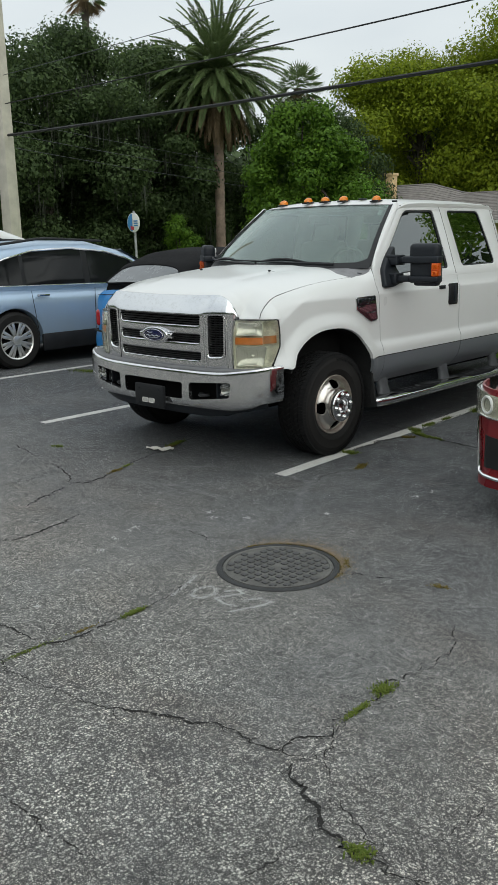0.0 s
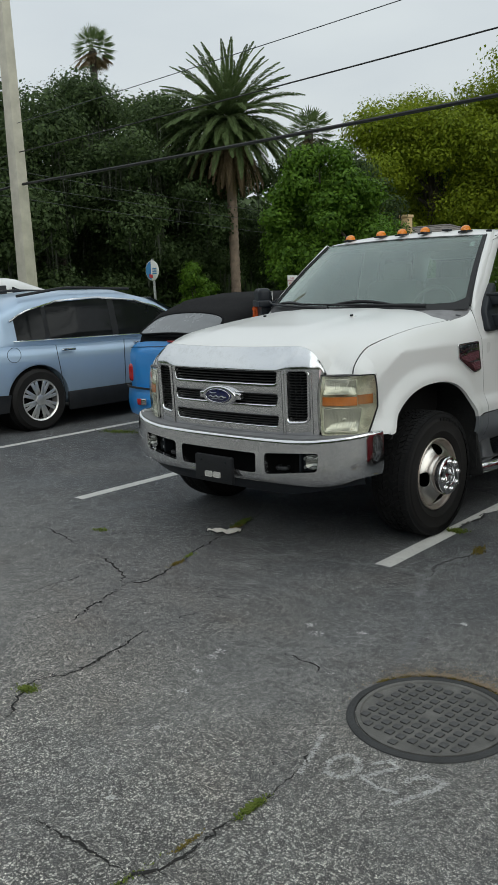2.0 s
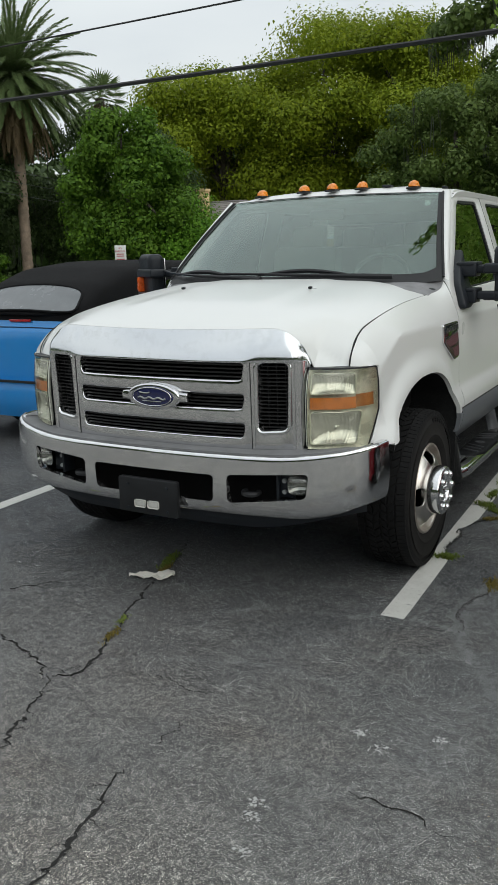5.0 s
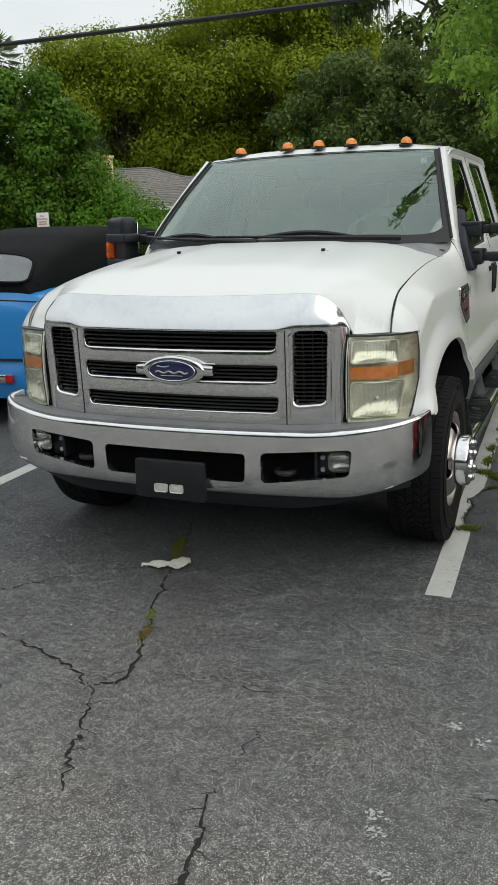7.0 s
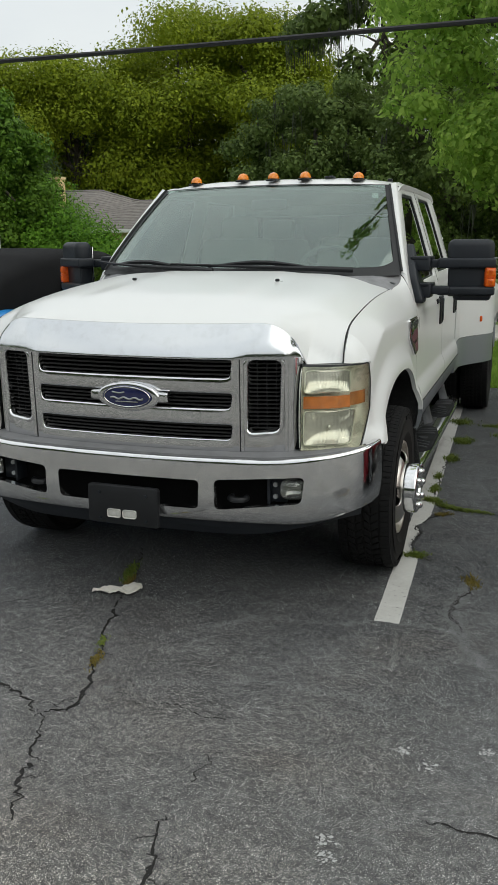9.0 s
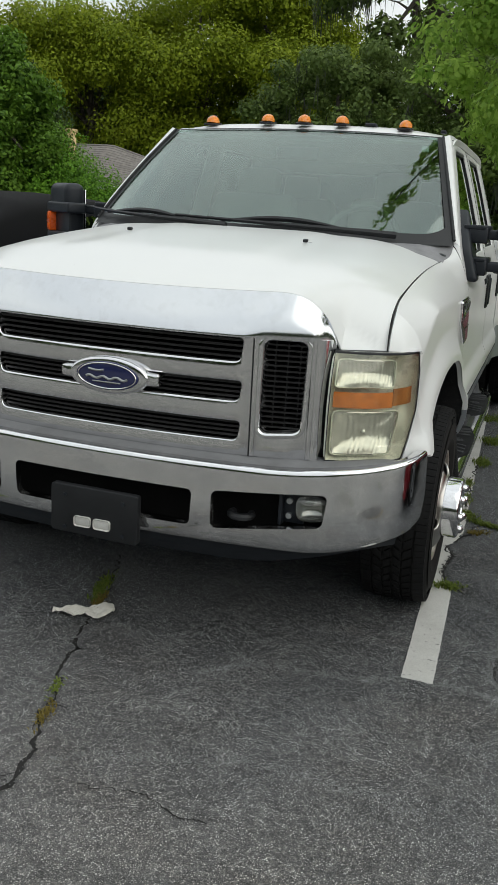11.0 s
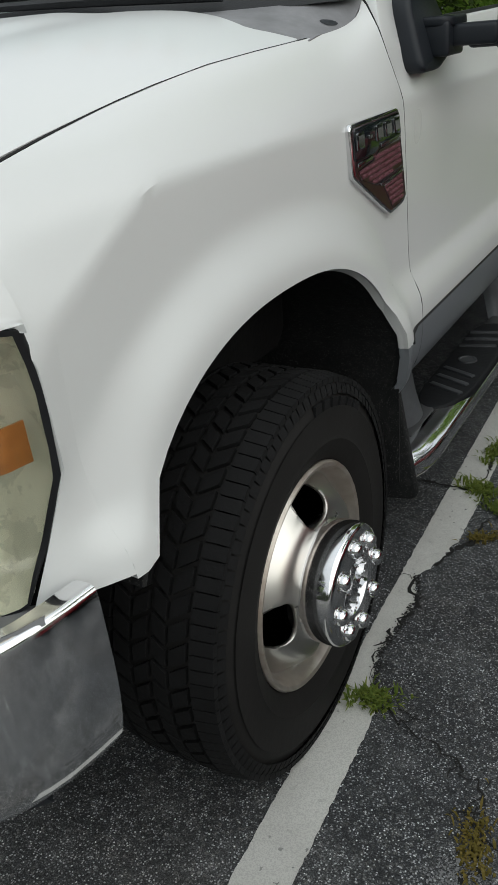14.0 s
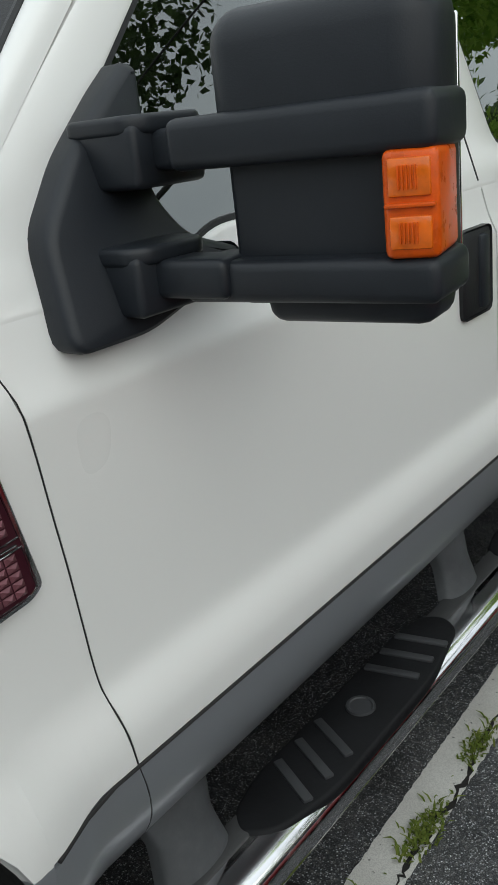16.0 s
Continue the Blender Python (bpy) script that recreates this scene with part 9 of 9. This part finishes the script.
for k, (x, y, rx, ry, n, h, dry, turn) in enumerate(((1.09, 0.87, 0.035, 0.022, 120, 0.05, False, 0.2), (1.385, 0.60, 0.022, 0.05, 110, 0.03, True, 0.3), (1.06, 1.86, 0.04, 0.025, 160, 0.05, False, -0.4), (1.17, 1.75, 0.07, 0.02, 200, 0.04, False, -0.5), (1.32, 1.71, 0.07, 0.014, 150, 0.03, False, -0.15), (1.04, 2.12, 0.02, 0.06, 120, 0.045, False, 0.0), (1.03, 2.42, 0.018, 0.05, 90, 0.04, False, 0.0), (1.07, 2.95, 0.03, 0.06, 140, 0.06, False, 0.0), (1.10, 3.55, 0.05, 0.07, 200, 0.06, False, 0.0), (1.02, 4.3, 0.06, 0.08, 160, 0.06, False, 0.0), (1.35, 4.2, 0.10, 0.04, 160, 0.05, False, 0.0), (1.40, 3.85, 0.05, 0.05, 120, 0.05, False, 0.0),
                                                  (1.15, 1.60, 0.04, 0.02, 80, 0.03, True, 0.6), (-0.20, 0.22, 0.016, 0.07, 150, 0.045, False, 0.25), (-0.15, 0.10, 0.012, 0.05, 80, 0.04, True, 0.25), (0.07, -0.62, 0.014, 0.05, 70, 0.025, True, 0.2), (0.02, -0.48, 0.012, 0.04, 50, 0.02, False, 0.2), (2.05, -2.10, 0.010, 0.045, 200, 0.022, False, 0.0), (2.02, -2.35, 0.007, 0.04, 60, 0.014, True, 0.0), (2.0, -2.62, 0.008, 0.09, 120, 0.013, False, 0.0), (0.77, -2.10, 0.03, 0.02, 90, 0.03, False, 0.3), (3.28, -1.92, 0.02, 0.03, 150, 0.03, False, 0.0), (3.29, -2.10, 0.009, 0.06, 150, 0.018, False, 0.0), (3.72, -2.69, 0.03, 0.02, 100, 0.03, False, 0.0), (2.42, -0.99, 0.05, 0.015, 120, 0.014, True, -0.8), (2.95, -0.95, 0.03, 0.015, 60, 0.016, True, 0.3), (-0.90, -0.45, 0.04, 0.02, 60, 0.03, False, 0.2), (-4.0, 2.2, 0.2, 0.06, 200, 0.05, False, 0.3), (1.6, 3.0, 0.05, 0.04, 100, 0.05, False, 0))):
    weeds(x, y, rx, ry, n, h, 200 + k, dry, turn)


for k in range(9):
    a = radians(20 + 17 * k)
    weeds(MH.x + 0.325 * math.cos(a), MH.y + 0.325 * math.sin(a), 0.03, 0.010, 34, 0.016, 300 + k, True, a + 1.57)


# ---- lawn ----
gl = np.random.default_rng(3)
n = 60000
px, py = gl.uniform(-3.0, 5.0, n), 6.3 + (11.3 - 6.3) * gl.random(n) ** 1.3
ang, L = gl.random(n) * 6.283, 0.03 + 0.06 * gl.random(n)
w = 0.006
quad = np.stack([np.stack([px - np.sin(ang) * w, py + np.cos(ang) * w, np.full(n, -0.06)], 1), np.stack([px + np.sin(ang) * w, py - np.cos(ang) * w, np.full(n, -0.06)], 1),
                 np.stack([px + np.cos(ang) * L + np.sin(ang) * w * 0.3, py + np.sin(ang) * L - np.cos(ang) * w * 0.3, -0.06 + L], 1), np.stack([px + np.cos(ang) * L - np.sin(ang) * w * 0.3, py + np.sin(ang) * L + np.cos(ang) * w * 0.3, -0.06 + L], 1)], 1).reshape(-1, 3)
solid("grass", fast_quads("grass", quad, M["grass"]), None, "bright green mown lawn grass", "grass", kind="stuff")

# the bough that hangs over the cab, seen mirrored in the windscreen
bough = thing("overhanging_bough", "long leafy maple bough reaching over the truck", "branch")
way = [Vector((2.6, 15.0, 4.6)), Vector((2.2, 11.0, 6.6)), Vector((1.6, 7.0, 7.2)), Vector((1.15, 4.2, 7.0)), Vector((0.95, 2.6, 6.5))]
part("limb", tube(way, [0.11, 0.09, 0.06, 0.035, 0.012], 8), M["bark"], bough)
bc = [(0.95, 2.7, 6.4, 0.24, 0.8), (1.10, 3.2, 6.7, 0.28, 0.7), (1.3, 4.2, 6.9, 0.5, 0.7), (1.6, 6.2, 7.1, 0.8, 0.6), (2.0, 8.6, 6.9, 1.0, 0.6), (2.3, 11.0, 6.6, 1.2, 0.7)]
part("leaves", fast_quads("bough_leaves", leaf_cloud(bc, 3200, 0.10, 91), M["leaf_bright"]), None, bough)
